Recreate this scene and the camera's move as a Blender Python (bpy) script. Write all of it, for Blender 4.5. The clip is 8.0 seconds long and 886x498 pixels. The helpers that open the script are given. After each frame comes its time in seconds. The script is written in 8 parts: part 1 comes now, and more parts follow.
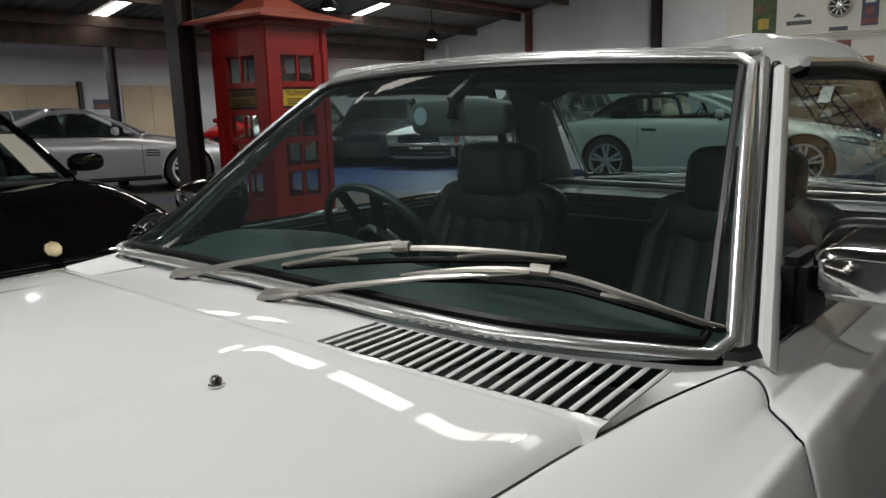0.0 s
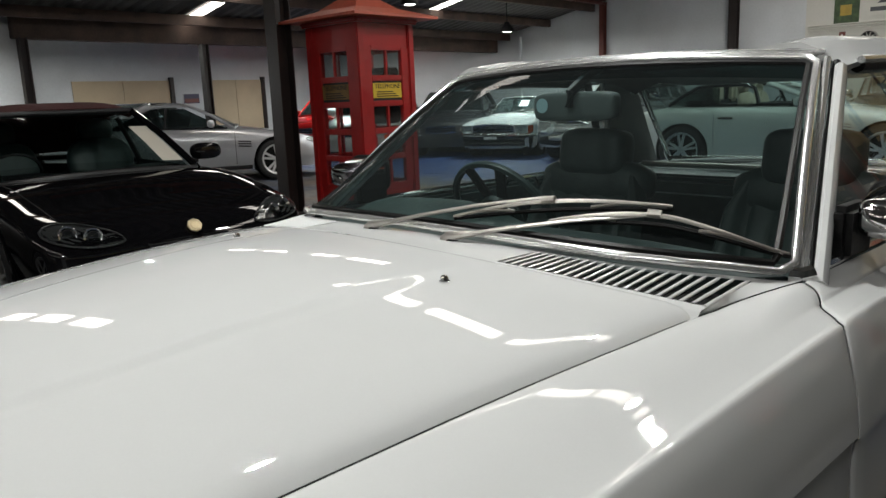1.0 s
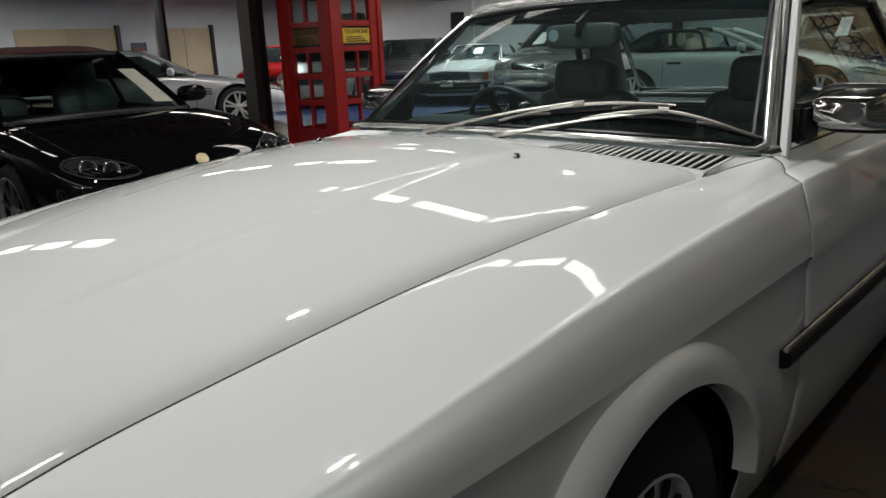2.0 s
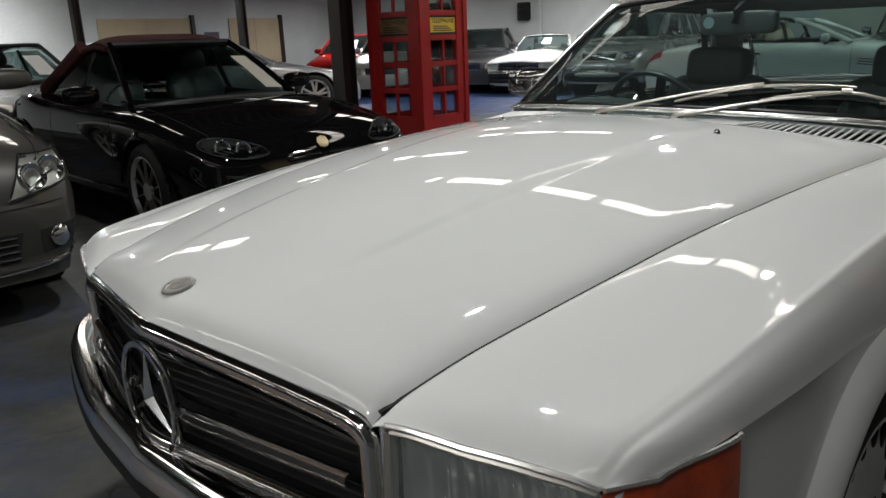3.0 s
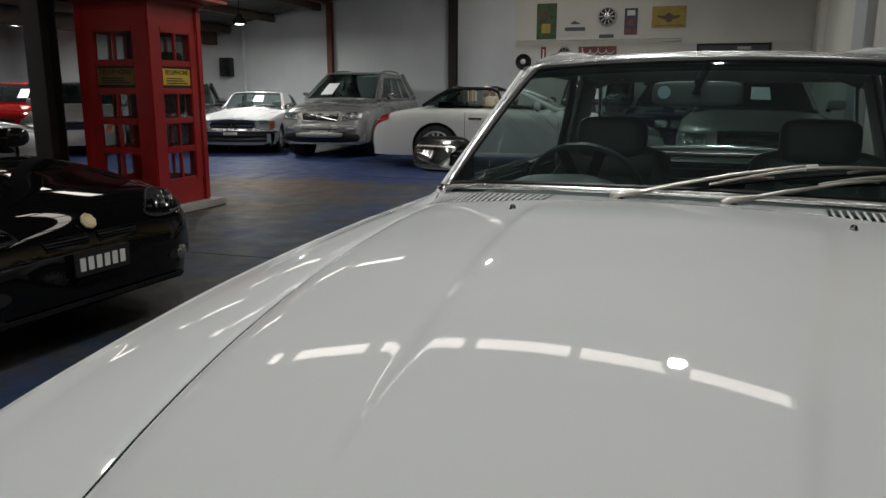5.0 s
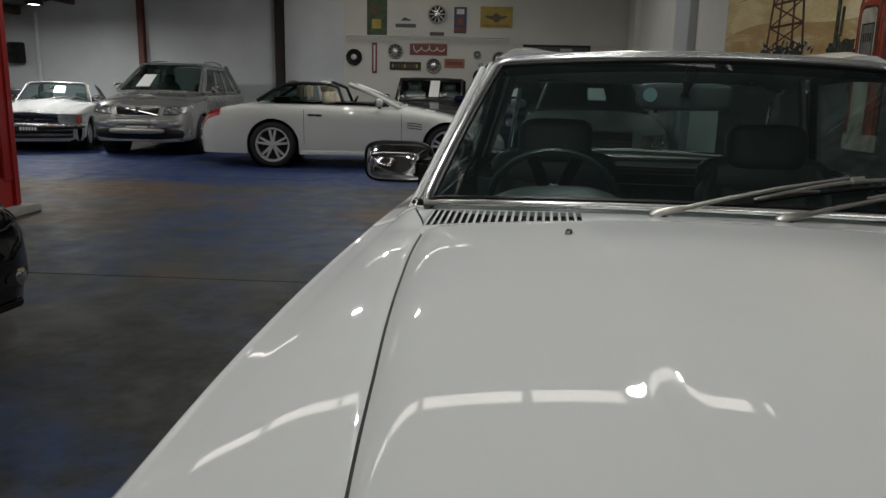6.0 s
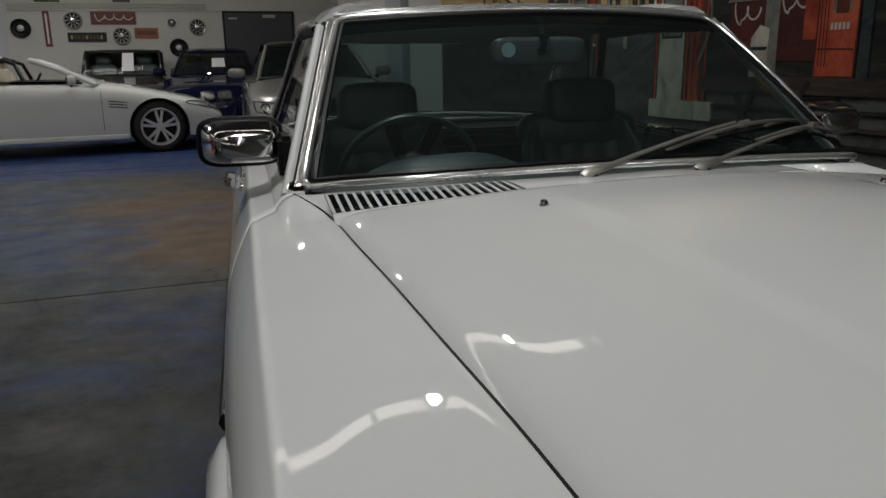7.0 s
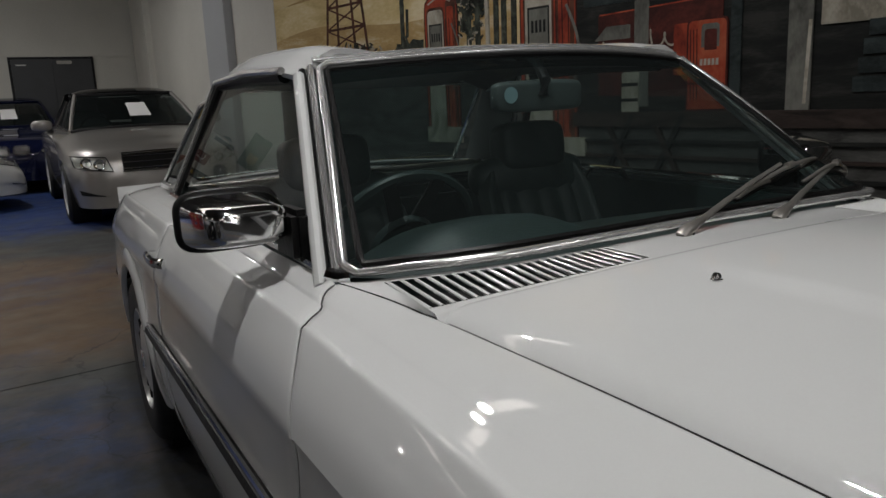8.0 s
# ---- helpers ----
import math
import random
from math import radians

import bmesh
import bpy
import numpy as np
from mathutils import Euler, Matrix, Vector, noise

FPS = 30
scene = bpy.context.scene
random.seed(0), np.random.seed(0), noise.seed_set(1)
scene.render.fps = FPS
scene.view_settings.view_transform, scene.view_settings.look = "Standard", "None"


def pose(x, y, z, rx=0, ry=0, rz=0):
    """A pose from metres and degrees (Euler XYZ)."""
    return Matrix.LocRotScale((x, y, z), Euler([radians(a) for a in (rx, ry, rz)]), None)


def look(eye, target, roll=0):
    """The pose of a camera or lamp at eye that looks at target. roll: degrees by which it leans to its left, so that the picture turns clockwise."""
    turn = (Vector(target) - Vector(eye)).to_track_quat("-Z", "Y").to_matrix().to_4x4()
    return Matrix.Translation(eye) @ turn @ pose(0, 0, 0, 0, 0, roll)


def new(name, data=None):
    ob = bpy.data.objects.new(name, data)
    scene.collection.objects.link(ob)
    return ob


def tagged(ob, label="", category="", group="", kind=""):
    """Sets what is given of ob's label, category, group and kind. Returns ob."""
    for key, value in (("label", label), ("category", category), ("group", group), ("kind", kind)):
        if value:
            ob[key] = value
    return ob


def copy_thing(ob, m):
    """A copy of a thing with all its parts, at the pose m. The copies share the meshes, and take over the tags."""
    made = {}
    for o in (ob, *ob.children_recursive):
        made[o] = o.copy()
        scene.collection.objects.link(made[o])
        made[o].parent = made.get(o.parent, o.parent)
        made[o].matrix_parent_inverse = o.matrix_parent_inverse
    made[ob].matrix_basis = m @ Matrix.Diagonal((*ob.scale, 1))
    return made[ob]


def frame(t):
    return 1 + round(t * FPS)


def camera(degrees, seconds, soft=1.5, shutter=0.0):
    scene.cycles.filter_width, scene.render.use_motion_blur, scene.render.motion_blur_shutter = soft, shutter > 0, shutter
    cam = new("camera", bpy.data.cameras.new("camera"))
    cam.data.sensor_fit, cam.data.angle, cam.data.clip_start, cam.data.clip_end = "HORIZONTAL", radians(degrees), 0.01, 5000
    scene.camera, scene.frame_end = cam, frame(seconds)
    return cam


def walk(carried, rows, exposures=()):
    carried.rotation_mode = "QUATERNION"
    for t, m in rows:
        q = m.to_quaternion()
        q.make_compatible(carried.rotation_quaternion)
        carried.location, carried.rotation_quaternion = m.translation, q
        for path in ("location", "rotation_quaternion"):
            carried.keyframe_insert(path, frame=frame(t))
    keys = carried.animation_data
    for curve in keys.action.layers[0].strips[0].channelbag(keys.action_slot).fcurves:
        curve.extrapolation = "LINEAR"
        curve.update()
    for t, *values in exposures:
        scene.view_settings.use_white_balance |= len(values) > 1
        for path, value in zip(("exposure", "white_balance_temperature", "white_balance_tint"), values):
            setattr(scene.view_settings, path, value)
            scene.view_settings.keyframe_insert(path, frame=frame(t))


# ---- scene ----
cam = camera(61.2, 8.0)

PATH = [
    (0, (0.993, -0.867, 1.19), (-0.315, 0.598, 0.812), -1.7),
    (0.5, (1.111, -1.022, 1.191), (-0.239, 0.408, 0.831), -0.7),
    (1, (1.168, -1.262, 1.197), (-0.265, 0.076, 0.803), -2.3),
    (1.2, (1.166, -1.388, 1.178), (-0.203, 0.022, 0.805), -4.3),
    (2.3, (1.318, -1.866, 1.148), (-0.022, -0.507, 0.55), -1.4),
    (2.5, (1.305, -1.942, 1.147), (-0.103, -0.663, 0.529), -1.3),
    (2.7, (1.26, -2.011, 1.149), (-0.195, -0.768, 0.567), -1.0),
    (3, (1.151, -2.136, 1.149), (-0.251, -0.815, 0.61), -2.3),
    (3.5, (0.962, -2.207, 1.138), (-0.438, -0.902, 0.557), -0.1),
    (4, (0.652, -2.119, 1.178), (-0.755, -0.769, 0.737), -2.1),
    (4.5, (0.449, -2.059, 1.164), (-0.655, -0.446, 0.744), 1.0),
    (4.7, (0.331, -2.065, 1.164), (-0.588, -0.339, 0.745), 0.9),
    (5.8, (-0.284, -1.885, 1.174), (-0.74, 0.019, 0.768), 0.5),
    (6, (-0.372, -1.838, 1.166), (-0.644, 0.099, 0.752), 1.3),
    (6.5, (-0.619, -1.778, 1.156), (-0.33, 0.141, 0.672), -2.1),
    (7, (-0.787, -1.587, 1.145), (-0.301, 0.291, 0.655), -0.9),
    (7.5, (-0.911, -1.358, 1.182), (-0.259, 0.516, 0.927), 0.4),
    (8, (-1.129, -1.158, 1.178), (-0.177, 0.553, 0.772), -2.6),
]
walk(cam, [(t, look(eye, target, roll)) for t, eye, target, roll in PATH],
     exposures=tuple((t, stops, 6500.0, tint) for t, stops, tint in ((0.0, 0.03, 10.0), (1.0, 0.2, 10.0), (2.5, -0.02, 10.0), (3.5, -0.14, 10.0), (4.0, -0.4, 10.0), (4.5, -0.5, 10.0), (6.0, -0.85, 10.0), (6.5, -0.85, 10.5), (7.0, -0.91, 11.5), (7.5, -0.92, 13.0), (8.0, -0.78, 13.8))))

# ---- world and light ----
world = bpy.data.worlds.new("world")
scene.world = world
world.use_nodes = True
wn = world.node_tree
sky = wn.nodes.new("ShaderNodeTexSky")
sky.sky_type, sky.sun_disc, sky.sun_elevation, sky.sun_rotation = "NISHITA", False, radians(50), radians(40)
wn.links.new(sky.outputs[0], wn.nodes["Background"].inputs[0])
wn.nodes["Background"].inputs[1].default_value = 0.1
SKYLIGHT = 6.0
HIGHBAY = 11.0
HIGHBAY_WATTS = 42.0


# ---- materials ----
def mat(name, color, rough=0.5, metal=0.0, vary=0.12, scale=6.0, fine=60.0, bump=0.02, coat=0.0, spec=0.5, dark=None, rvary=0.1, per=0.0):
    """A surface with coarse and fine variation of colour, roughness and relief; per: change from piece to piece."""
    m = bpy.data.materials.new(name)
    m.use_nodes = True
    nt = m.node_tree
    b = nt.nodes["Principled BSDF"]
    co = nt.nodes.new("ShaderNodeTexCoord")
    n1, n2 = nt.nodes.new("ShaderNodeTexNoise"), nt.nodes.new("ShaderNodeTexNoise")
    n1.inputs["Scale"].default_value, n1.inputs["Detail"].default_value = scale, 6
    n2.inputs["Scale"].default_value, n2.inputs["Detail"].default_value = fine, 4
    for n in (n1, n2):
        nt.links.new(co.outputs["Object"], n.inputs["Vector"])
    add = nt.nodes.new("ShaderNodeMath")
    add.operation = "MULTIPLY_ADD"
    add.inputs[1].default_value = 0.35
    nt.links.new(n2.outputs[0], add.inputs[0])
    nt.links.new(n1.outputs[0], add.inputs[2])
    ramp = nt.nodes.new("ShaderNodeMapRange")
    ramp.inputs[1].default_value, ramp.inputs[2].default_value = 0.45, 0.95
    nt.links.new(add.outputs[0], ramp.inputs[0])
    mix = nt.nodes.new("ShaderNodeMix")
    mix.data_type = "RGBA"
    lo = dark or tuple(c * (1 - vary) for c in color)
    hi = tuple(min(1.0, c * (1 + vary * 0.5)) for c in color)
    mix.inputs[6].default_value, mix.inputs[7].default_value = (*lo, 1), (*hi, 1)
    nt.links.new(ramp.outputs[0], mix.inputs[0])
    out = mix.outputs[2]
    if per:
        oi = nt.nodes.new("ShaderNodeObjectInfo")
        hs = nt.nodes.new("ShaderNodeHueSaturation")
        mr = nt.nodes.new("ShaderNodeMapRange")
        mr.inputs[3].default_value, mr.inputs[4].default_value = 1 - per, 1 + per
        nt.links.new(oi.outputs["Random"], mr.inputs[0])
        nt.links.new(mr.outputs[0], hs.inputs["Value"])
        nt.links.new(out, hs.inputs["Color"])
        out = hs.outputs[0]
    nt.links.new(out, b.inputs["Base Color"])
    rr = nt.nodes.new("ShaderNodeMapRange")
    rr.inputs[3].default_value, rr.inputs[4].default_value = max(0.0, rough * (1 - rvary)), min(1.0, rough * (1 + rvary))
    nt.links.new(n1.outputs[0], rr.inputs[0])
    nt.links.new(rr.outputs[0], b.inputs["Roughness"])
    b.inputs["Metallic"].default_value = metal
    b.inputs["Specular IOR Level"].default_value = spec
    if coat:
        b.inputs["Coat Weight"].default_value, b.inputs["Coat Roughness"].default_value = coat, 0.02
    if bump:
        bp = nt.nodes.new("ShaderNodeBump")
        bp.inputs["Strength"].default_value, bp.inputs["Distance"].default_value = bump, 0.01
        nt.links.new(n2.outputs[0], bp.inputs["Height"])
        nt.links.new(bp.outputs[0], b.inputs["Normal"])
    return m


def paint(name, color, metal=0.0, rough=0.5):
    return mat(name, color, rough, metal, 0.04, 2.0, 300.0, 0.004, coat=1.0, spec=0.0 if metal < 0.1 else 0.4)


def glass(name, tint=(0.75, 0.82, 0.8), gloss=1.0, veil=0.012):
    """Thin sheet glass: tinted clear with a mirror film that grows at grazing angles."""
    m = bpy.data.materials.new(name)
    m.use_nodes = True
    nt = m.node_tree
    nt.nodes.remove(nt.nodes["Principled BSDF"])
    tr, gl = nt.nodes.new("ShaderNodeBsdfTransparent"), nt.nodes.new("ShaderNodeBsdfGlossy")
    fr, mx = nt.nodes.new("ShaderNodeLayerWeight"), nt.nodes.new("ShaderNodeMixShader")
    pw, mr = nt.nodes.new("ShaderNodeMath"), nt.nodes.new("ShaderNodeMapRange")
    pw.operation = "POWER"
    pw.inputs[1].default_value = 6.0
    mr.inputs[3].default_value, mr.inputs[4].default_value = 0.035, 0.85
    tr.inputs[0].default_value = (*tint, 1)
    gl.inputs[0].default_value, gl.inputs["Roughness"].default_value = (gloss, gloss, gloss, 1), 0.01
    fr.inputs["Blend"].default_value = 0.5
    nt.links.new(fr.outputs["Facing"], pw.inputs[0])
    nt.links.new(pw.outputs[0], mr.inputs[0])
    nt.links.new(mr.outputs[0], mx.inputs[0])
    nt.links.new(tr.outputs[0], mx.inputs[1])
    nt.links.new(gl.outputs[0], mx.inputs[2])
    # a small share of pale teal diffuse colour mixed over the pane
    df, dm = nt.nodes.new("ShaderNodeBsdfDiffuse"), nt.nodes.new("ShaderNodeMixShader")
    df.inputs[0].default_value, dm.inputs[0].default_value = (0.55, 0.66, 0.66, 1), veil
    nt.links.new(mx.outputs[0], dm.inputs[1])
    nt.links.new(df.outputs[0], dm.inputs[2])
    nt.links.new(dm.outputs[0], nt.nodes["Material Output"].inputs[0])
    return m


def glow(name, color, strength):
    m = bpy.data.materials.new(name)
    m.use_nodes = True
    nt = m.node_tree
    b = nt.nodes["Principled BSDF"]
    b.inputs["Base Color"].default_value = (0.8, 0.8, 0.8, 1)
    co, no = nt.nodes.new("ShaderNodeTexCoord"), nt.nodes.new("ShaderNodeTexNoise")
    no.inputs["Scale"].default_value = 1.5
    mr = nt.nodes.new("ShaderNodeMapRange")
    mr.inputs[3].default_value, mr.inputs[4].default_value = strength * 0.8, strength * 1.2
    nt.links.new(co.outputs["Object"], no.inputs["Vector"])
    nt.links.new(no.outputs[0], mr.inputs[0])
    b.inputs["Emission Color"].default_value = (*color, 1)
    nt.links.new(mr.outputs[0], b.inputs["Emission Strength"])
    return m


def floor_material():
    """Worn painted concrete: dark grey, with rests of blue paint, brown stains and fine cracks."""
    m = bpy.data.materials.new("worn_concrete")
    m.use_nodes = True
    nt = m.node_tree
    b = nt.nodes["Principled BSDF"]
    co = nt.nodes.new("ShaderNodeTexCoord")

    def noise_node(scale, detail=6, rough=0.6, shift=0.0):
        n, mp = nt.nodes.new("ShaderNodeTexNoise"), nt.nodes.new("ShaderNodeMapping")
        n.inputs["Scale"].default_value, n.inputs["Detail"].default_value, n.inputs["Roughness"].default_value = scale, detail, rough
        mp.inputs["Location"].default_value = (shift, shift * 0.7, 0)
        nt.links.new(co.outputs["Object"], mp.inputs[0])
        nt.links.new(mp.outputs[0], n.inputs["Vector"])
        return n.outputs[0]

    def span(src, a, c, lo=0.0, hi=1.0):
        r = nt.nodes.new("ShaderNodeMapRange")
        for k, v in zip((1, 2, 3, 4), (a, c, lo, hi)):
            r.inputs[k].default_value = v
        nt.links.new(src, r.inputs[0])
        return r.outputs[0]

    def mixed(fac, a, c):
        x = nt.nodes.new("ShaderNodeMix")
        x.data_type = "RGBA"
        nt.links.new(fac, x.inputs[0])
        for k, v in ((6, a), (7, c)):
            if isinstance(v, tuple):
                x.inputs[k].default_value = (*v, 1)
            else:
                nt.links.new(v, x.inputs[k])
        return x.outputs[2]

    def calc(op, a, c):
        x = nt.nodes.new("ShaderNodeMath")
        x.operation = op
        for k, v in enumerate((a, c)):
            if isinstance(v, float):
                x.inputs[k].default_value = v
            else:
                nt.links.new(v, x.inputs[k])
        return x.outputs[0]

    sep = nt.nodes.new("ShaderNodeSeparateXYZ")
    nt.links.new(co.outputs["Object"], sep.inputs[0])
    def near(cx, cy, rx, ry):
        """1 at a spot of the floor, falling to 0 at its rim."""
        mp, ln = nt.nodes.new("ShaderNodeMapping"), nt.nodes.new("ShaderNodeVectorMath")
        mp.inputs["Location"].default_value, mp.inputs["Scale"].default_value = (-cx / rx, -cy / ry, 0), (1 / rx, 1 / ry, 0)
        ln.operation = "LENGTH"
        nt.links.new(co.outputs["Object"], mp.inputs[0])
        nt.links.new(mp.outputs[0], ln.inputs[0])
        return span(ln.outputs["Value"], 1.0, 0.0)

    base = mixed(span(noise_node(0.9), 0.32, 0.70), (0.040, 0.043, 0.043), (0.090, 0.092, 0.088))
    # darker floor round two fixed spots beside the white car, edges broken by noise
    dark_floor = calc("ADD", noise_node(1.3, 5, 0.6, 61), calc("MULTIPLY", calc("MAXIMUM", near(-1.9, 0.4, 1.7, 2.6), near(-1.3, 1.6, 0.9, 1.6)), 0.62))
    base = mixed(calc("MULTIPLY", span(dark_floor, 0.52, 0.86), 0.85), base, (0.013, 0.0135, 0.013))
    base = mixed(span(noise_node(16, 3, 0.6, 9), 0.3, 0.8, 0.0, 0.55), base, (0.060, 0.061, 0.059))
    scuff = calc("ADD", noise_node(2.2, 8, 0.7, 77), calc("MULTIPLY", near(-1.3, -2.9, 2.2, 1.6), 0.30))
    base = mixed(calc("MULTIPLY", span(scuff, 0.52, 0.80), 0.75), base, (0.105, 0.100, 0.090))
    worn = calc("ADD", noise_node(0.6, 6, 0.62, 3), calc("MULTIPLY", calc("MAXIMUM", calc("MAXIMUM", near(-0.95, 4.7, 1.2, 2.3), near(-5.6, 6.0, 3.6, 2.4)), near(-0.9, -2.9, 1.6, 0.9)), 0.32))
    brown = calc("MULTIPLY", span(worn, 0.54, 0.72), span(noise_node(5, 4, 0.6, 5), 0.25, 0.5, 0.55, 1.0))
    base = mixed(calc("MULTIPLY", brown, 0.9), base, (0.125, 0.078, 0.042))
    wear = noise_node(3.2, 8, 0.7, 21)
    band = calc("MULTIPLY", span(calc("ADD", sep.outputs[1], calc("MULTIPLY", wear, 0.8)), 7.2, 7.8), span(sep.outputs[1], 11.9, 11.3))
    old = calc("ADD", noise_node(0.8, 6, 0.65, 33), calc("MULTIPLY", calc("MAXIMUM", near(-2.4, 4.4, 1.6, 2.6), near(-1.75, -2.35, 1.1, 0.9)), 0.24))
    patch = calc("MULTIPLY", span(old, 0.49, 0.66), span(wear, 0.36, 0.58))
    base = mixed(calc("MULTIPLY", patch, 0.75), base, (0.024, 0.056, 0.150))
    base = mixed(calc("MULTIPLY", band, span(wear, 0.30, 0.52, 0.30, 0.95)), base, (0.017, 0.039, 0.135))
    vor = nt.nodes.new("ShaderNodeTexVoronoi")
    vor.feature = "DISTANCE_TO_EDGE"
    vor.inputs["Scale"].default_value = 0.5
    wob = nt.nodes.new("ShaderNodeVectorMath")
    wob.operation = "MULTIPLY_ADD"
    nz = nt.nodes.new("ShaderNodeTexNoise")
    nz.inputs["Scale"].default_value, nz.inputs["Detail"].default_value = 2.2, 8
    nt.links.new(co.outputs["Object"], nz.inputs["Vector"])
    nt.links.new(nz.outputs["Color"], wob.inputs[0])
    wob.inputs[1].default_value = (0.9, 0.9, 0.9)
    nt.links.new(co.outputs["Object"], wob.inputs[2])
    nt.links.new(wob.outputs[0], vor.inputs["Vector"])
    crack = span(vor.outputs[0], 0.0015, 0.004, 1.0, 0.0)
    base = mixed(calc("MULTIPLY", crack, 0.6), base, (0.02, 0.02, 0.02))
    nt.links.new(base, b.inputs["Base Color"])
    nt.links.new(span(noise_node(4, 6, 0.6, 41), 0.3, 0.7, 0.46, 0.68), b.inputs["Roughness"])
    b.inputs["Specular IOR Level"].default_value = 0.2
    bp = nt.nodes.new("ShaderNodeBump")
    bp.inputs["Strength"].default_value, bp.inputs["Distance"].default_value = 0.12, 0.01
    nt.links.new(noise_node(30, 6), bp.inputs["Height"])
    nt.links.new(bp.outputs[0], b.inputs["Normal"])
    return m


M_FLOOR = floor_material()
M_WALL = mat("white_painted_render", (0.58, 0.60, 0.61), 0.75, vary=0.16, scale=0.9, fine=25, bump=0.12)
M_WALL_WARM = mat("cream_painted_wall", (0.60, 0.585, 0.53), 0.75, vary=0.12, scale=0.8, fine=30, bump=0.08)
M_WALL_GREY = mat("grey_painted_wall", (0.42, 0.43, 0.44), 0.75, vary=0.12, scale=0.8, fine=30, bump=0.08)
M_WALL_DARK = mat("unseen_dark_wall", (0.10, 0.10, 0.10), 0.8, vary=0.2, scale=0.8, fine=30, bump=0.08)
M_STEEL_DARK = mat("dark_brown_steel", (0.017, 0.0105, 0.009), 0.5, vary=0.4, scale=5, fine=50, bump=0.1)
M_STEEL_RED = mat("red_oxide_steel", (0.13, 0.035, 0.025), 0.6, vary=0.35, scale=5, fine=50, bump=0.1)
M_TIMBER = mat("dark_roof_timber", (0.085, 0.056, 0.042), 0.8, vary=0.5, scale=3, fine=40, bump=0.3)
M_ROOF = mat("weathered_roof_sheet", (0.085, 0.08, 0.076), 0.7, vary=0.5, scale=1.2, fine=20, bump=0.15)
M_SKYLIGHT = glow("translucent_roof_sheet", (0.99, 0.92, 0.84), SKYLIGHT)
M_BULB = glow("lamp_lens", (1.0, 0.97, 0.92), HIGHBAY)
M_BOARD = mat("plywood_board", (0.50, 0.40, 0.27), 0.7, vary=0.15, scale=1.5, fine=40, bump=0.1)
M_WHITE = paint("white_car_paint", (0.705, 0.713, 0.705))
M_WHITE2 = paint("cream_white_car_paint", (0.70, 0.70, 0.66))
M_BLACK = paint("black_car_paint", (0.003, 0.003, 0.0035))
M_SILVER = paint("silver_car_paint", (0.58, 0.59, 0.61), 0.55, 0.3)
M_GREYCAR = paint("pewter_car_paint", (0.046, 0.044, 0.038), 0.2, 0.42)
M_BRONZE = paint("warm_silver_car_paint", (0.33, 0.315, 0.295), 0.5, 0.3)
M_REDCAR = paint("red_car_paint", (0.30, 0.012, 0.012))
M_NAVY = paint("dark_blue_car_paint", (0.005, 0.007, 0.026))
M_DARKCAR = paint("charcoal_car_paint", (0.02, 0.021, 0.024), 0.2)
M_POLISH = mat("polished_bright_metal", (0.80, 0.80, 0.79), 0.22, 0.78, 0.05, 8, 80, 0.0)
M_CHROME = mat("chrome", (0.84, 0.84, 0.84), 0.08, 1.0, 0.03, 8, 80, 0.0)
M_SATIN = mat("satin_steel", (0.46, 0.44, 0.405), 0.36, 0.8, 0.1, 8, 80, 0.01)
M_ALLOY = mat("silver_alloy", (0.60, 0.60, 0.60), 0.32, 0.25, 0.1, 8, 80, 0.01)
M_PEWTER = mat("pewter_badge_metal", (0.52, 0.51, 0.48), 0.38, 0.7, 0.3, 40, 300, 0.2)
M_RUBBER = mat("black_rubber", (0.006, 0.006, 0.006), 0.45, spec=0.25, vary=0.3, scale=12, fine=90, bump=0.1)
M_TYRE = mat("tyre_rubber", (0.016, 0.016, 0.016), 0.75, vary=0.4, scale=10, fine=90, bump=0.2)
M_TRIM = mat("black_plastic_trim", (0.009, 0.009, 0.010), 0.45, spec=0.3, vary=0.3, scale=12, fine=120, bump=0.06)
M_SLAT = mat("dark_satin_slat", (0.030, 0.030, 0.031), 0.32, 0.2, 0.2, 12, 90, 0.02)
# near-black colour that stands in for shade inside wells, gaps and intakes
M_VOID = mat("cavity_shade_black", (0.006, 0.006, 0.006), 0.9, vary=0.3)
M_LEATHER = mat("dark_green_leather", (0.034, 0.053, 0.051), 0.42, vary=0.3, scale=14, fine=140, bump=0.15)
M_LINING = mat("grey_green_trim", (0.075, 0.085, 0.082), 0.6, vary=0.2, scale=8, fine=120, bump=0.1)
M_LEATHER_TAN = mat("cream_leather", (0.55, 0.48, 0.36), 0.5, vary=0.15, scale=10, fine=120, bump=0.1)
M_HOOD_RED = mat("dark_red_canvas", (0.055, 0.008, 0.008), 0.85, vary=0.25, scale=8, fine=220, bump=0.25)
M_HOOD_BLACK = mat("black_canvas", (0.012, 0.012, 0.013), 0.85, vary=0.3, scale=8, fine=220, bump=0.25)
M_GLASS = glass("green_tinted_glass", (0.45, 0.56, 0.55), gloss=0.28, veil=0.013)
M_GLASS_BAND = glass("dark_tint_band", (0.10, 0.19, 0.19), gloss=0.28)
M_GLASS_DARK = glass("dark_tinted_glass", (0.16, 0.20, 0.20))
M_GLASS_SMOKE = glass("smoked_glass", (0.36, 0.43, 0.42), veil=0.0)
M_GLASS_CLEAR = glass("clear_glass", (0.88, 0.91, 0.91), veil=0.0)
M_LAMPGLASS = glass("ribbed_lamp_glass", (0.90, 0.91, 0.91), veil=0.05)
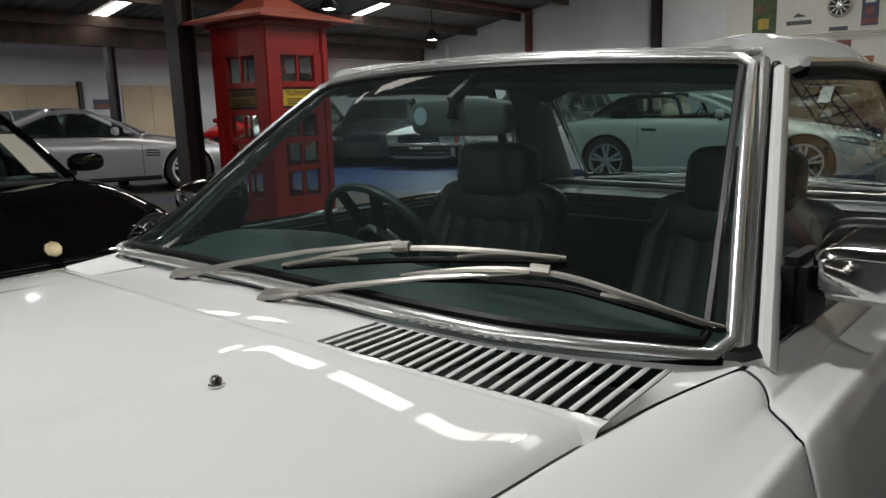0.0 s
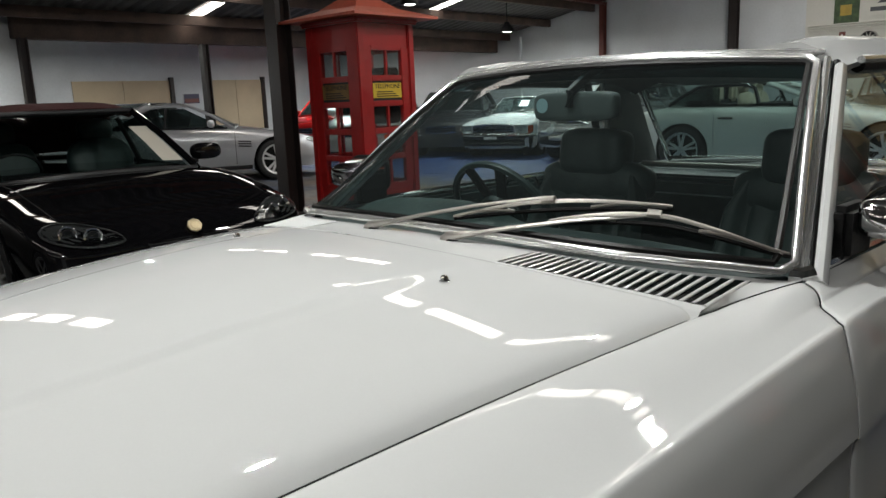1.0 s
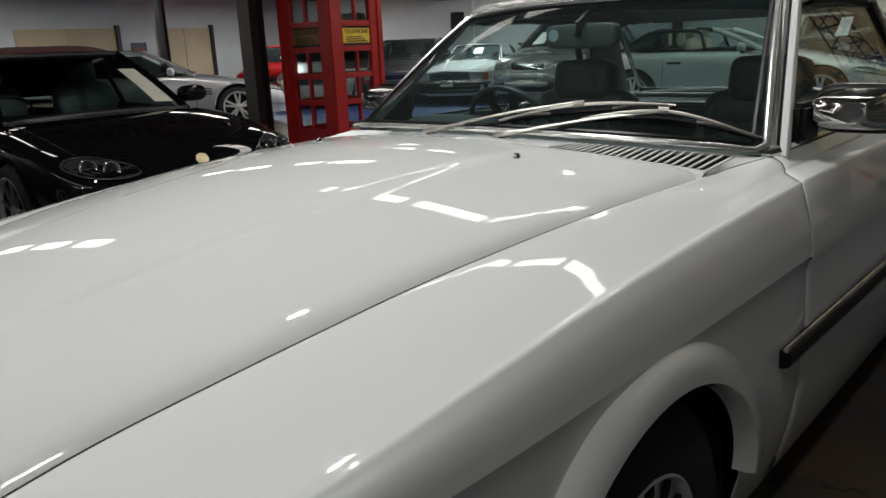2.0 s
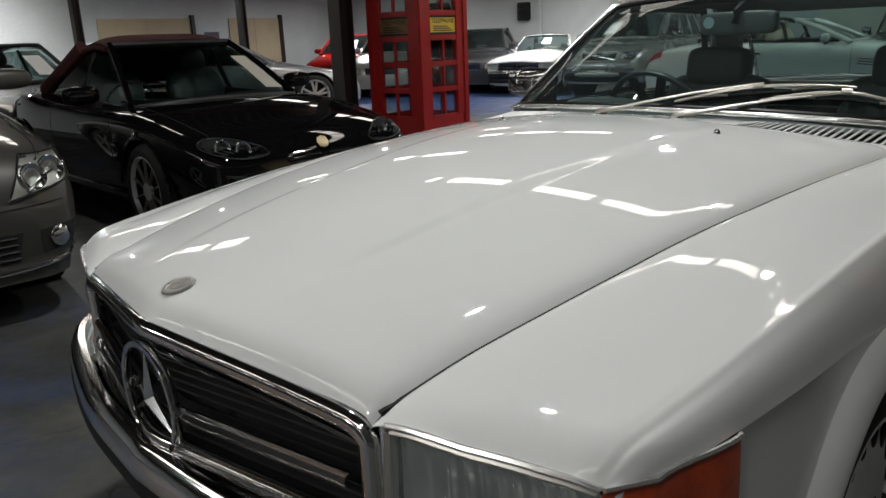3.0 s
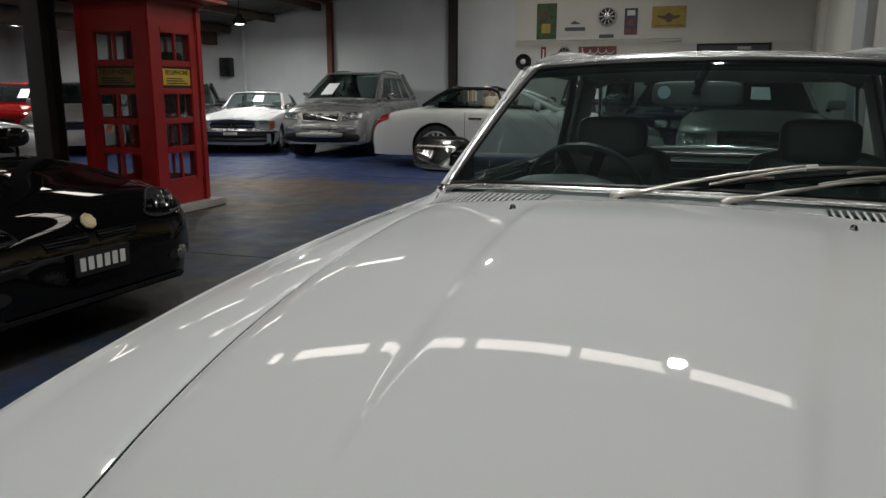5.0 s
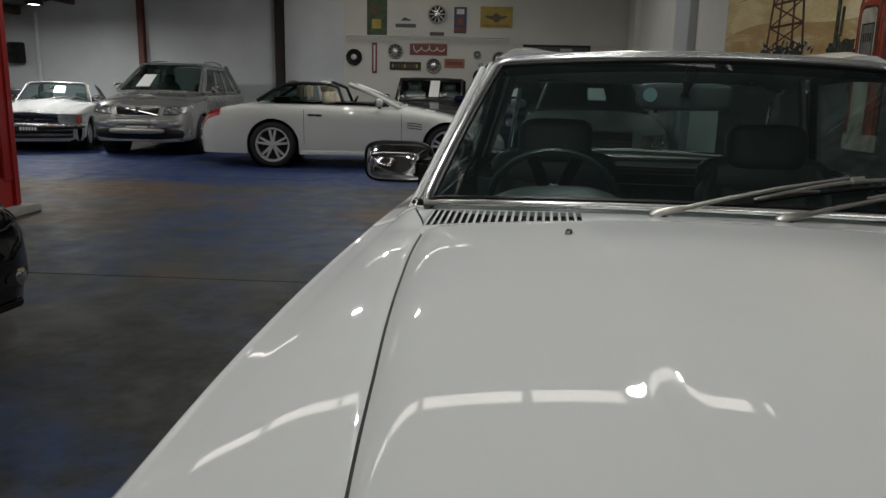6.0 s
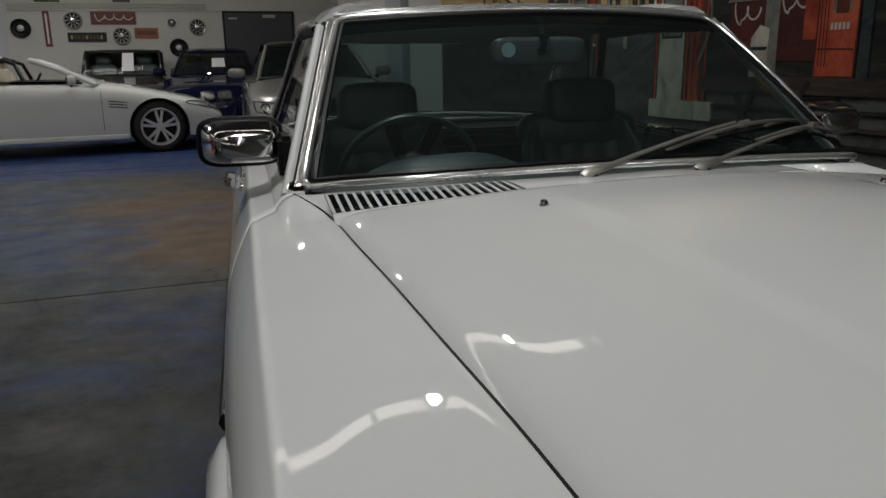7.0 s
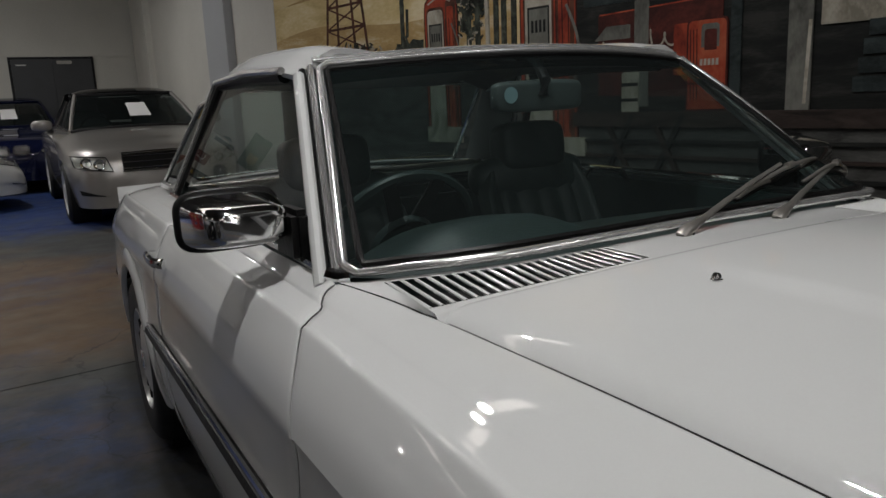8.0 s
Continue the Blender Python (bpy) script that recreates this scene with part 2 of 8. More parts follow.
M_LENS = mat("fluted_reflector", (0.56, 0.57, 0.565), 0.30, 0.75, 0.35, 7, 40, 0.0, coat=1.0)
M_AMBER = mat("amber_lens", (0.46, 0.05, 0.005), 0.18, 0.0, 0.3, 30, 120, 0.05, coat=1.0)
M_REDLENS = mat("red_lens", (0.40, 0.01, 0.012), 0.15, 0.0, 0.2, 30, 120, 0.03, coat=1.0)
M_SHEET = mat("yellowed_paper", (0.46, 0.43, 0.37), 0.8, vary=0.06, scale=4)
M_PAPER = mat("white_paper", (0.8, 0.8, 0.79), 0.8, vary=0.04, scale=4)
M_RED_BOX = mat("red_gloss_paint", (0.32, 0.013, 0.012), 0.3, 0.0, 0.2, 4, 60, 0.06, coat=0.4)
M_RED_ROOF = mat("faded_red_paint", (0.42, 0.085, 0.045), 0.55, 0.0, 0.25, 3, 40, 0.1)
M_YELLOW = mat("yellow_sign_paint", (0.62, 0.42, 0.03), 0.5, vary=0.1)
M_INK = mat("black_sign_paint", (0.01, 0.01, 0.01), 0.6)
M_INKWHITE = mat("white_sign_paint", (0.7, 0.69, 0.66), 0.6)
M_CONCRETE = mat("pale_concrete", (0.35, 0.34, 0.32), 0.8, vary=0.2, scale=3, fine=40, bump=0.2)
M_DOORGREY = mat("dark_grey_door_paint", (0.055, 0.058, 0.062), 0.5, vary=0.15, scale=3)
M_SIGN_RED = mat("rusty_red_enamel", (0.17, 0.038, 0.026), 0.45, vary=0.4, scale=6)
M_SIGN_ORANGE = mat("orange_enamel", (0.30, 0.10, 0.045), 0.45, vary=0.3, scale=6)
M_SIGN_BLUE = mat("blue_enamel", (0.03, 0.028, 0.075), 0.45, vary=0.3, scale=6)


# ---- geometry helpers ----
def part(name, bm, material, parent=None, label="", smooth=True, angle=40):
    """Links a bmesh as one mesh object."""
    me = bpy.data.meshes.new(name)
    bmesh.ops.recalc_face_normals(bm, faces=bm.faces)
    bm.to_mesh(me)
    bm.free()
    me.materials.append(material)
    if smooth:
        me.polygons.foreach_set("use_smooth", [True] * len(me.polygons))
        me.set_sharp_from_angle(angle=radians(angle))
    ob = new(name, me)
    if parent is not None:
        ob.parent = parent
    if label:
        tagged(ob, label)
    return ob


def root(name, m, label, category, group="", kind=""):
    ob = new(name)
    ob.empty_display_size = 0.1
    ob.matrix_world = m
    return tagged(ob, label, category, group, kind)


def lerp(a, b, f):
    return a + (b - a) * f


def smooth01(f):
    f = max(0.0, min(1.0, f))
    return f * f * (3 - 2 * f)


def table(x, rows):
    """Smooth curve through (x, value) rows."""
    if x <= rows[0][0]:
        return rows[0][1]
    if x >= rows[-1][0]:
        return rows[-1][1]
    for k in range(len(rows) - 1):
        x0, a = rows[k]
        x1, b = rows[k + 1]
        if x <= x1:
            f = (x - x0) / (x1 - x0)
            sl = [(rows[j + 1][1] - rows[j][1]) / (rows[j + 1][0] - rows[j][0]) for j in range(len(rows) - 1)]
            ta = sl[k] if k == 0 else (0.0 if sl[k - 1] * sl[k] <= 0 else 2 * sl[k - 1] * sl[k] / (sl[k - 1] + sl[k]))
            tb = sl[k] if k == len(sl) - 1 else (0.0 if sl[k] * sl[k + 1] <= 0 else 2 * sl[k] * sl[k + 1] / (sl[k] + sl[k + 1]))
            h = x1 - x0
            f2, f3 = f * f, f * f * f
            return (2 * f3 - 3 * f2 + 1) * a + (f3 - 2 * f2 + f) * h * ta + (-2 * f3 + 3 * f2) * b + (f3 - f2) * h * tb
    return rows[-1][1]


def grid(fn, us, vs, thick=0.0, bm=None):
    """A sheet of fn(u, v) points; thick: its thickness."""
    bm = bm or bmesh.new()
    rows = [[bm.verts.new(fn(u, v)) for v in vs] for u in us]
    faces = []
    for i in range(len(us) - 1):
        for j in range(len(vs) - 1):
            q = [rows[i][j], rows[i + 1][j], rows[i + 1][j + 1], rows[i][j + 1]]
            q2 = [q[0]]
            for w in q[1:]:
                if (w.co - q2[-1].co).length > 1e-5:
                    q2.append(w)
            if (q2[-1].co - q2[0].co).length < 1e-5:
                q2.pop()
            if len(q2) > 2:
                try:
                    faces.append(bm.faces.new(q2))
                except ValueError:
                    pass
    if thick:
        bmesh.ops.recalc_face_normals(bm, faces=bm.faces)
        bmesh.ops.solidify(bm, geom=faces, thickness=thick)
    return bm


def steps(a, b, n):
    return [a + (b - a) * k / n for k in range(n + 1)]


def box(x0, x1, y0, y1, z0, z1, bevel=0.0, bm=None, m=None):
    own = bmesh.new()
    bmesh.ops.create_cube(own, size=1, matrix=Matrix.Translation(((x0 + x1) / 2, (y0 + y1) / 2, (z0 + z1) / 2)) @ Matrix.Diagonal((x1 - x0, y1 - y0, z1 - z0, 1)))
    if bevel:
        bmesh.ops.bevel(own, geom=own.edges[:], offset=bevel, segments=2, affect="EDGES", clamp_overlap=True)
    if m is not None:
        bmesh.ops.transform(own, matrix=m, verts=own.verts)
    return merged(bm, own)


def merged(bm, own):
    if bm is None:
        return own
    me = bpy.data.meshes.new("scratch")
    own.to_mesh(me)
    own.free()
    bm.from_mesh(me)
    bpy.data.meshes.remove(me)
    return bm


def lathe(profile, n=32, bm=None, m=None, arc=2 * math.pi):
    """Turns (radius, height) rows round the z axis."""
    own = bmesh.new()
    full = arc > 6.28
    cnt = n if full else n + 1
    rows = [[own.verts.new((r * math.cos(arc * k / n), r * math.sin(arc * k / n), h)) for k in range(cnt)] for r, h in profile]
    for i in range(len(profile) - 1):
        for k in range(n if full else n):
            q = [rows[i][k], rows[i][(k + 1) % cnt], rows[i + 1][(k + 1) % cnt], rows[i + 1][k]]
            own.faces.new(q)
    bmesh.ops.remove_doubles(own, verts=own.verts, dist=1e-5)
    if m is not None:
        bmesh.ops.transform(own, matrix=m, verts=own.verts)
    return merged(bm, own)


def sweep(path, radius, n=8, bm=None, flat=1.0, up=(0, 0, 1), closed=False, taper=None):
    """A tube along a path; flat: its height against its width."""
    own = bmesh.new()
    pts = [Vector(p) for p in path]
    rings = []
    cnt = len(pts)
    for i, p in enumerate(pts):
        d = (pts[(i + 1) % cnt] - pts[i - 1]) if closed else (pts[min(i + 1, cnt - 1)] - pts[max(i - 1, 0)])
        d.normalize()
        side = d.cross(Vector(up))
        if side.length < 1e-4:
            side = d.cross(Vector((1, 0, 0)))
        side.normalize()
        top = side.cross(d)
        r = radius * (taper(i / (cnt - 1)) if taper else 1.0)
        rings.append([own.verts.new(p + side * (r * math.cos(2 * math.pi * k / n)) + top * (r * flat * math.sin(2 * math.pi * k / n))) for k in range(n)])
    for i in range(cnt if closed else cnt - 1):
        a, b = rings[i], rings[(i + 1) % cnt]
        for k in range(n):
            own.faces.new([a[k], a[(k + 1) % n], b[(k + 1) % n], b[k]])
    if not closed:
        own.faces.new(rings[0][::-1])
        own.faces.new(rings[-1])
    return merged(bm, own)


def polygon(points, thick, bm=None, m=None):
    """A flat plate in the x-z plane, its face at y = -thick."""
    own = bmesh.new()
    a = [own.verts.new((x, -thick, z)) for x, z in points]
    b = [own.verts.new((x, 0, z)) for x, z in points]
    own.faces.new(a)
    own.faces.new(b[::-1])
    for k in range(len(points)):
        own.faces.new([a[k], b[k], b[(k + 1) % len(points)], a[(k + 1) % len(points)]])
    if m is not None:
        bmesh.ops.transform(own, matrix=m, verts=own.verts)
    return merged(bm, own)


def disc_points(cx, cz, r, n=28, rz=None):
    return [(cx + r * math.cos(2 * math.pi * k / n), cz + (rz or r) * math.sin(2 * math.pi * k / n)) for k in range(n)]


def lettering(text, size, m, material, parent, name="lettering", depth=0.002):
    """Raised letters in the x-z plane, centred."""
    cu = bpy.data.curves.new("letters", "FONT")
    cu.body, cu.size, cu.extrude, cu.align_x, cu.align_y = text, size, depth, "CENTER", "CENTER"
    tmp = new("letters", cu)
    me = bpy.data.meshes.new_from_object(tmp.evaluated_get(bpy.context.evaluated_depsgraph_get()))
    bpy.data.objects.remove(tmp)
    me.transform(m @ pose(0, 0, 0, 90))
    me.materials.clear()
    me.materials.append(material)
    ob = new(name, me)
    ob.parent = parent
    return ob


# ---- the hall ----
HALL = pose(0, 0, 0, 0, 0, 5)
WALL_V = 14.3
VALLEY_U = -11.0


def roof_z(u):
    return 2.62 + 0.19 * (u - VALLEY_U) if u > VALLEY_U else 2.62 + 0.19 * (VALLEY_U - u)


def structure(name, bm, material, label, category, smooth=False):
    ob = part(name, bm, material, None, smooth=smooth)
    ob.matrix_world = HALL
    return tagged(ob, label, category, kind="structure")


floor = structure("floor", box(-17.6, 6.5, -13, 15, -0.3, -0.02), M_CONCRETE, "worn concrete hall floor with old blue paint", "floor")
SLAB_V = (-13.0, -7.62, -2.52, 2.58, 7.68, 15.0)
for k in range(len(SLAB_V) - 1):
    for u0, u1 in ((-17.6, -11.2), (-11.2, -5.6), (-5.6, 6.5)):
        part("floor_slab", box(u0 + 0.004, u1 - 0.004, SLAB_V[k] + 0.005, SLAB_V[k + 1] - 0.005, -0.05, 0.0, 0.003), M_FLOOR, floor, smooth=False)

# gable wall with the signs, in two stretches of paint
wall_pts = [(-17.3, 0), (-3.55, 0), (-3.55, roof_z(-3.55)), (VALLEY_U, roof_z(VALLEY_U)), (-17.3, roof_z(-17.3))]
bm = polygon(wall_pts, 0.25, m=Matrix.Translation((0, WALL_V + 0.27, 0)))
structure("wall_north", bm, M_WALL, "white painted rendered gable wall", "wall")
bm = polygon([(-3.55, 0), (6.4, 0), (6.4, roof_z(6.4)), (-3.55, roof_z(-3.55))], 0.25, m=Matrix.Translation((0, WALL_V + 0.25, 0)))
structure("wall_north_signs", bm, M_WALL_WARM, "cream painted wall hung with old signs", "wall")
# unseen south wall, dark so that paint and chrome reflect little light
bm = polygon([(-17.3, 0), (VALLEY_U, 0), (6.4, 0), (6.4, roof_z(6.4)), (VALLEY_U, roof_z(VALLEY_U)), (-17.3, roof_z(-17.3))], 0.25, m=Matrix.Translation((0, -12.5, 0)))
structure("wall_south", bm, M_WALL_DARK, "unseen closing wall, coloured dark to darken reflections", "wall")
structure("wall_west", box(-17.55, -17.3, 3.15, WALL_V + 0.2, 0, roof_z(-17.3)), M_WALL, "white painted wall with boarded openings", "wall")
structure("wall_west_return", box(-17.3, -11.0, 2.9, 3.15, 0, roof_z(-17.3)), M_WALL, "white painted wall", "wall")
structure("wall_west_near", box(-11.25, -11.0, -12.6, 2.9, 0, 3.0), M_WALL, "bright white painted wall", "wall")

# wall beside the mural, from the sign wall to the mural's edge
bm = bmesh.new()
for a, b in (((1.42, 6.83), (1.05, 14.35)),):
    d = Vector((b[0] - a[0], b[1] - a[1], 0))
    nrm = Vector((d.y, -d.x, 0)).normalized() * 0.25
    q = [Vector((*a, 0)), Vector((*b, 0)), Vector((*b, 0)) + nrm, Vector((*a, 0)) + nrm]
    lo, hi = [bm.verts.new(v) for v in q], [bm.verts.new(v + Vector((0, 0, 5.9))) for v in q]
    bm.faces.new(lo)
    bm.faces.new(hi)
    for k in range(4):
        bm.faces.new([lo[k], lo[(k + 1) % 4], hi[(k + 1) % 4], hi[k]])
wall_e = part("wall_east_north", bm, M_WALL_WARM, None, smooth=False)
tagged(wall_e, "cream painted wall with shallow piers", "wall", kind="structure")
for y, w, mt in ((8.7, 0.9, M_WALL_GREY), (12.9, 0.35, M_WALL_WARM)):
    f = (y - 6.83) / 7.52
    pier = part("pier", box(-0.1, 0.02, -w / 2, w / 2, 0, 5.5, 0.01), mt, None, smooth=False)
    pier.matrix_world = pose(lerp(1.42, 1.05, f), y, 0, 0, 0, 2.8)
    tagged(pier, "shallow painted wall pier", "pier", kind="structure")

# roof sheets, corrugated down the slope
SKY_STRIPS = ((-9.8, -8.0, 4.0), (-5.3, -8.0, 4.0), (1.25, -9.4, -6.2), (3.6, -4.9, 1.65), (5.65, -10.8, -6.0), (8.3, -8.6, -4.8), (10.2, -9.8, -8.0), (13.6, -4.6, -1.0))


def roof_sheet(u0, u1):
    vs = []
    v = -12.8
    while v < 15.0:
        vs.append(v)
        v += 0.055
    bm = bmesh.new()
    rows = []
    for k, v in enumerate(vs):
        dz = 0.035 * (1 if k % 4 in (1, 2) else 0)
        rows.append([bm.verts.new((u, v, roof_z(u) + dz)) for u in (u0, u1)])
    for k in range(len(rows) - 1):
        bm.faces.new([rows[k][0], rows[k][1], rows[k + 1][1], rows[k + 1][0]])
    return bm


structure("ceiling", roof_sheet(VALLEY_U, 6.6), M_ROOF, "dark weathered corrugated roof underside", "ceiling")
structure("ceiling_west", roof_sheet(VALLEY_U, -17.6), M_ROOF, "dark weathered corrugated roof underside", "ceiling")
for v, u0, u1 in SKY_STRIPS:
    if u1 > u0:
        bm = bmesh.new()
        q = [(u0, v - 0.12), (u1, v - 0.12), (u1, v + 0.12), (u0, v + 0.12)]
        lo = [bm.verts.new((a, b, roof_z(a) - 0.006)) for a, b in q]
        hi = [bm.verts.new((a, b, roof_z(a) - 0.002)) for a, b in q]
        bm.faces.new(lo)
        bm.faces.new(hi[::-1])
        for k in range(4):
            bm.faces.new([lo[k], lo[(k + 1) % 4], hi[(k + 1) % 4], hi[k]])
        structure("skylight", bm, M_SKYLIGHT, "long translucent roof sheet glowing with daylight", "skylight")
u = -16.53
while u < 6.3:
    if abs(u - VALLEY_U) > 0.3 and abs(u + 7.75) > 0.2:
        z = roof_z(u)
        structure("purlin", box(u - 0.045, u + 0.045, -12.5, WALL_V, z - 0.17, z - 0.012), M_TIMBER, "dark timber roof purlin", "beam")
    u += 1.2
structure("valley_beam", box(VALLEY_U - 0.12, VALLEY_U + 0.12, 2.9, WALL_V, 2.28, 2.6, 0.01), M_TIMBER, "dark timber valley beam under the roof", "beam")


def column(u, v, w, z, material, label):
    t = root("steel_column", HALL @ Matrix.Translation((u, v, 0)), label, "column", kind="structure")
    part("web", box(-0.012, 0.012, -w / 2 + 0.01, w / 2 - 0.01, 0, z), material, t, smooth=False)
    for s in (-1, 1):
        part("flange", box(-w / 2, w / 2, s * (w / 2 - 0.008) - 0.008, s * (w / 2 - 0.008) + 0.008, 0, z, 0.003), material, t, smooth=False)
    part("base_plate", box(-w * 0.8, w * 0.8, -w * 0.8, w * 0.8, 0, 0.015, 0.003), material, t, smooth=False)
    return t


def to_uv(x, y):
    c, s = math.cos(radians(5)), math.sin(radians(5))
    return x * c + y * s, -x * s + y * c


column(*to_uv(-6.05, 3.2), 0.2, roof_z(to_uv(-6.05, 3.2)[0]), M_STEEL_DARK, "dark brown painted steel roof column")
column(VALLEY_U + 0.02, 6.0, 0.13, 2.3, M_STEEL_DARK, "dark brown painted steel column under the valley beam")
column(VALLEY_U + 0.1, 3.02, 0.12, 2.3, M_STEEL_DARK, "dark brown painted steel column at the wall end")
column(-7.83, WALL_V - 0.1, 0.125, 3.11, M_STEEL_RED, "red oxide steel wall column under the truss")
column(-4.88, WALL_V - 0.1, 0.17, roof_z(-4.88), M_STEEL_DARK, "dark steel wall column")
# red truss chord from the wall column along the bay, hung close under the sheets
tr = root("roof_truss", HALL, "red oxide steel lattice roof truss", "truss", kind="structure")
for du in (-0.035, 0.035):
    part("chord", box(-7.83 + du - 0.022, -7.83 + du + 0.022, 2.0, WALL_V - 0.01, 3.115, 3.165, 0.004), M_STEEL_RED, tr, smooth=False)
part("top_plate", box(-7.87, -7.79, 2.0, WALL_V - 0.01, roof_z(-7.87) - 0.022, roof_z(-7.87) - 0.006), M_STEEL_RED, tr, smooth=False)
for k in range(40):
    a = WALL_V - 0.1 - k * 0.3
    part("lattice_bar", sweep([(-7.83, a, 3.16 if k % 2 else roof_z(-7.87) - 0.012), (-7.83, a - 0.3, roof_z(-7.87) - 0.012 if k % 2 else 3.16)], 0.012, 6), M_STEEL_RED, tr)

# boarded openings in the west wall
for v0, v1 in ((6.3, 8.75), (9.9, 11.55)):
    t = root("boarded_opening", HALL, "boarded-up opening with plywood sheets", "opening", kind="structure")
    n = 2
    for k in range(n):
        a, b = lerp(v0, v1, k / n), lerp(v0, v1, (k + 1) / n)
        part("plywood_sheet", box(-17.28, -17.26, a + 0.004, b - 0.004, 0.05, 1.92, 0.002), M_BOARD, t, smooth=False)
    part("jamb", box(-17.3, -17.2, v1, v1 + 0.1, 0, 2.0), M_STEEL_DARK, t, smooth=False)
sg = root("wall_sign", HALL @ Matrix.Translation((-17.28, 9.35, 1.45)) @ pose(0, 0, 0, 0, 0, 90), "small blue and red printed notice", "sign")
part("board", polygon([(-0.22, -0.12), (0.22, -0.12), (0.22, 0.12), (-0.22, 0.12)], 0.01), M_SIGN_BLUE, sg, smooth=False)
part("stripe", polygon([(-0.2, -0.1), (0.2, -0.1), (0.2, 0.0), (-0.2, 0.0)], 0.013), M_SIGN_RED, sg, smooth=False)

# high-bay lamps hanging under the roof; unseen ones west and south added to brighten
lamp0 = None
for u, v, share in ((0.15, 2.95, 1.2), (-2.5, 5.8, 1.4), (-0.85, -0.05, 2.0), (-7.5, 7.6, 1.4), (-14.0, 5.6, 2.6), (-14.0, 11.4, 2.5), (-8.5, 11.5, 3.0), (-3.0, 11.0, 1.6), (-0.8, 9.6, 2.1), (-10.0, 1.3, 1.6), (-5.0, -5.5, 1.5), (-1.2, -7.5, 3.4), (1.7, -2.8, 0.55), (1.3, -5.6, 0.9)):
    m = HALL @ Matrix.Translation((u, v, roof_z(u) - 0.62))
    if lamp0 is None:
        lamp0 = root("pendant_lamp", m, "round high-bay pendant lamp, lit; some added unseen as fill", "lamp", "pendant lamps under the roof")
        part("housing", lathe([(0.0, 0.20), (0.05, 0.20), (0.07, 0.15), (0.14, 0.06), (0.15, 0.0), (0.14, 0.0), (0.092, 0.012)], 24), M_TRIM, lamp0)
        part("lens", lathe([(0.0, -0.005), (0.06, -0.003), (0.092, 0.006)], 24), M_BULB, lamp0)
        part("cord", sweep([(0, 0, 0.15), (0, 0, 0.6)], 0.008, 6), M_RUBBER, lamp0)
    else:
        copy_thing(lamp0, m)
    ld = bpy.data.lights.new("pendant_or_fill_light", "AREA")
    ld.shape, ld.size, ld.energy, ld.color, ld.spread = "DISK", 0.18, HIGHBAY_WATTS * share, (0.976, 0.985, 0.955), radians(180)
    new("pendant_or_fill_light", ld).matrix_world = m @ Matrix.Translation((0, 0, -0.012))


def blob(rx, ry, rz, k=2.6, n=16, m=None):
    """A rounded lump between a ball and a box."""
    def c(a):
        return math.copysign(abs(math.cos(a)) ** (2 / k), math.cos(a))

    def d(a):
        return math.copysign(abs(math.sin(a)) ** (2 / k), math.sin(a))
    bm = grid(lambda a, b: Vector((rx * c(b) * c(a), ry * c(b) * d(a), rz * d(b))), steps(-math.pi, math.pi, n * 2), steps(-math.pi / 2, math.pi / 2, n))
    bmesh.ops.remove_doubles(bm, verts=bm.verts, dist=0.0004)
    if m is not None:
        bmesh.ops.transform(bm, matrix=m, verts=bm.verts)
    return bm


# ---- the white roadster ----
def zh(x, y):
    """Height of the bonnet's crown."""
    d = table(y, [(-1.70, -0.272), (-1.58, -0.250), (-1.4, -0.203), (-1.1, -0.170), (-0.8, -0.156), (-0.5, -0.144), (-0.25, -0.132)])
    q = lerp(0.47 * (math.sqrt(x * x + 0.0012) - 0.034), x * x, smooth01((y + 1.71) / 0.16)) if abs(x) < 0.47 else x * x
    z = 0.932 - 0.0926 * (y + 0.35) ** 2 + d * q
    cr = table(y, [(-1.65, 0.17), (-1.45, 0.212), (-1.1, 0.24), (-0.87, 0.266), (-0.5, 0.292)])
    rise = 0.006 * smooth01((y + 1.68) / 0.4) * smooth01((-0.36 - y) / 0.25)
    return z + rise * smooth01((cr + 0.012 - abs(x)) / 0.024)


def seam_x(y):
    return table(y, [(-1.66, 0.478), (-1.6, 0.485), (-1.5, 0.498), (-1.4, 0.517), (-1.3, 0.534), (-1.2, 0.549), (-1.0, 0.573), (-0.83, 0.594), (-0.6, 0.617), (-0.43, 0.632), (-0.22, 0.646), (-0.02, 0.70)])


def bonnet_front(x):
    return -1.712 + 0.172 * (math.sqrt(x * x + 0.0002) - 0.012)


def bonnet_rear(x):
    return -0.36 + 0.27 * x * x


def screen_base(x):
    a = abs(x)
    return Vector((x, table(a, [(0, -0.215), (0.3, -0.213), (0.45, -0.198), (0.55, -0.154), (0.62, -0.096), (0.66, -0.045), (0.685, 0.0)]),
                   table(a, [(0, 0.930), (0.3, 0.927), (0.45, 0.922), (0.6, 0.907), (0.685, 0.886)])))


def screen_top(x):
    return Vector((x, 0.36 + 0.065 * (x / 0.541) ** 2, 1.268 - 0.02 * (x / 0.541) ** 2))


def screen(s, f):
    """Point of the windscreen: s from -1 to 1 across, f from base to top."""
    a, b = screen_base(s * 0.685), screen_top(s * 0.541)
    plain = Vector((a.x, -0.215 + 0.215 * s * s, 0.930 - 0.044 * s * s))
    p = plain.lerp(b, f) + (a - plain) * max(0.0, 1 - f) ** 3
    bow = 0.03 * 4 * f * (1 - f)
    return p + Vector((0, -0.45, 0.9)) * bow * 0.6


def cowl(x, f):
    y0, b = bonnet_rear(x) - 0.005, screen_base(x)
    y = lerp(y0, b.y - 0.004, f)
    z = lerp(zh(x, y0) - 0.003, b.z - 0.011, f)
    return Vector((x, y, z))


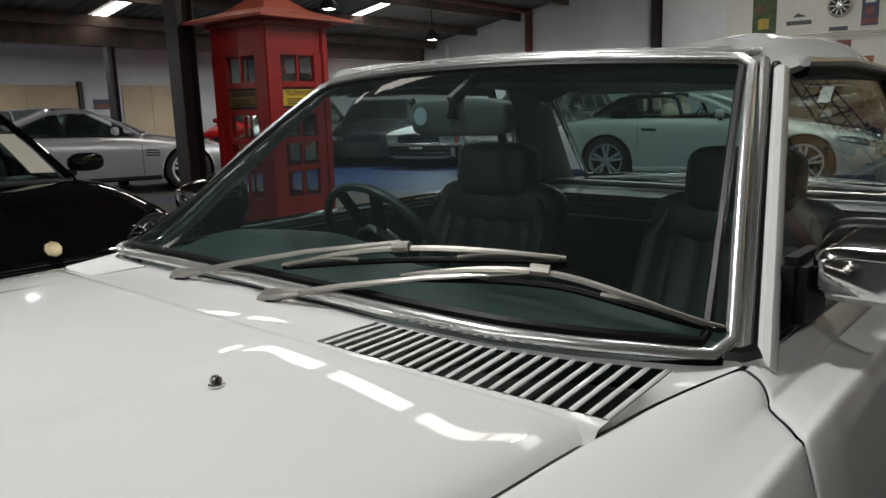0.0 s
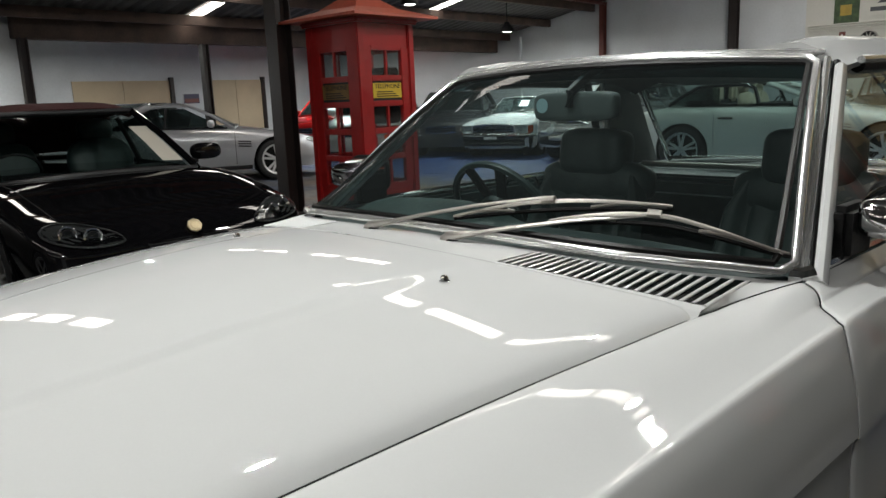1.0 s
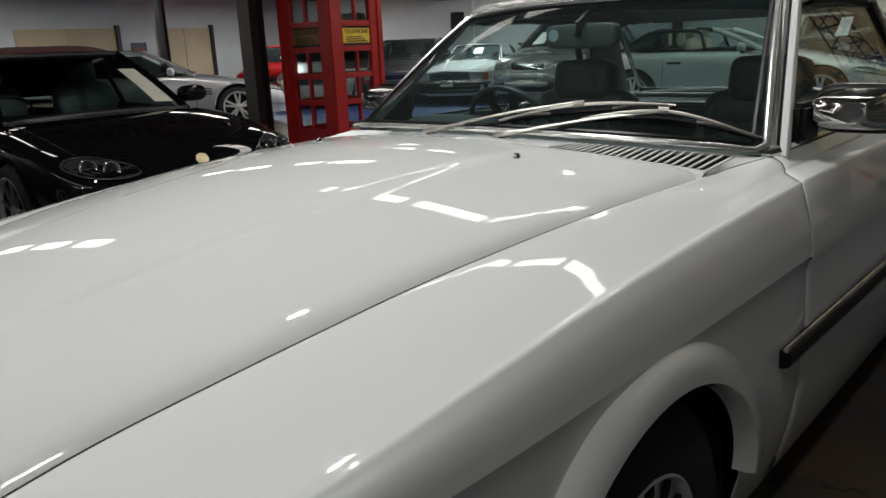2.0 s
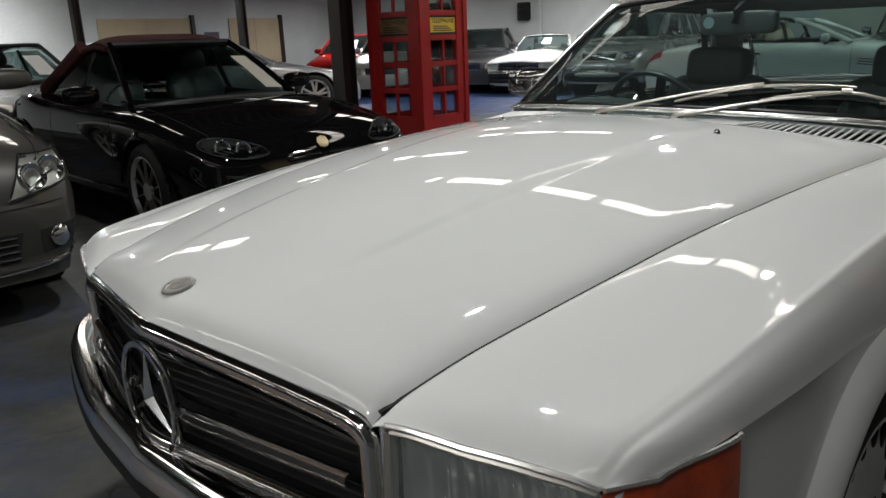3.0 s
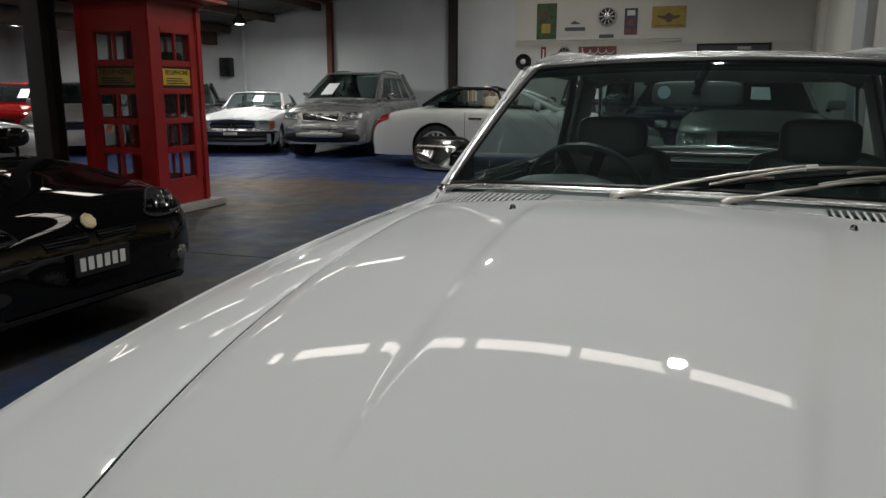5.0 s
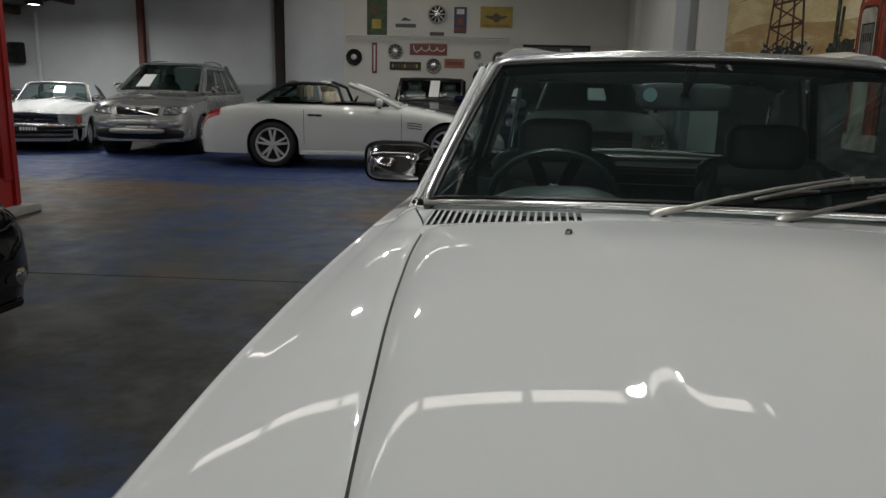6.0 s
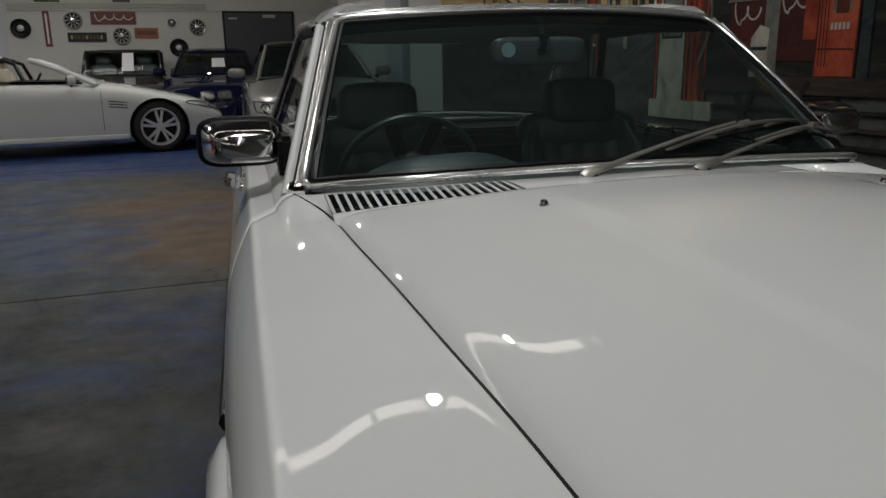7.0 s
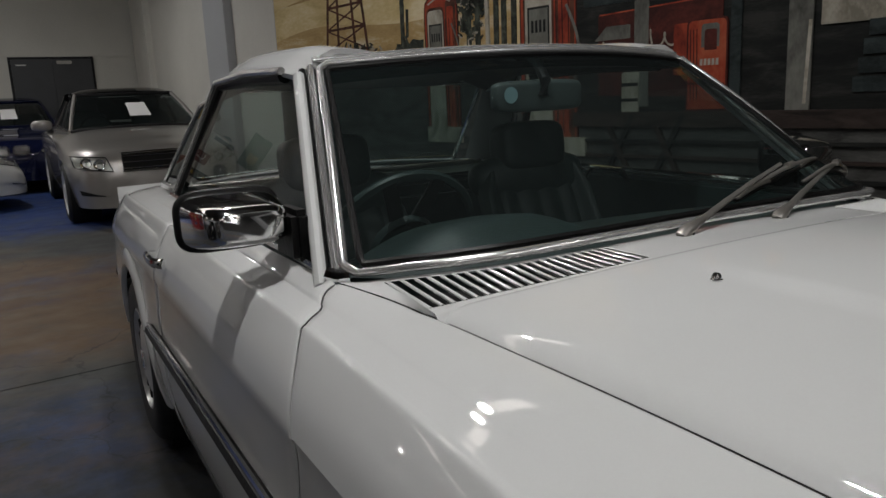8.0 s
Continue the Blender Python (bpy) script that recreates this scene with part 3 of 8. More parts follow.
def shoulder(y):
    """The ridge along the top of the flank."""
    return (table(y, [(-1.56, 0.748), (-1.45, 0.764), (-1.3, 0.775), (-1.0, 0.784), (-0.5, 0.788), (0.2, 0.788), (1.3, 0.789), (2.0, 0.778), (2.5, 0.718)]),
            table(y, [(-1.56, 0.719), (-1.45, 0.736), (-1.3, 0.757), (-1.1, 0.781), (-0.89, 0.803), (-0.6, 0.823), (-0.3, 0.836), (0.15, 0.846), (1.2, 0.852), (1.9, 0.845), (2.5, 0.80)]))


def crease(y):
    return (table(y, [(-1.56, 0.762), (-1.45, 0.797), (-1.35, 0.810), (-1.1, 0.826), (-0.3, 0.846), (1.5, 0.846), (2.2, 0.83), (2.5, 0.765)]),
            table(y, [(-1.56, 0.688), (-1.35, 0.691), (-0.3, 0.708), (1.2, 0.705), (2.5, 0.68)]))


def belt(y):
    """Inner edge of the body's top: the bonnet seam, the cowl's end, the door top, the boot."""
    x = seam_x(y) if y < -0.02 else table(y, [(-0.02, 0.70), (0.3, 0.715), (1.3, 0.70), (1.8, 0.63), (2.5, 0.55)])
    if y < -0.22:
        z = zh(seam_x(y), y) - 0.010
    else:
        z = table(y, [(-0.22, zh(0.646, -0.22) - 0.010), (-0.02, 0.882), (0.3, 0.89), (1.3, 0.892), (1.8, 0.885), (2.5, 0.82)])
    return x, z


AXLE_F, AXLE_R, HUB, ARCH = -0.80, 1.60, 0.300, 0.337


def low_edge(y):
    z = 0.20
    for c in (AXLE_F, AXLE_R):
        if abs(y - c) < ARCH:
            z = max(z, HUB + math.sqrt(ARCH * ARCH - (y - c) ** 2))
    return z


TOP_F = [0, 0.012, 0.03, 0.08, 0.15, 0.22, 0.29, 0.35, 0.40, 0.44, 0.47, 0.50, 0.53, 0.55, 0.57, 0.585, 0.60, 0.615, 0.63, 0.645, 0.66, 0.68, 0.70, 0.73, 0.76, 0.80, 0.84, 0.88, 0.92, 0.96, 1.0]


def top_section(y, f):
    """Across the wing: f 0 at the seam, 1 at the side crease; a fine bead runs along the ridge."""
    (bx, bz), (kx, kz), (wx, wz) = belt(y), shoulder(y), crease(y)
    fl = smooth01((y + 1.48) / 0.45)
    k = Vector((kx, kz))
    p0, w = Vector((bx, bz)), Vector((wx, wz))
    a = k + Vector((-0.065 + 0.020 * fl, 0.0075 + 0.004 * fl))
    out = Vector((w.y - k.y, k.x - w.x)).normalized() * -1
    crown = 0.005 * (1 if y < 0 else 0.4)
    knots = [(0.0, p0), (0.22, p0.lerp(a, 0.50) + Vector((0, crown))), (0.40, p0.lerp(a, 0.88) + Vector((0, crown * 0.42))), (0.47, a),
             (0.55, k + Vector((-0.017, 0.0042))), (0.585, k + Vector((-0.008, 0.0020))), (0.615, k + Vector((0, 0.0020 * fl))), (0.645, k + Vector((0.006, -0.0042))),
             (0.76, k.lerp(w, 0.32) + out * 0.0085), (0.88, k.lerp(w, 0.66) + out * 0.0085), (1.0, w)]
    for (f0, c0), (f1, c1) in zip(knots, knots[1:]):
        if f <= f1:
            break
    n = knots.index((f1, c1))

    def slope(m):
        lo, hi = max(0, m - 1), min(len(knots) - 1, m + 1)
        return (knots[hi][1] - knots[lo][1]) / (knots[hi][0] - knots[lo][0])
    h = f1 - f0
    g = max(0.0, min(1.0, (f - f0) / h))
    g2, g3 = g * g, g * g * g
    return c0 * (2 * g3 - 3 * g2 + 1) + slope(n - 1) * (h * (g3 - 2 * g2 + g)) + c1 * (3 * g2 - 2 * g3) + slope(n) * (h * (g3 - g2))


def side_section(y, f):
    wx, wz = crease(y)
    z = lerp(wz, low_edge(y), f)
    x = table(z, [(0.15, wx - 0.06), (0.34, wx - 0.012), (0.50, wx + 0.001), (wz - 0.035, wx - 0.005), (wz, wx)])
    return Vector((x, z))


def door_line(f):
    """Where the gap between wing and door lies across the top of the flank."""
    return table(f, [(0.0, -0.022), (0.25, -0.030), (0.45, -0.055), (0.62, -0.098), (0.8, -0.142), (1.0, -0.176)])


def body_panel(name, s, y0, y1, parent, y0_shift=None, label=""):
    """One outer panel of the side s (-1 or 1) between two seams; y0_shift moves the front seam across the top."""
    fs_top = TOP_F
    fs_side = [0.03, 0.08, 0.16, 0.26, 0.38, 0.5, 0.62, 0.74, 0.85, 0.93, 1.0]
    ys = set(steps(y0, y1, 26))
    for c in (AXLE_F, AXLE_R):
        for k in range(25):
            y = c - ARCH * math.cos(math.pi * k / 24)
            if y0 < y < y1:
                ys.add(y)
    ys |= {y0 + 0.004, y0 + 0.012, y1 - 0.004, y1 - 0.012}
    ys = sorted(ys)
    fs = [("t", f) for f in fs_top] + [("s", f) for f in fs_side]
    at = y0_shift or (lambda f: 0.0)

    def fn(k, y):
        kind, f = fs[k]
        e = min(1.0, min(abs(y - y0), abs(y1 - y)) / 0.012)
        dip = 0.004 * (1 - e) ** 2
        if kind == "t":
            fr = (y - y0) / (y1 - y0)
            yy = lerp(y0 + at(f), y1, fr)
            p = top_section(yy, f)
            de = min(1.0, f / 0.03)
            return Vector((s * p.x, yy, p.y - dip - 0.004 * (1 - de) ** 2))
        p = side_section(y, f)
        return Vector((s * (p.x - dip), y, p.y))

    bm = grid(fn, list(range(len(fs))), ys, 0.006)
    return part(name, bm, M_WHITE, parent, label, angle=35)


def wheel(parent, s, y, hub=HUB, r=0.303, w=0.2, x=0.80, style="holes"):
    """A wheel whose outer face lies at x on the side s."""
    wh = new("wheel")
    wh.parent = parent
    wh.empty_display_size = 0.1
    wh.matrix_basis = pose(s * x, y, hub, 0, 90 * s, 0)
    rr = r * (0.60 if style == "holes" else 0.74)
    part("tyre", lathe([(rr * 0.98, -0.005), (rr * 1.02, 0.004), (r * 0.86, 0.008), (r * 0.95, -0.008), (r * 0.992, -0.03), (r, -w * 0.5), (r * 0.992, -w + 0.03), (r * 0.9, -w), (rr, -w)], 40), M_TYRE, wh)
    if style == "holes":
        part("rim", lathe([(rr * 1.0, 0.002), (rr * 0.97, 0.004), (rr * 0.93, -0.012), (rr * 0.9, -0.018), (rr * 0.6, -0.006), (rr * 0.5, -0.004), (rr * 0.3, -0.002), (0.0, 0.0)], 40), M_ALLOY, wh)
        for k in range(15):
            a = 2 * math.pi * k / 15
            part("rim_slot", lathe([(0.0, 0.003), (0.016, 0.002), (0.017, -0.004)], 10, m=pose(rr * 0.76 * math.cos(a), rr * 0.76 * math.sin(a), -0.011, 0, 0, math.degrees(a)) @ Matrix.Diagonal((1.9, 0.8, 1, 1))), M_VOID, wh)
        part("hub_cap", lathe([(0.034, -0.004), (0.034, 0.006), (0.028, 0.010), (0.0, 0.011)], 20), M_CHROME, wh)
    else:
        n = 10 if style == "ten" else 5
        lipw = 0.955 if style == "ten" else 0.9
        part("rim", lathe([(rr * 1.0, 0.002), (rr * 0.975, 0.004), (rr * lipw, -0.010), (rr * (lipw - 0.02), -0.03)], 36), M_ALLOY, wh)
        part("rim_inner", lathe([(rr * (lipw - 0.015), -0.025), (rr * 0.885, -0.04)], 36), M_TRIM, wh)
        part("rim_barrel", lathe([(rr * 0.885, -0.03), (rr * 0.86, -0.12)], 36), M_TRIM if style == "ten" else M_SATIN, wh)
        part("brake_disc", lathe([(rr * 0.86, -0.07), (rr * 0.3, -0.068), (0.0, -0.068)], 24), M_VOID, wh)
        for k in range(n):
            a = 360 * k / n
            for da in ((-11, 11) if style == "twin" else (0,)):
                wd = {"ten": 0.011, "twin": 0.036, "spoke": 0.052}[style]
                bm = box(0.03, rr * 0.93, -wd / 2, wd / 2, -0.028, -0.008, 0.004, m=pose(0, 0, 0, 0, 0, a + da))
                part("spoke", bm, M_SATIN if style == "ten" else M_ALLOY, wh)
        part("hub_cap", lathe([(0.055, -0.03), (0.055, -0.006), (0.03, 0.0), (0.0, 0.0)], 20), M_ALLOY, wh)
    return wh


def wing_front(x):
    """How far forward the wing's front edge reaches."""
    return table(x, [(0.47, -1.640), (0.504, -1.632), (0.647, -1.592), (0.735, -1.562), (0.765, -1.545), (0.79, -1.50), (0.81, -1.44)])


def front_wing(s):
    """The wing reaches forward over the lamps; below its crease it ends behind the indicator."""
    fs = TOP_F
    gs = [0, 0.003, 0.007, 0.012, 0.018, 0.026, 0.035, 0.045, 0.06] + steps(0.08, 0.97, 40) + [0.985, 0.994, 1.0]

    def top(f, g):
        y0 = -1.60
        for _ in range(4):
            y0 = wing_front(top_section(y0, f).x)
        y1 = door_line(f)
        y = lerp(y0, y1, g)
        p = top_section(y, f)
        dip = lerp(0.012, 0.030, smooth01(f / 0.3)) * (1 - min(1, g / 0.045)) ** 2.2 + 0.004 * (1 - min(1, (1 - g) / 0.012)) ** 2 + 0.004 * (1 - min(1, f / 0.03)) ** 2
        return Vector((s * p.x, y, p.y - dip))
    bm = grid(top, fs, gs)
    grid(lambda k, g: top(0, g) + Vector((-s * 0.0003 * k, 0, -0.003 * k)), [0, 1, 2], gs[4:], 0.0, bm)
    ys = set(steps(-1.349, -0.176, 26)) | {AXLE_F - ARCH * math.cos(math.pi * k / 24) for k in range(25)}

    def low(f, y):
        p = side_section(y, f)
        return Vector((s * (p.x - 0.004 * (1 - min(1, (-0.176 - y) / 0.012)) ** 2), y, p.y))
    grid(low, [0, 0.015, 0.04, 0.08, 0.16, 0.26, 0.38, 0.5, 0.62, 0.74, 0.85, 0.93, 1.0], sorted(ys), 0.0, bm)
    return part("front_wing", bm, M_WHITE, car, angle=40)


car = root("white_roadster", pose(0, 0, 0), "white classic two-seat roadster with chrome trim and white hardtop", "car")

# bonnet
fx = sorted({round(s * f, 4) for s in (-1, 1) for f in [0, 0.05, 0.1, 0.15, 0.2, 0.25, 0.28, 0.31, 0.34, 0.36, 0.38, 0.40, 0.42, 0.44, 0.46, 0.48, 0.52, 0.56, 0.62, 0.7, 0.78, 0.84, 0.88, 0.91, 0.94, 0.96, 0.975, 0.988, 1]})
fy = [0, 0.002, 0.006, 0.012, 0.02, 0.03] + steps(0.05, 0.97, 44) + [0.985, 0.994, 1.0]


def bonnet(f, g):
    y = lerp(-1.70, -0.29, g)
    hw = seam_x(y) - 0.0042
    x = f * hw
    y = lerp(bonnet_front(x), bonnet_rear(x), g)
    x = f * (seam_x(y) - 0.0042)
    z = zh(x, y)
    e = (1 - abs(f)) * hw
    z -= 0.004 * (1 - min(1, e / 0.014)) ** 2 + 0.011 * (1 - min(1, e / 0.05)) ** 2
    z -= (0.024 - 0.008 * abs(f) ** 8) * (1 - min(1, g / 0.03)) ** 2 + 0.004 * (1 - min(1, (1 - g) / 0.01)) ** 2
    return Vector((x, y, z))


bon = part("bonnet", grid(bonnet, fx, fy, 0.004), M_WHITE, car, angle=35)
bg = part("bonnet_badge", lathe([(0.0, 0.004), (0.012, 0.0035), (0.0125, 0.0025), (0.020, 0.0022), (0.0215, 0.004), (0.027, 0.004), (0.0285, 0.0)], 32), M_PEWTER, bon, "round chrome bonnet badge")
bz = (zh(0, -1.64) - zh(0, -1.66)) / 0.02
bg.matrix_basis = pose(0, -1.65, zh(0, -1.65) + 0.0002, math.degrees(math.atan(bz)))
for s in (-1, 1):
    nz = part("washer_jet", lathe([(0.0085, 0.0), (0.0085, 0.002), (0.007, 0.003), (0.0065, 0.007), (0.0045, 0.010), (0.0, 0.011)], 16), M_CHROME, bon, "small chrome washer jet")
    nz.matrix_basis = pose(s * 0.332, -0.481, zh(0.332, -0.481))

for s in (-1, 1):
    part("bonnet_seal", sweep([(s * (seam_x(y) - 0.003), y, zh(seam_x(y), y) - 0.022) for y in steps(-1.62, -0.265, 60)], 0.008, 6), M_RUBBER, car, "black rubber bonnet seal")

# cowl with its two grilles of slats
VX0, VX1, VF0, VF1, NS = 0.303, 0.645, 0.10, 0.90, 21
part("cowl_panel", grid(lambda x, f: cowl(x, f), steps(-VX0, VX0, 16), [0, 0.02, 0.1, 0.3, 0.5, 0.7, 0.9, 1], 0.005), M_WHITE, car)
for s in (-1, 1):
    frame_bits = bmesh.new()
    for fs in (steps(-0.40, -0.1, 4) + steps(-0.06, VF0, 6), steps(VF1, 1.0, 3)):
        grid(lambda x, f: cowl(s * x, f) - Vector((0, 0, 0.011 * smooth01(-f / 0.10))), steps(VX0, VX1, 16), fs, 0.0, frame_bits)

    def to_wing(p, k):
        """From the cowl's end across to the wing's edge at the same y."""
        bx, bz = belt(p.y)
        return Vector((s * lerp(abs(p.x), bx - 0.003, k), p.y, lerp(p.z, bz - 0.002, k)))
    grid(lambda k, f: to_wing(cowl(s * VX1, f), k) - Vector((0, 0, 0.011 * smooth01(-f / 0.10))), steps(0, 1, 3), steps(-0.45, -0.1, 6) + steps(-0.05, 1, 14), 0.0, frame_bits)
    grid(lambda k, x: to_wing(cowl(s * x, 1.0), k), steps(0, 1, 3), steps(VX1, 0.684, 8), 0.0, frame_bits)
    part("grille_surround", frame_bits, M_WHITE, car)
    # near-black sheet under the slats gives the well its shade by colour
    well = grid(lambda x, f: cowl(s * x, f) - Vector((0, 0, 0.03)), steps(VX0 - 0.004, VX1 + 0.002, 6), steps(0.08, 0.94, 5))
    part("grille_well", well, M_VOID, car, "air intake well, its shade put in as near-black")
    pitch = (VX1 - VX0) / NS
    for k in range(NS):
        xa = VX0 + pitch * (k + 0.55)
        bm = grid(lambda x, f: cowl(s * x, f) + Vector((0, 0, 0.0022 - 0.0025 * abs((x - xa - pitch * 0.22) / (pitch * 0.22)) ** 2)), steps(xa, xa + pitch * 0.40, 4), steps(VF0 - 0.005, VF1 + 0.005, 6), 0.006)
        part("vent_slat", bm, M_WHITE, car)

# wings, doors, rear quarters
for s in (-1, 1):
    front_wing(s)
    body_panel("door", s, -0.170, 1.02, car, y0_shift=lambda f: door_line(f) + 0.176)
    body_panel("rear_quarter", s, 1.026, 2.5, car)
    for c in (AXLE_F, AXLE_R):
        def lip(a, k):
            wide = 1.0 if c == AXLE_F else 0.45
            r0, dx = [(ARCH - 0.003, -0.014), (ARCH - 0.001, 0.012), (ARCH + 0.006, 0.027), (ARCH + 0.035, 0.028), (ARCH + 0.062, 0.010), (ARCH + 0.068, -0.008)][k]
            y, z = c - r0 * math.cos(a), HUB + r0 * math.sin(a)
            wx, wz = crease(y)
            zz = min(z, wz - 0.02)
            x = table(zz, [(0.15, wx - 0.06), (0.34, wx - 0.012), (0.50, wx + 0.001), (wz - 0.03, wx - 0.003), (wz, wx)])
            return Vector((s * (x + dx * wide), y, z))
        part("arch_flare", grid(lip, steps(radians(-8), radians(171), 48), range(6), 0.0), M_WHITE, car, "flared wheel arch lip")
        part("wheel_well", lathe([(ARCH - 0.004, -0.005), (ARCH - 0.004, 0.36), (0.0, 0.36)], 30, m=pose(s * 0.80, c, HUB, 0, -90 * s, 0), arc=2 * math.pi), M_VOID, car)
    wheel(car, s, AXLE_F, x=0.815)
    wheel(car, s, AXLE_R, x=0.835)
    # rubbing strip and sill
    part("rubbing_strip", sweep([(s * (crease(y)[0] + 0.006), y, lerp(0.535, 0.52, (y + 0.3) / 1.5)) for y in steps(-0.33, 1.17, 20)], 0.02, 8, flat=1.0), M_RUBBER, car, "black rubbing strip with bright edge")
    part("strip_edge", sweep([(s * (crease(y)[0] + 0.012), y, lerp(0.556, 0.541, (y + 0.3) / 1.5)) for y in steps(-0.33, 1.17, 20)], 0.006, 6), M_CHROME, car)
    part("sill", grid(lambda y, f: Vector((s * (0.80 - 0.03 * f + 0.02 * math.sin(math.pi * f)), y, lerp(0.30, 0.14, f))), steps(-0.36, 1.20, 12), steps(0, 1, 6), 0.01), M_TRIM, car, "ribbed dark sill panel")
    # door handle
    part("door_handle", sweep([(s * 0.838, 0.86, 0.775), (s * 0.858, 0.88, 0.778), (s * 0.862, 0.94, 0.78), (s * 0.858, 1.0, 0.778), (s * 0.838, 1.015, 0.775)], 0.011, 8, flat=1.3), M_CHROME, car, "chrome door handle")

# inner body under the panels, near-black to put shade into the seams
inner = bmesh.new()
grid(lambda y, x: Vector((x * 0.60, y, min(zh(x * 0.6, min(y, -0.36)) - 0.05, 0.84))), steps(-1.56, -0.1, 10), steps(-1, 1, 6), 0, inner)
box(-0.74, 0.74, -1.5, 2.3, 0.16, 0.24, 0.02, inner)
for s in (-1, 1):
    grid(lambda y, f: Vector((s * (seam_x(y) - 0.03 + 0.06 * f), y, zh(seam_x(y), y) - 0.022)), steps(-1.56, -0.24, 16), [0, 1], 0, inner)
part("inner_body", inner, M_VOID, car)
part("boot_lid", grid(lambda y, x: Vector((x * (belt(y)[0] - 0.004), y, belt(y)[1] + 0.03 * (1 - x * x))), steps(1.75, 2.5, 14), steps(-1, 1, 16), 0.006), M_WHITE, car)
part("tail_panel", grid(lambda x, f: Vector((x * 0.76, 2.5 + 0.05 * (1 - x * x) - 0.03 * f, lerp(0.83, 0.24, f))), steps(-1, 1, 14), steps(0, 1, 6), 0.006), M_WHITE, car)
part("rear_bumper", sweep([(-0.79, 2.32, 0.48), (-0.775, 2.46, 0.48), (-0.68, 2.56, 0.48), (0, 2.62, 0.48), (0.68, 2.56, 0.48), (0.775, 2.46, 0.48), (0.79, 2.32, 0.48)], 0.036, 10), M_TRIM, car, "dark rear bumper")
for s in (-1, 1):
    part("tail_lamp", box(s * 0.58 - 0.17, s * 0.58 + 0.17, 2.5, 2.555, 0.58, 0.72, 0.015), M_REDLENS, car)

# windscreen, its tint band, frame and pillars
part("windscreen", grid(lambda a, f: screen(a, f), steps(-0.985, 0.985, 24), steps(0.03, 0.86, 10)), M_GLASS, car, "green tinted windscreen").visible_shadow = False
part("tint_band", grid(lambda a, f: screen(a, f), steps(-0.985, 0.985, 24), steps(0.86, 0.985, 3)), M_GLASS_BAND, car, "dark tint band").visible_shadow = False
loop = [screen(a, 0.0) for a in steps(-0.975, 0.975, 70)] + [screen(0.995, f) for f in steps(0.03, 0.96, 14)] + [screen(a, 1.0) for a in steps(0.96, -0.96, 30)] + [screen(-0.995, f) for f in steps(0.96, 0.03, 14)]
part("screen_frame", sweep([p + Vector((0, -0.004, 0.004)) for p in loop], 0.0085, 10, flat=0.8, up=(0, -0.65, 0.75), closed=True), M_POLISH, car, "chrome windscreen frame")
part("screen_seal", sweep([screen(a, 0.030) for a in steps(-0.96, 0.96, 60)] + [screen(0.965, f) for f in steps(0.05, 0.95, 14)] + [screen(a, 0.965) for a in steps(0.95, -0.95, 30)] + [screen(-0.965, f) for f in steps(0.95, 0.05, 14)], 0.007, 6, up=(0, -0.65, 0.75), closed=True), M_RUBBER, car)
part("header_trim", sweep([screen_top(x) + Vector((0, 0.012, 0.012)) for x in steps(-0.545, 0.545, 24)], 0.009, 8, flat=0.8, up=(0, -0.5, 0.85)), M_POLISH, car, "polished screen header")
for s in (-1, 1):
    a, b = Vector((s * 0.691, 0.001, 0.880)), Vector((s * 0.552, 0.436, 1.255))
    a2, b2 = Vector((s * 0.717, 0.018, 0.873)), Vector((s * 0.577, 0.456, 1.253))
    part("pillar_trim", sweep([a.lerp(b, f) for f in steps(0, 0.97, 10)], 0.009, 8, flat=1.3), M_POLISH, car, "chrome pillar strip")
    part("pillar_seal", sweep([(a * 0.5 + a2 * 0.5).lerp(b * 0.5 + b2 * 0.5, f) + Vector((0, 0.008, 0)) for f in steps(0, 0.96, 10)], 0.008, 8), M_RUBBER, car)
    part("pillar", sweep([a2.lerp(b2, f) + Vector((-s * 0.006, 0.004, 0)) for f in steps(-0.02, 0.925, 10)], 0.0135, 10, flat=1.3), M_WHITE, car, "white windscreen pillar")
    part("corner_bracket", sweep([(s * 0.672, -0.014, 0.886), (s * 0.69, -0.004, 0.884), (s * 0.702, 0.012, 0.888)], 0.014, 8), M_CHROME, car)

# hardtop
def roof_pt(a, y):
    hw = table(y, [(0.44, 0.588), (0.9, 0.586), (1.25, 0.565), (1.6, 0.52)])
    z = table(y, [(0.43, 1.270), (0.6, 1.288), (1.0, 1.295), (1.3, 1.275), (1.45, 1.215)])
    lift = 0.016 * math.exp(-((abs(a) - 0.80) / 0.13) ** 2)
    return Vector((a * hw, y, z + lift - 0.042 * smooth01((abs(a) - 0.86) / 0.14)))


fa = sorted({s * f for s in (-1, 1) for f in [0, 0.15, 0.3, 0.45, 0.55, 0.62, 0.68, 0.74, 0.8, 0.85, 0.9, 0.94, 0.97, 1.0]})
part("hardtop", grid(roof_pt, fa, steps(0.43, 1.42, 22), 0.012), M_WHITE, car, "white removable hardtop with raised side edges")
part("rear_window", grid(lambda a, f: Vector((a * lerp(0.50, 0.56, f), lerp(1.40, 1.76, f) + 0.05 * (1 - a * a), lerp(1.215, 0.90, f))), steps(-1, 1, 12), steps(0, 1, 6)), M_GLASS, car).visible_shadow = False
part("rear_frame", sweep([(-0.57, 1.76, 0.895), (-0.51, 1.41, 1.22), (0, 1.47, 1.225), (0.51, 1.41, 1.22), (0.57, 1.76, 0.895), (0, 1.82, 0.905)], 0.014, 8, closed=True), M_CHROME, car)
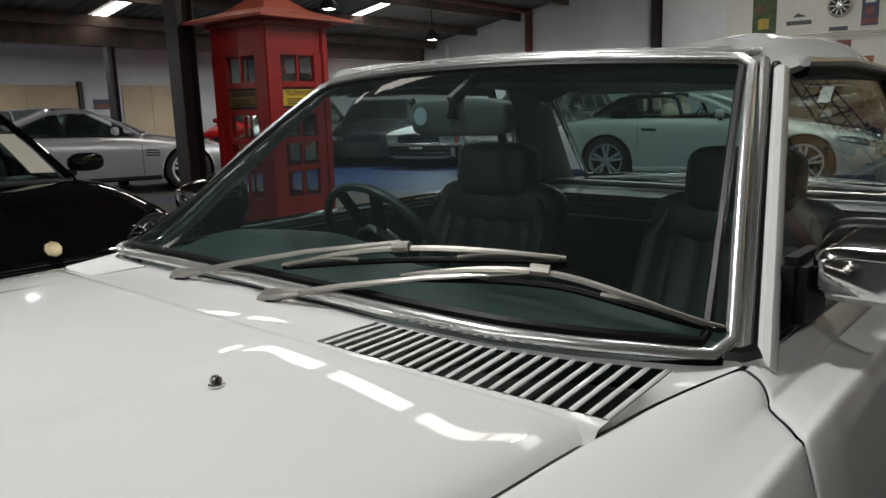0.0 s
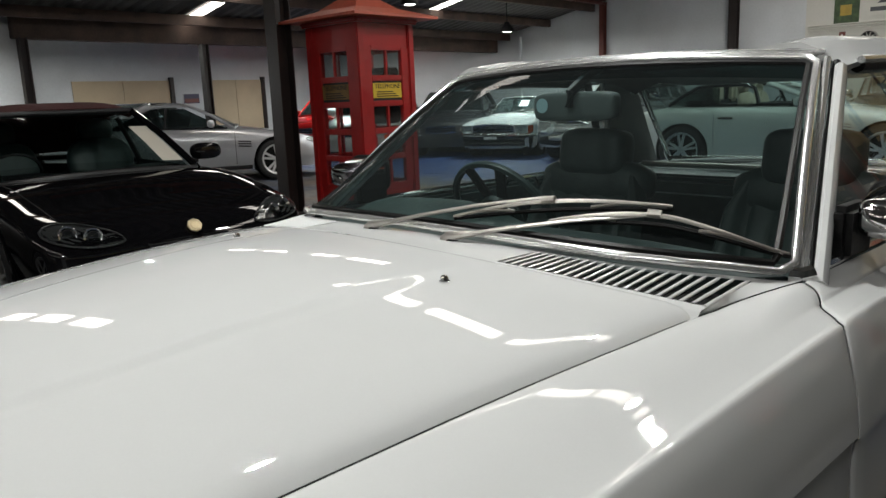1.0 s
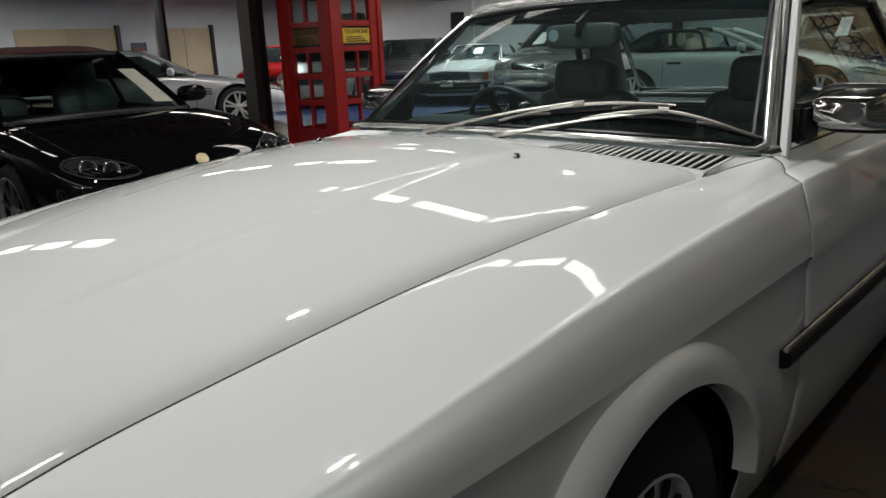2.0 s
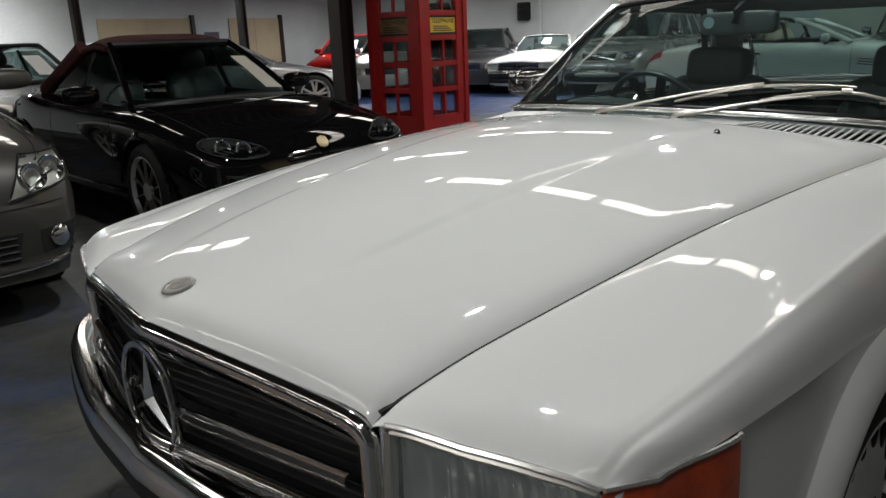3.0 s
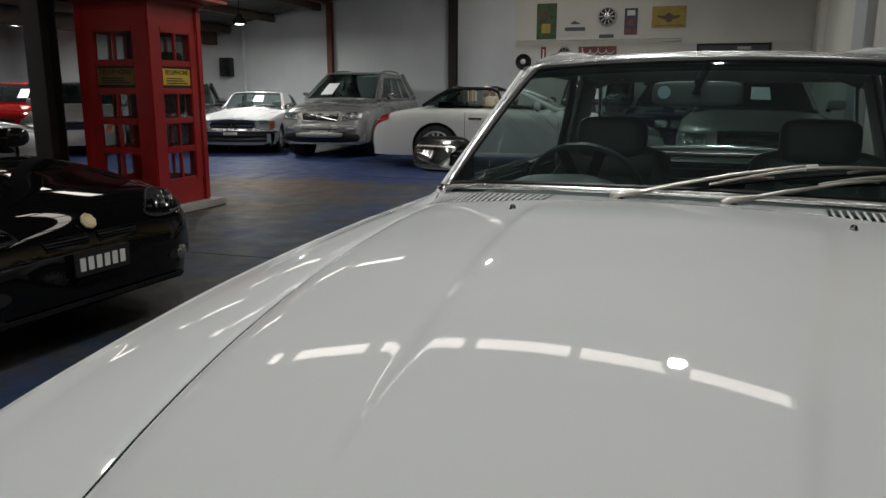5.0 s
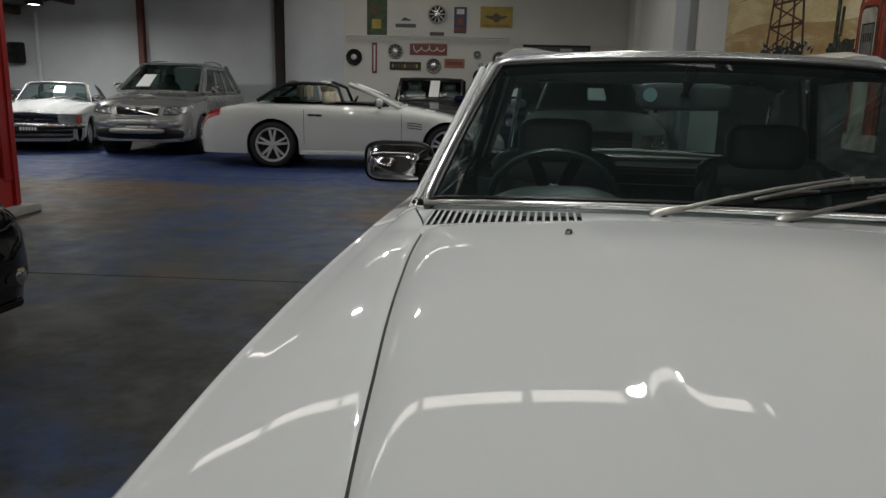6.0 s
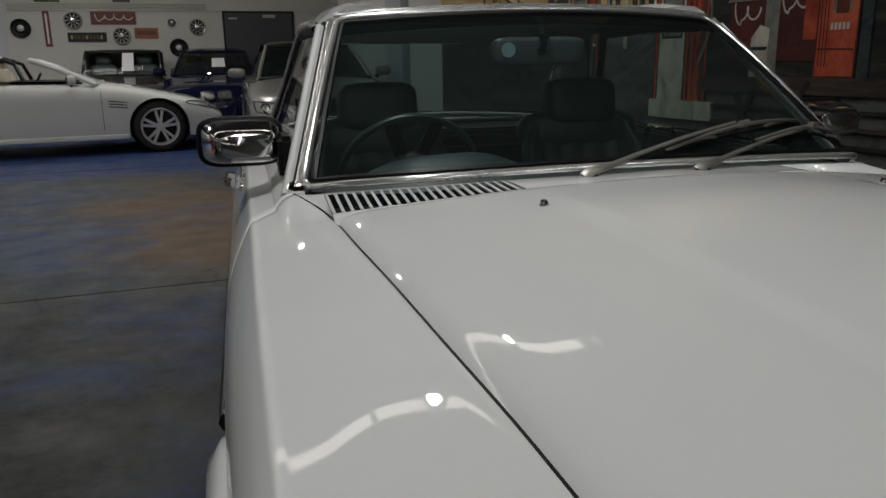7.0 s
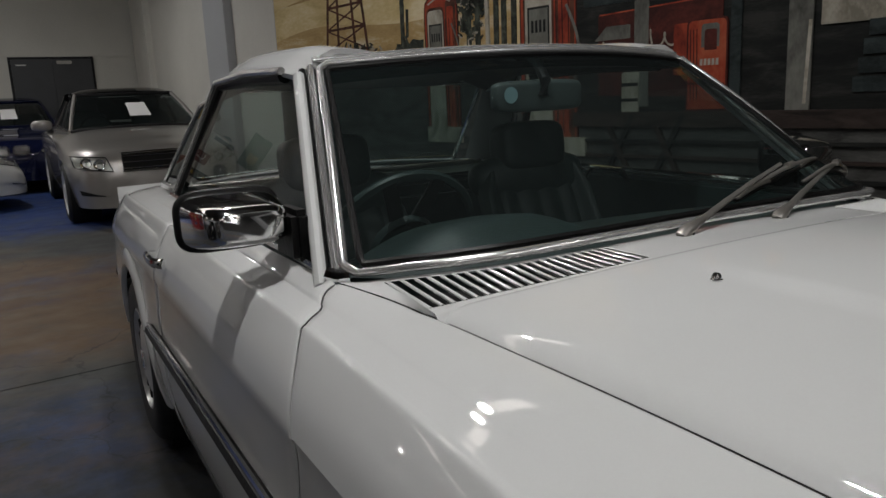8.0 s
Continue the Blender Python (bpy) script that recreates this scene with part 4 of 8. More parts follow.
for s in (-1, 1):
    part("quarter_pillar", grid(lambda f, g: Vector((s * (lerp(0.555, 0.68, g) + 0.0), lerp(lerp(1.20, 1.42, f), lerp(1.47, 1.80, f), g), lerp(1.245 - 0.03 * f, 0.885, g))), steps(0, 1, 6), steps(0, 1, 8), 0.014), M_WHITE, car)

    def quarter(f, g, out):
        return Vector((s * (lerp(0.555, 0.68, g) + out), lerp(lerp(1.20, 1.42, f), lerp(1.47, 1.80, f), g), lerp(1.245 - 0.03 * f, 0.885, g)))
    part("quarter_window", grid(lambda f, g: quarter(f, g, 0.010), steps(0.06, 0.74, 5), steps(0.14, 0.93, 6), 0.003), M_GLASS_DARK, car, "dark quarter window")
    ring = [(0.06, g) for g in steps(0.14, 0.93, 6)] + [(f, 0.93) for f in steps(0.2, 0.74, 4)] + [(0.74, g) for g in steps(0.9, 0.16, 6)] + [(f, 0.14) for f in steps(0.70, 0.1, 4)]
    part("quarter_frame", sweep([quarter(f, g, 0.012) for f, g in ring], 0.007, 6, closed=True, up=(s, 0, 0.3)), M_POLISH, car, "chrome quarter window frame")
    part("pillar_lining", grid(lambda f, g: quarter(f, g, -0.022), steps(-0.02, 1.0, 6), steps(0.0, 1.0, 8), 0.004), M_LINING, car, "grey pillar lining")
    part("side_window", grid(lambda f, g: Vector((s * lerp(0.695, 0.575, g), lerp(lerp(0.06, 0.475, g), lerp(1.40, 1.17, g), f), lerp(0.885, 1.232, g))), steps(0, 1, 8), steps(0, 1, 6)), M_GLASS_CLEAR, car, "door window glass").visible_shadow = False
    part("window_trim", sweep([(s * 0.596, 0.50, 1.243), (s * 0.597, 0.8, 1.250), (s * 0.585, 1.17, 1.238), (s * 0.64, 1.30, 1.06), (s * 0.70, 1.42, 0.89)], 0.009, 8), M_POLISH, car, "chrome side window frame")
    part("window_seal", sweep([(s * 0.580, 0.53, 1.232), (s * 0.582, 0.8, 1.238), (s * 0.572, 1.15, 1.228), (s * 0.625, 1.28, 1.06), (s * 0.685, 1.40, 0.89)], 0.016, 8), M_RUBBER, car)
    part("belt_trim", sweep([(s * 0.705, y, 0.893) for y in steps(0.05, 1.42, 12)], 0.008, 6), M_CHROME, car)

# door mirrors
for s in (-1, 1):
    mr = new("door_mirror")
    mr.parent = car
    mr.matrix_basis = pose(0, 0, 0)
    tagged(mr, "chrome door mirror")

    def shell(a, f):
        # a round the housing, f from the front nose to the rim
        w, h = lerp(0.055, 0.092, f ** 0.5), lerp(0.025, 0.052, f ** 0.5)
        c = Vector((s * (0.800 - 0.012 * (1 - f)), lerp(0.135, 0.255, f), 0.965))
        ex = lambda q, p: math.copysign(abs(q) ** p, q)
        return c + Vector((w * ex(math.cos(a), 0.45), 0, h * ex(math.sin(a), 0.45)))
    bm = grid(shell, steps(0, 2 * math.pi, 40), [0, 0.05, 0.15, 0.3, 0.5, 0.75, 1.0])
    bmesh.ops.contextual_create(bm, geom=[e for e in bm.edges if e.is_boundary and max(v.co.y for v in e.verts) < 0.14])
    part("mirror_shell", bm, M_CHROME, mr)
    part("mirror_rim", sweep([shell(a, 1.0) + Vector((0, 0.006, 0)) for a in steps(0, 2 * math.pi, 40)[:-1]], 0.008, 8, closed=True, up=(0, 1, 0)), M_RUBBER, mr)
    part("mirror_glass", polygon([(shell(a, 1.0).x, shell(a, 1.0).z) for a in steps(0, 2 * math.pi, 40)[:-1]], 0.004, m=Matrix.Translation((0, 0.262, 0))), M_CHROME, mr)
    part("mirror_foot", box(s * 0.70 - 0.02, s * 0.70 + 0.02, 0.12, 0.24, 0.885, 0.985, 0.012), M_RUBBER, mr)

# wipers: boss on the cowl, arm in two pieces, sprung blade holder with claws and a rubber blade
NRM = Vector((0, -0.45, 0.9))
for piv, joint, blade in (((-0.20, -0.05), (0.39, 0.145), ((0.085, 0.050), (0.41, 0.128), (0.735, 0.182))), ((0.16, -0.05), (0.715, 0.120), ((0.43, 0.080), (0.72, 0.118), (0.985, 0.055)))):
    wp = new("wiper")
    wp.parent = car
    wp.matrix_basis = pose(0, 0, 0)
    base, tip = screen(*piv) + NRM * 0.022, screen(*joint) + NRM * 0.022
    d = (tip - base).normalized()
    part("wiper_boss", lathe([(0.015, -0.045), (0.015, -0.012), (0.011, -0.004), (0.0, -0.002)], 16, m=Matrix.Translation(base)), M_TRIM, wp)
    part("arm_head", sweep([base - d * 0.020 - NRM * 0.006, base - d * 0.008, base + d * 0.03, base + d * 0.05], 0.0105, 10, flat=0.75, up=NRM, taper=lambda f: 0.72 + 0.5 * math.sin(math.pi * min(1.0, f + 0.25))), M_SATIN, wp, "satin steel arm head")
    part("wiper_arm", sweep([base + d * 0.045, base.lerp(tip, 0.30) + NRM * 0.004, base.lerp(tip, 0.62) + NRM * 0.006, tip - NRM * 0.001], 0.0060, 8, flat=0.6, up=NRM, taper=lambda f: 1.15 - 0.42 * f), M_SATIN, wp, "satin steel wiper arm")

    def along(f, lift):
        q = [(0.0, blade[0]), (0.5, blade[1]), (1.0, blade[2])]
        return screen(table(f, [(a, b[0]) for a, b in q]), table(f, [(a, b[1]) for a, b in q])) + NRM * lift
    bow = lambda f: 0.007 + 0.015 * math.sin(math.pi * f) ** 0.8
    part("blade_holder", sweep([along(f, bow(f)) for f in steps(0.0, 1, 24)], 0.0048, 6, flat=0.7, up=NRM, taper=lambda f: 0.65 + 0.5 * math.sin(math.pi * f)), M_SATIN, wp, "satin steel blade holder")
    for a, b in ((0.02, 0.32), (0.68, 0.98)):
        part("blade_yoke", sweep([along(f, 0.006 + 0.007 * math.sin(math.pi * (f - a) / (b - a))) for f in steps(a, b, 8)], 0.0036, 6), M_SATIN, wp)
    part("blade_clip", sweep([along(0.47, bow(0.5) + 0.003), along(0.53, bow(0.5) + 0.003)], 0.008, 8), M_SATIN, wp)
    part("blade", sweep([along(f, 0.002) for f in steps(0, 1, 24)], 0.0045, 6), M_RUBBER, wp)

# nose: grille, star, lamps, bumper
gr = new("radiator_grille")
gr.parent = car
tagged(gr, "chrome-framed grille with dark slats")


def nose_y(x, z):
    return -1.722 + 0.195 * (math.sqrt(x * x + 0.0006) - 0.02) + 0.02 * (0.70 - z)


def nose_line(x0, x1, z, dy=0.0, n=16):
    return [(x, nose_y(x, z) + dy, z) for x in steps(x0, x1, n)]


part("grille_back", grid(lambda x, z: Vector((x, nose_y(x, z) + 0.07, z)), steps(-0.48, 0.48, 16), steps(0.44, 0.70, 3)), M_VOID, gr)
def rail(x):
    """Point of the grille's top rail, under the bonnet's edge."""
    return Vector((x, bonnet_front(x) - 0.002, zh(x, bonnet_front(x)) - 0.038))


def frame_post(s, z):
    return Vector((s * 0.472, nose_y(0.470, z) - 0.002, z))


surround = [rail(x) for x in steps(-0.44, 0.44, 44)] + [rail(0.458) - Vector((0, 0, 0.004)), frame_post(1, rail(0.468).z - 0.016)] + [frame_post(1, z) for z in steps(0.665, 0.56, 6)]
surround += [Vector((0.464, nose_y(0.46, 0.54) - 0.003, 0.541))] + [Vector(q) for q in nose_line(0.448, -0.448, 0.532, -0.004, 37)] + [Vector((-0.464, nose_y(0.46, 0.54) - 0.003, 0.541))]
surround += [frame_post(-1, z) for z in steps(0.56, 0.665, 6)] + [frame_post(-1, rail(0.468).z - 0.016), rail(-0.458) - Vector((0, 0, 0.004))]
part("grille_frame", sweep(surround, 0.0150, 12, closed=True, up=(0, -1, 0.25)), M_CHROME, gr, "chrome grille surround with rounded corners")
part("grille_lip", sweep([rail(x) + Vector((0, 0.008, -0.034)) for x in steps(-0.45, 0.45, 37)], 0.0055, 8), M_CHROME, gr)
for s in (-1, 1):
    part("side_strip", sweep([(s * 0.489, nose_y(0.486, z) + 0.006, z) for z in steps(0.695, 0.53, 8)], 0.006, 8), M_POLISH, gr)
for k in range(10):
    z = 0.551 + k * 0.0155
    if abs(z - 0.602) > 0.012:
        part("grille_slat", grid(lambda x, f: Vector((x, nose_y(x, z) + 0.018 + 0.03 * f, z + 0.004 * f)), steps(-0.462, 0.462, 31), [0, 1], 0.005), M_SLAT, gr)
for s in (-1, 1):
    part("grille_bar", sweep([(s * x, nose_y(x, 0.602) - 0.006, 0.602) for x in steps(0.085, 0.435, 8)], 0.0105, 8), M_CHROME, gr, "chrome centre bar")
part("star_ring", lathe([(0.089, -0.007), (0.098, -0.007), (0.100, 0.0), (0.098, 0.007), (0.089, 0.007), (0.087, 0.0), (0.089, -0.007)], 48, m=pose(0, -1.722, 0.602, 90)), M_CHROME, gr, "large round chrome emblem")
for k in range(3):
    a = radians(90 + 120 * k)
    d = Vector((math.cos(a), 0, math.sin(a)))
    n = Vector((-math.sin(a), 0, math.cos(a)))
    c = Vector((0, -1.722, 0.602))
    bm = bmesh.new()
    v = [bm.verts.new(c + d * 0.092), bm.verts.new(c + n * 0.012 + d * 0.007), bm.verts.new(c - n * 0.012 + d * 0.007), bm.verts.new(c + Vector((0, -0.012, 0))), bm.verts.new(c + Vector((0, 0.006, 0)))]
    for q in ((0, 1, 3), (0, 3, 2), (0, 4, 1), (0, 2, 4), (1, 4, 3), (3, 4, 2)):
        bm.faces.new([v[j] for j in q])
    part("star_arm", bm, M_CHROME, gr, smooth=False)

def wing_edge(f):
    y = -1.60
    for _ in range(4):
        y = wing_front(top_section(y, f).x)
    return top_section(y, f)


EDGE = sorted((wing_edge(f).x, wing_edge(f).y) for f in steps(0, 0.97, 20))

for s in (-1, 1):
    lampu = new("headlamp")
    lampu.parent = car
    tagged(lampu, "ribbed rectangular headlamp with amber indicator")

    def lamp_top(f):
        x = lerp(0.502, 0.757, f)
        return Vector((s * x, wing_front(x) + 0.003, table(x, EDGE) - 0.013 - 0.017 * smooth01((x - 0.50) / 0.12)))

    def lens(f, g):
        p = lamp_top(f)
        rib = 0.0007 * math.cos(f * 2 * math.pi * 26) if 0.12 < f < 0.95 and 0.06 < g < 0.96 else 0.0
        return p + Vector((0, -0.007 * math.sin(math.pi * min(1, g * 0.6 + 0.05)) - rib, -0.008 - 0.205 * g))
    def bowl(f, g):
        deep = (1 - abs(2 * f - 1) ** 3) * (1 - abs(2 * g - 1) ** 3)
        return lens(f, g) + Vector((0, 0.012 + 0.05 * deep + 0.0022 * math.sin(f * 2 * math.pi * 13), 0))
    part("lens", grid(lens, steps(0.015, 0.985, 160), steps(0, 1, 12), 0.003), M_LAMPGLASS, lampu, "ribbed clear lamp glass").visible_shadow = False
    part("reflector", grid(bowl, steps(0.02, 0.98, 120), steps(0.03, 1, 14)), M_LENS, lampu, "fluted silver reflector")
    part("lens_rim", sweep([lens(f, 0.0) for f in steps(0.02, 0.98, 16)] + [lens(0.98, g) for g in steps(0.05, 1, 8)], 0.004, 6), M_SATIN, lampu)
    part("lamp_top_trim", sweep([lamp_top(f) + Vector((0, -0.004, 0.002)) for f in steps(0, 1, 12)], 0.004, 6), M_POLISH, lampu, "bright lamp surround")
    part("lamp_edge", sweep([lens(0.0, g) + Vector((0, 0.006, 0)) for g in steps(0, 1, 8)], 0.009, 8), M_SATIN, lampu)

    def amber(f, g):
        if f < 0.35:
            k = f / 0.35
            p = lamp_top(1.0).lerp(Vector((s * 0.785, -1.490, lamp_top(1.0).z - 0.002)), k)
        else:
            k = (f - 0.35) / 0.65
            p = Vector((s * lerp(0.785, 0.812, smooth01(k)), lerp(-1.490, -1.352, k), lerp(lamp_top(1.0).z - 0.002, 0.689, k)))
        out = 0.010 * math.sin(math.pi * min(1, 0.15 + 0.7 * g))
        return p + Vector((s * out, -out, 0.003 - lerp(0.2, 0.15, smooth01(f)) * g))
    part("indicator", grid(amber, steps(0, 1, 30), steps(0, 1, 12), 0.003), M_AMBER, lampu, "ridged amber indicator lens")
    part("indicator_trim", sweep([amber(f, 0.0) + Vector((s * 0.002, -0.002, 0.002)) for f in steps(0, 1, 20)], 0.0036, 6), M_POLISH, lampu)
    part("lamp_box", box(s * 0.63 - 0.13, s * 0.63 + 0.13, -1.47, -1.40, 0.48, 0.64, 0.02), M_VOID, lampu)
    part("indicator_box", box(s * 0.755 - 0.025, s * 0.755 + 0.025, -1.47, -1.37, 0.48, 0.63, 0.01), M_VOID, lampu)

bp_half = [(0.0, -1.738), (0.23, -1.722), (0.45, -1.680), (0.62, -1.632), (0.70, -1.592), (0.752, -1.53), (0.785, -1.44), (0.80, -1.30), (0.805, -1.20)]


def bumper_pt(s, k, out=0.0):
    """Along one half of the bumper, k from 0 at the middle to 1 at its end by the wheel."""
    q = [(i / 8.0, a) for i, (a, _) in enumerate(bp_half)], [(i / 8.0, b) for i, (_, b) in enumerate(bp_half)]
    x, y = table(k, q[0]), table(k, q[1])
    dx, dy = table(min(1, k + 0.01), q[0]) - table(max(0, k - 0.01), q[0]), table(min(1, k + 0.01), q[1]) - table(max(0, k - 0.01), q[1])
    n = Vector((dy, -dx)).normalized()
    return s * (x + n.x * out), y + n.y * out


def bumper_line(out, z, end=1.0):
    return [(*bumper_pt(-1, k, out), z) for k in steps(end, 0.02, 40)] + [(*bumper_pt(1, k, out), z) for k in steps(0.0, end, 41)]


bmp = new("front_bumper")
bmp.parent = car
tagged(bmp, "chrome front bumper with black rubber strip")
part("bumper_blade", sweep(bumper_line(0.0, 0.478), 0.030, 14, flat=1.75), M_CHROME, bmp)
part("bumper_rubber", sweep(bumper_line(0.021, 0.458, 0.985), 0.012, 10, flat=1.8), M_RUBBER, bmp)
part("bumper_shelf", grid(lambda k, f: Vector((*bumper_pt(1 if k > 0 else -1, abs(k), -0.012 - 0.05 * f), 0.515 - 0.004 * f)), steps(-0.8, 0.8, 60), steps(0, 1, 3), 0.003), M_CHROME, bmp)
part("apron", grid(lambda x, f: Vector((x * 0.75, -1.655 + 0.17 * x * x + 0.04 * f, lerp(0.44, 0.2, f))), steps(-1, 1, 14), steps(0, 1, 5), 0.008), M_WHITE, car)

# cabin
cab = bmesh.new()
box(-0.70, 0.70, -0.08, 1.75, 0.25, 0.30, 0.0, cab)
for s in (-1, 1):
    box(s * 0.70 - 0.015, s * 0.70 + 0.015, -0.05, 1.5, 0.28, 0.875, 0.01, cab)
box(-0.70, 0.70, 1.36, 1.72, 0.28, 0.84, 0.04, cab)
box(-0.66, 0.66, -0.16, -0.10, 0.28, 0.80, 0.0, cab)
part("cabin_lining", cab, M_LEATHER, car)
part("parcel_shelf", box(-0.64, 0.64, 1.42, 1.80, 0.842, 0.868, 0.01), M_LEATHER, car)
part("shelf_rail", sweep([(-0.62, 1.62, 0.885), (0.62, 1.62, 0.885)], 0.012, 8), M_SATIN, car)


def dash(a, f):
    x = a * 0.66
    hump = 0.055 * math.exp(-((x + 0.36) / 0.17) ** 4) * smooth01(f * 2.2) * smooth01((1.3 - f) * 2)
    return Vector((x, lerp(screen_base(x * 1.02).y + 0.035, 0.30, f), 0.918 - 0.03 * a * a - 0.06 * f * f + hump - 0.012))


part("dashboard", grid(dash, steps(-1, 1, 40), steps(0, 1, 16), 0.03), M_LEATHER, car, "dark padded dashboard with instrument hood")
part("dash_face", box(-0.66, 0.66, 0.2, 0.26, 0.55, 0.83, 0.02), M_TRIM, car)
sw = new("steering_wheel")
sw.parent = car
sw.matrix_basis = pose(-0.36, 0.43, 0.835, -62)
part("wheel_rim", lathe([(0.185, -0.012), (0.197, -0.008), (0.2, 0.0), (0.197, 0.008), (0.185, 0.012), (0.178, 0.0), (0.185, -0.012)], 40), M_LEATHER, sw)
part("wheel_boss", lathe([(0.0, 0.02), (0.06, 0.015), (0.085, -0.01), (0.08, -0.03)], 24), M_LEATHER, sw)
for a in (20, 160, 250, 290):
    part("wheel_spoke", box(0.05, 0.19, -0.018, 0.018, -0.008, 0.004, 0.003, m=pose(0, 0, -0.004, 0, 0, a)), M_TRIM, sw)
part("column_shroud", sweep([(0, 0, -0.03), (0, 0.0, -0.26)], 0.05, 12), M_TRIM, sw)


def seat(x0):
    se = new("seat")
    se.parent = car
    se.matrix_basis = pose(x0, 0.74, 0.0)
    tagged(se, "dark leather seat with headrest")

    def cushion(a, f):
        # back: f up the seat back; pleats across the middle
        pleat = 0.008 * abs(math.sin(a * 5.5 * math.pi / 2)) if abs(a) < 0.62 else 0.035 * smooth01((abs(a) - 0.62) / 0.25) * smooth01((1 - abs(a)) / 0.12 + 0.2)
        w = lerp(0.255, 0.225, f) * (1 - 0.15 * smooth01((f - 0.85) / 0.15))
        return Vector((a * w, 0.0 + 0.16 * f - pleat - 0.03 * math.sin(math.pi * f), lerp(0.42, 0.945, f) - 0.03 * abs(a) ** 4 * f))
    bk = grid(cushion, steps(-1, 1, 44), steps(0, 1, 14), 0.0)
    grid(lambda a, f: cushion(a, f) * 1.0 + Vector((0, 0.11 * (1 - abs(a) ** 6), 0)), steps(-1, 1, 20), steps(0, 1, 8), 0.0, bk)
    part("backrest", bk, M_LEATHER, se)
    part("seat_cushion", box(-0.255, 0.255, -0.40, 0.06, 0.30, 0.47, 0.05), M_LEATHER, se)
    part("headrest", blob(0.132, 0.055, 0.080, 4.6, 14, pose(0, 0.165, 0.995, -8)), M_LEATHER, se)
    part("backrest_top", blob(0.225, 0.062, 0.075, 3.0, 12, pose(0, 0.172, 0.895, -10)), M_LEATHER, se)
    for s in (-1, 1):
        part("headrest_post", sweep([(s * 0.05, 0.17, 0.9), (s * 0.05, 0.17, 0.97)], 0.006, 6), M_CHROME, se)


seat(-0.36)
seat(0.36)
rm = new("rear_view_mirror")
rm.parent = car
rm.matrix_basis = pose(-0.02, 0.335, 1.163)
part("mirror_body", blob(0.128, 0.022, 0.037, 5.5, 18), mat("grey_green_plastic", (0.10, 0.12, 0.117), 0.35, vary=0.15), rm, "grey mirror back")
part("mirror_stem", sweep([(0, -0.026, 0.0), (0.004, -0.03, 0.035), (0.02, 0.02, 0.075), (0.022, 0.07, 0.1)], 0.014, 8), M_TRIM, rm)
part("service_sticker", lathe([(0.0, 0.001), (0.019, 0.001), (0.019, 0.0)], 20, m=pose(-0.092, -0.0235, 0.004, 90)), mat("pale_blue_sticker", (0.42, 0.62, 0.66), 0.6), rm, "round pale blue sticker")
for s in (-1, 1):
    part("sun_visor", box(s * 0.27 - 0.2, s * 0.27 + 0.2, 0.43, 0.56, 1.255, 1.268, 0.005), M_TRIM, car)
part("headlining", grid(lambda a, y: roof_pt(a, y) - Vector((0, 0, 0.03)), steps(-0.95, 0.95, 10), steps(0.46, 1.4, 8)), M_TRIM, car)
for s in (-1, 1):
    part("door_lock_pull", sweep([(s * 0.665, 0.75, 0.86), (s * 0.66, 0.78, 0.895), (s * 0.66, 0.93, 0.895), (s * 0.665, 0.96, 0.86)], 0.009, 8), M_CHROME, car)


# ---- parked cars ----
def seat_simple(parent, x, y, material, z=0.0):
    se = new("seat")
    se.parent = parent
    se.matrix_basis = pose(x, y, z)
    part("backrest", blob(0.25, 0.085, 0.31, 4.0, 10, pose(0, 0.12, 0.70, -12)), material, se)
    part("headrest", blob(0.135, 0.06, 0.09, 3.2, 8, pose(0, 0.21, 1.07, -10)), material, se)
    return se


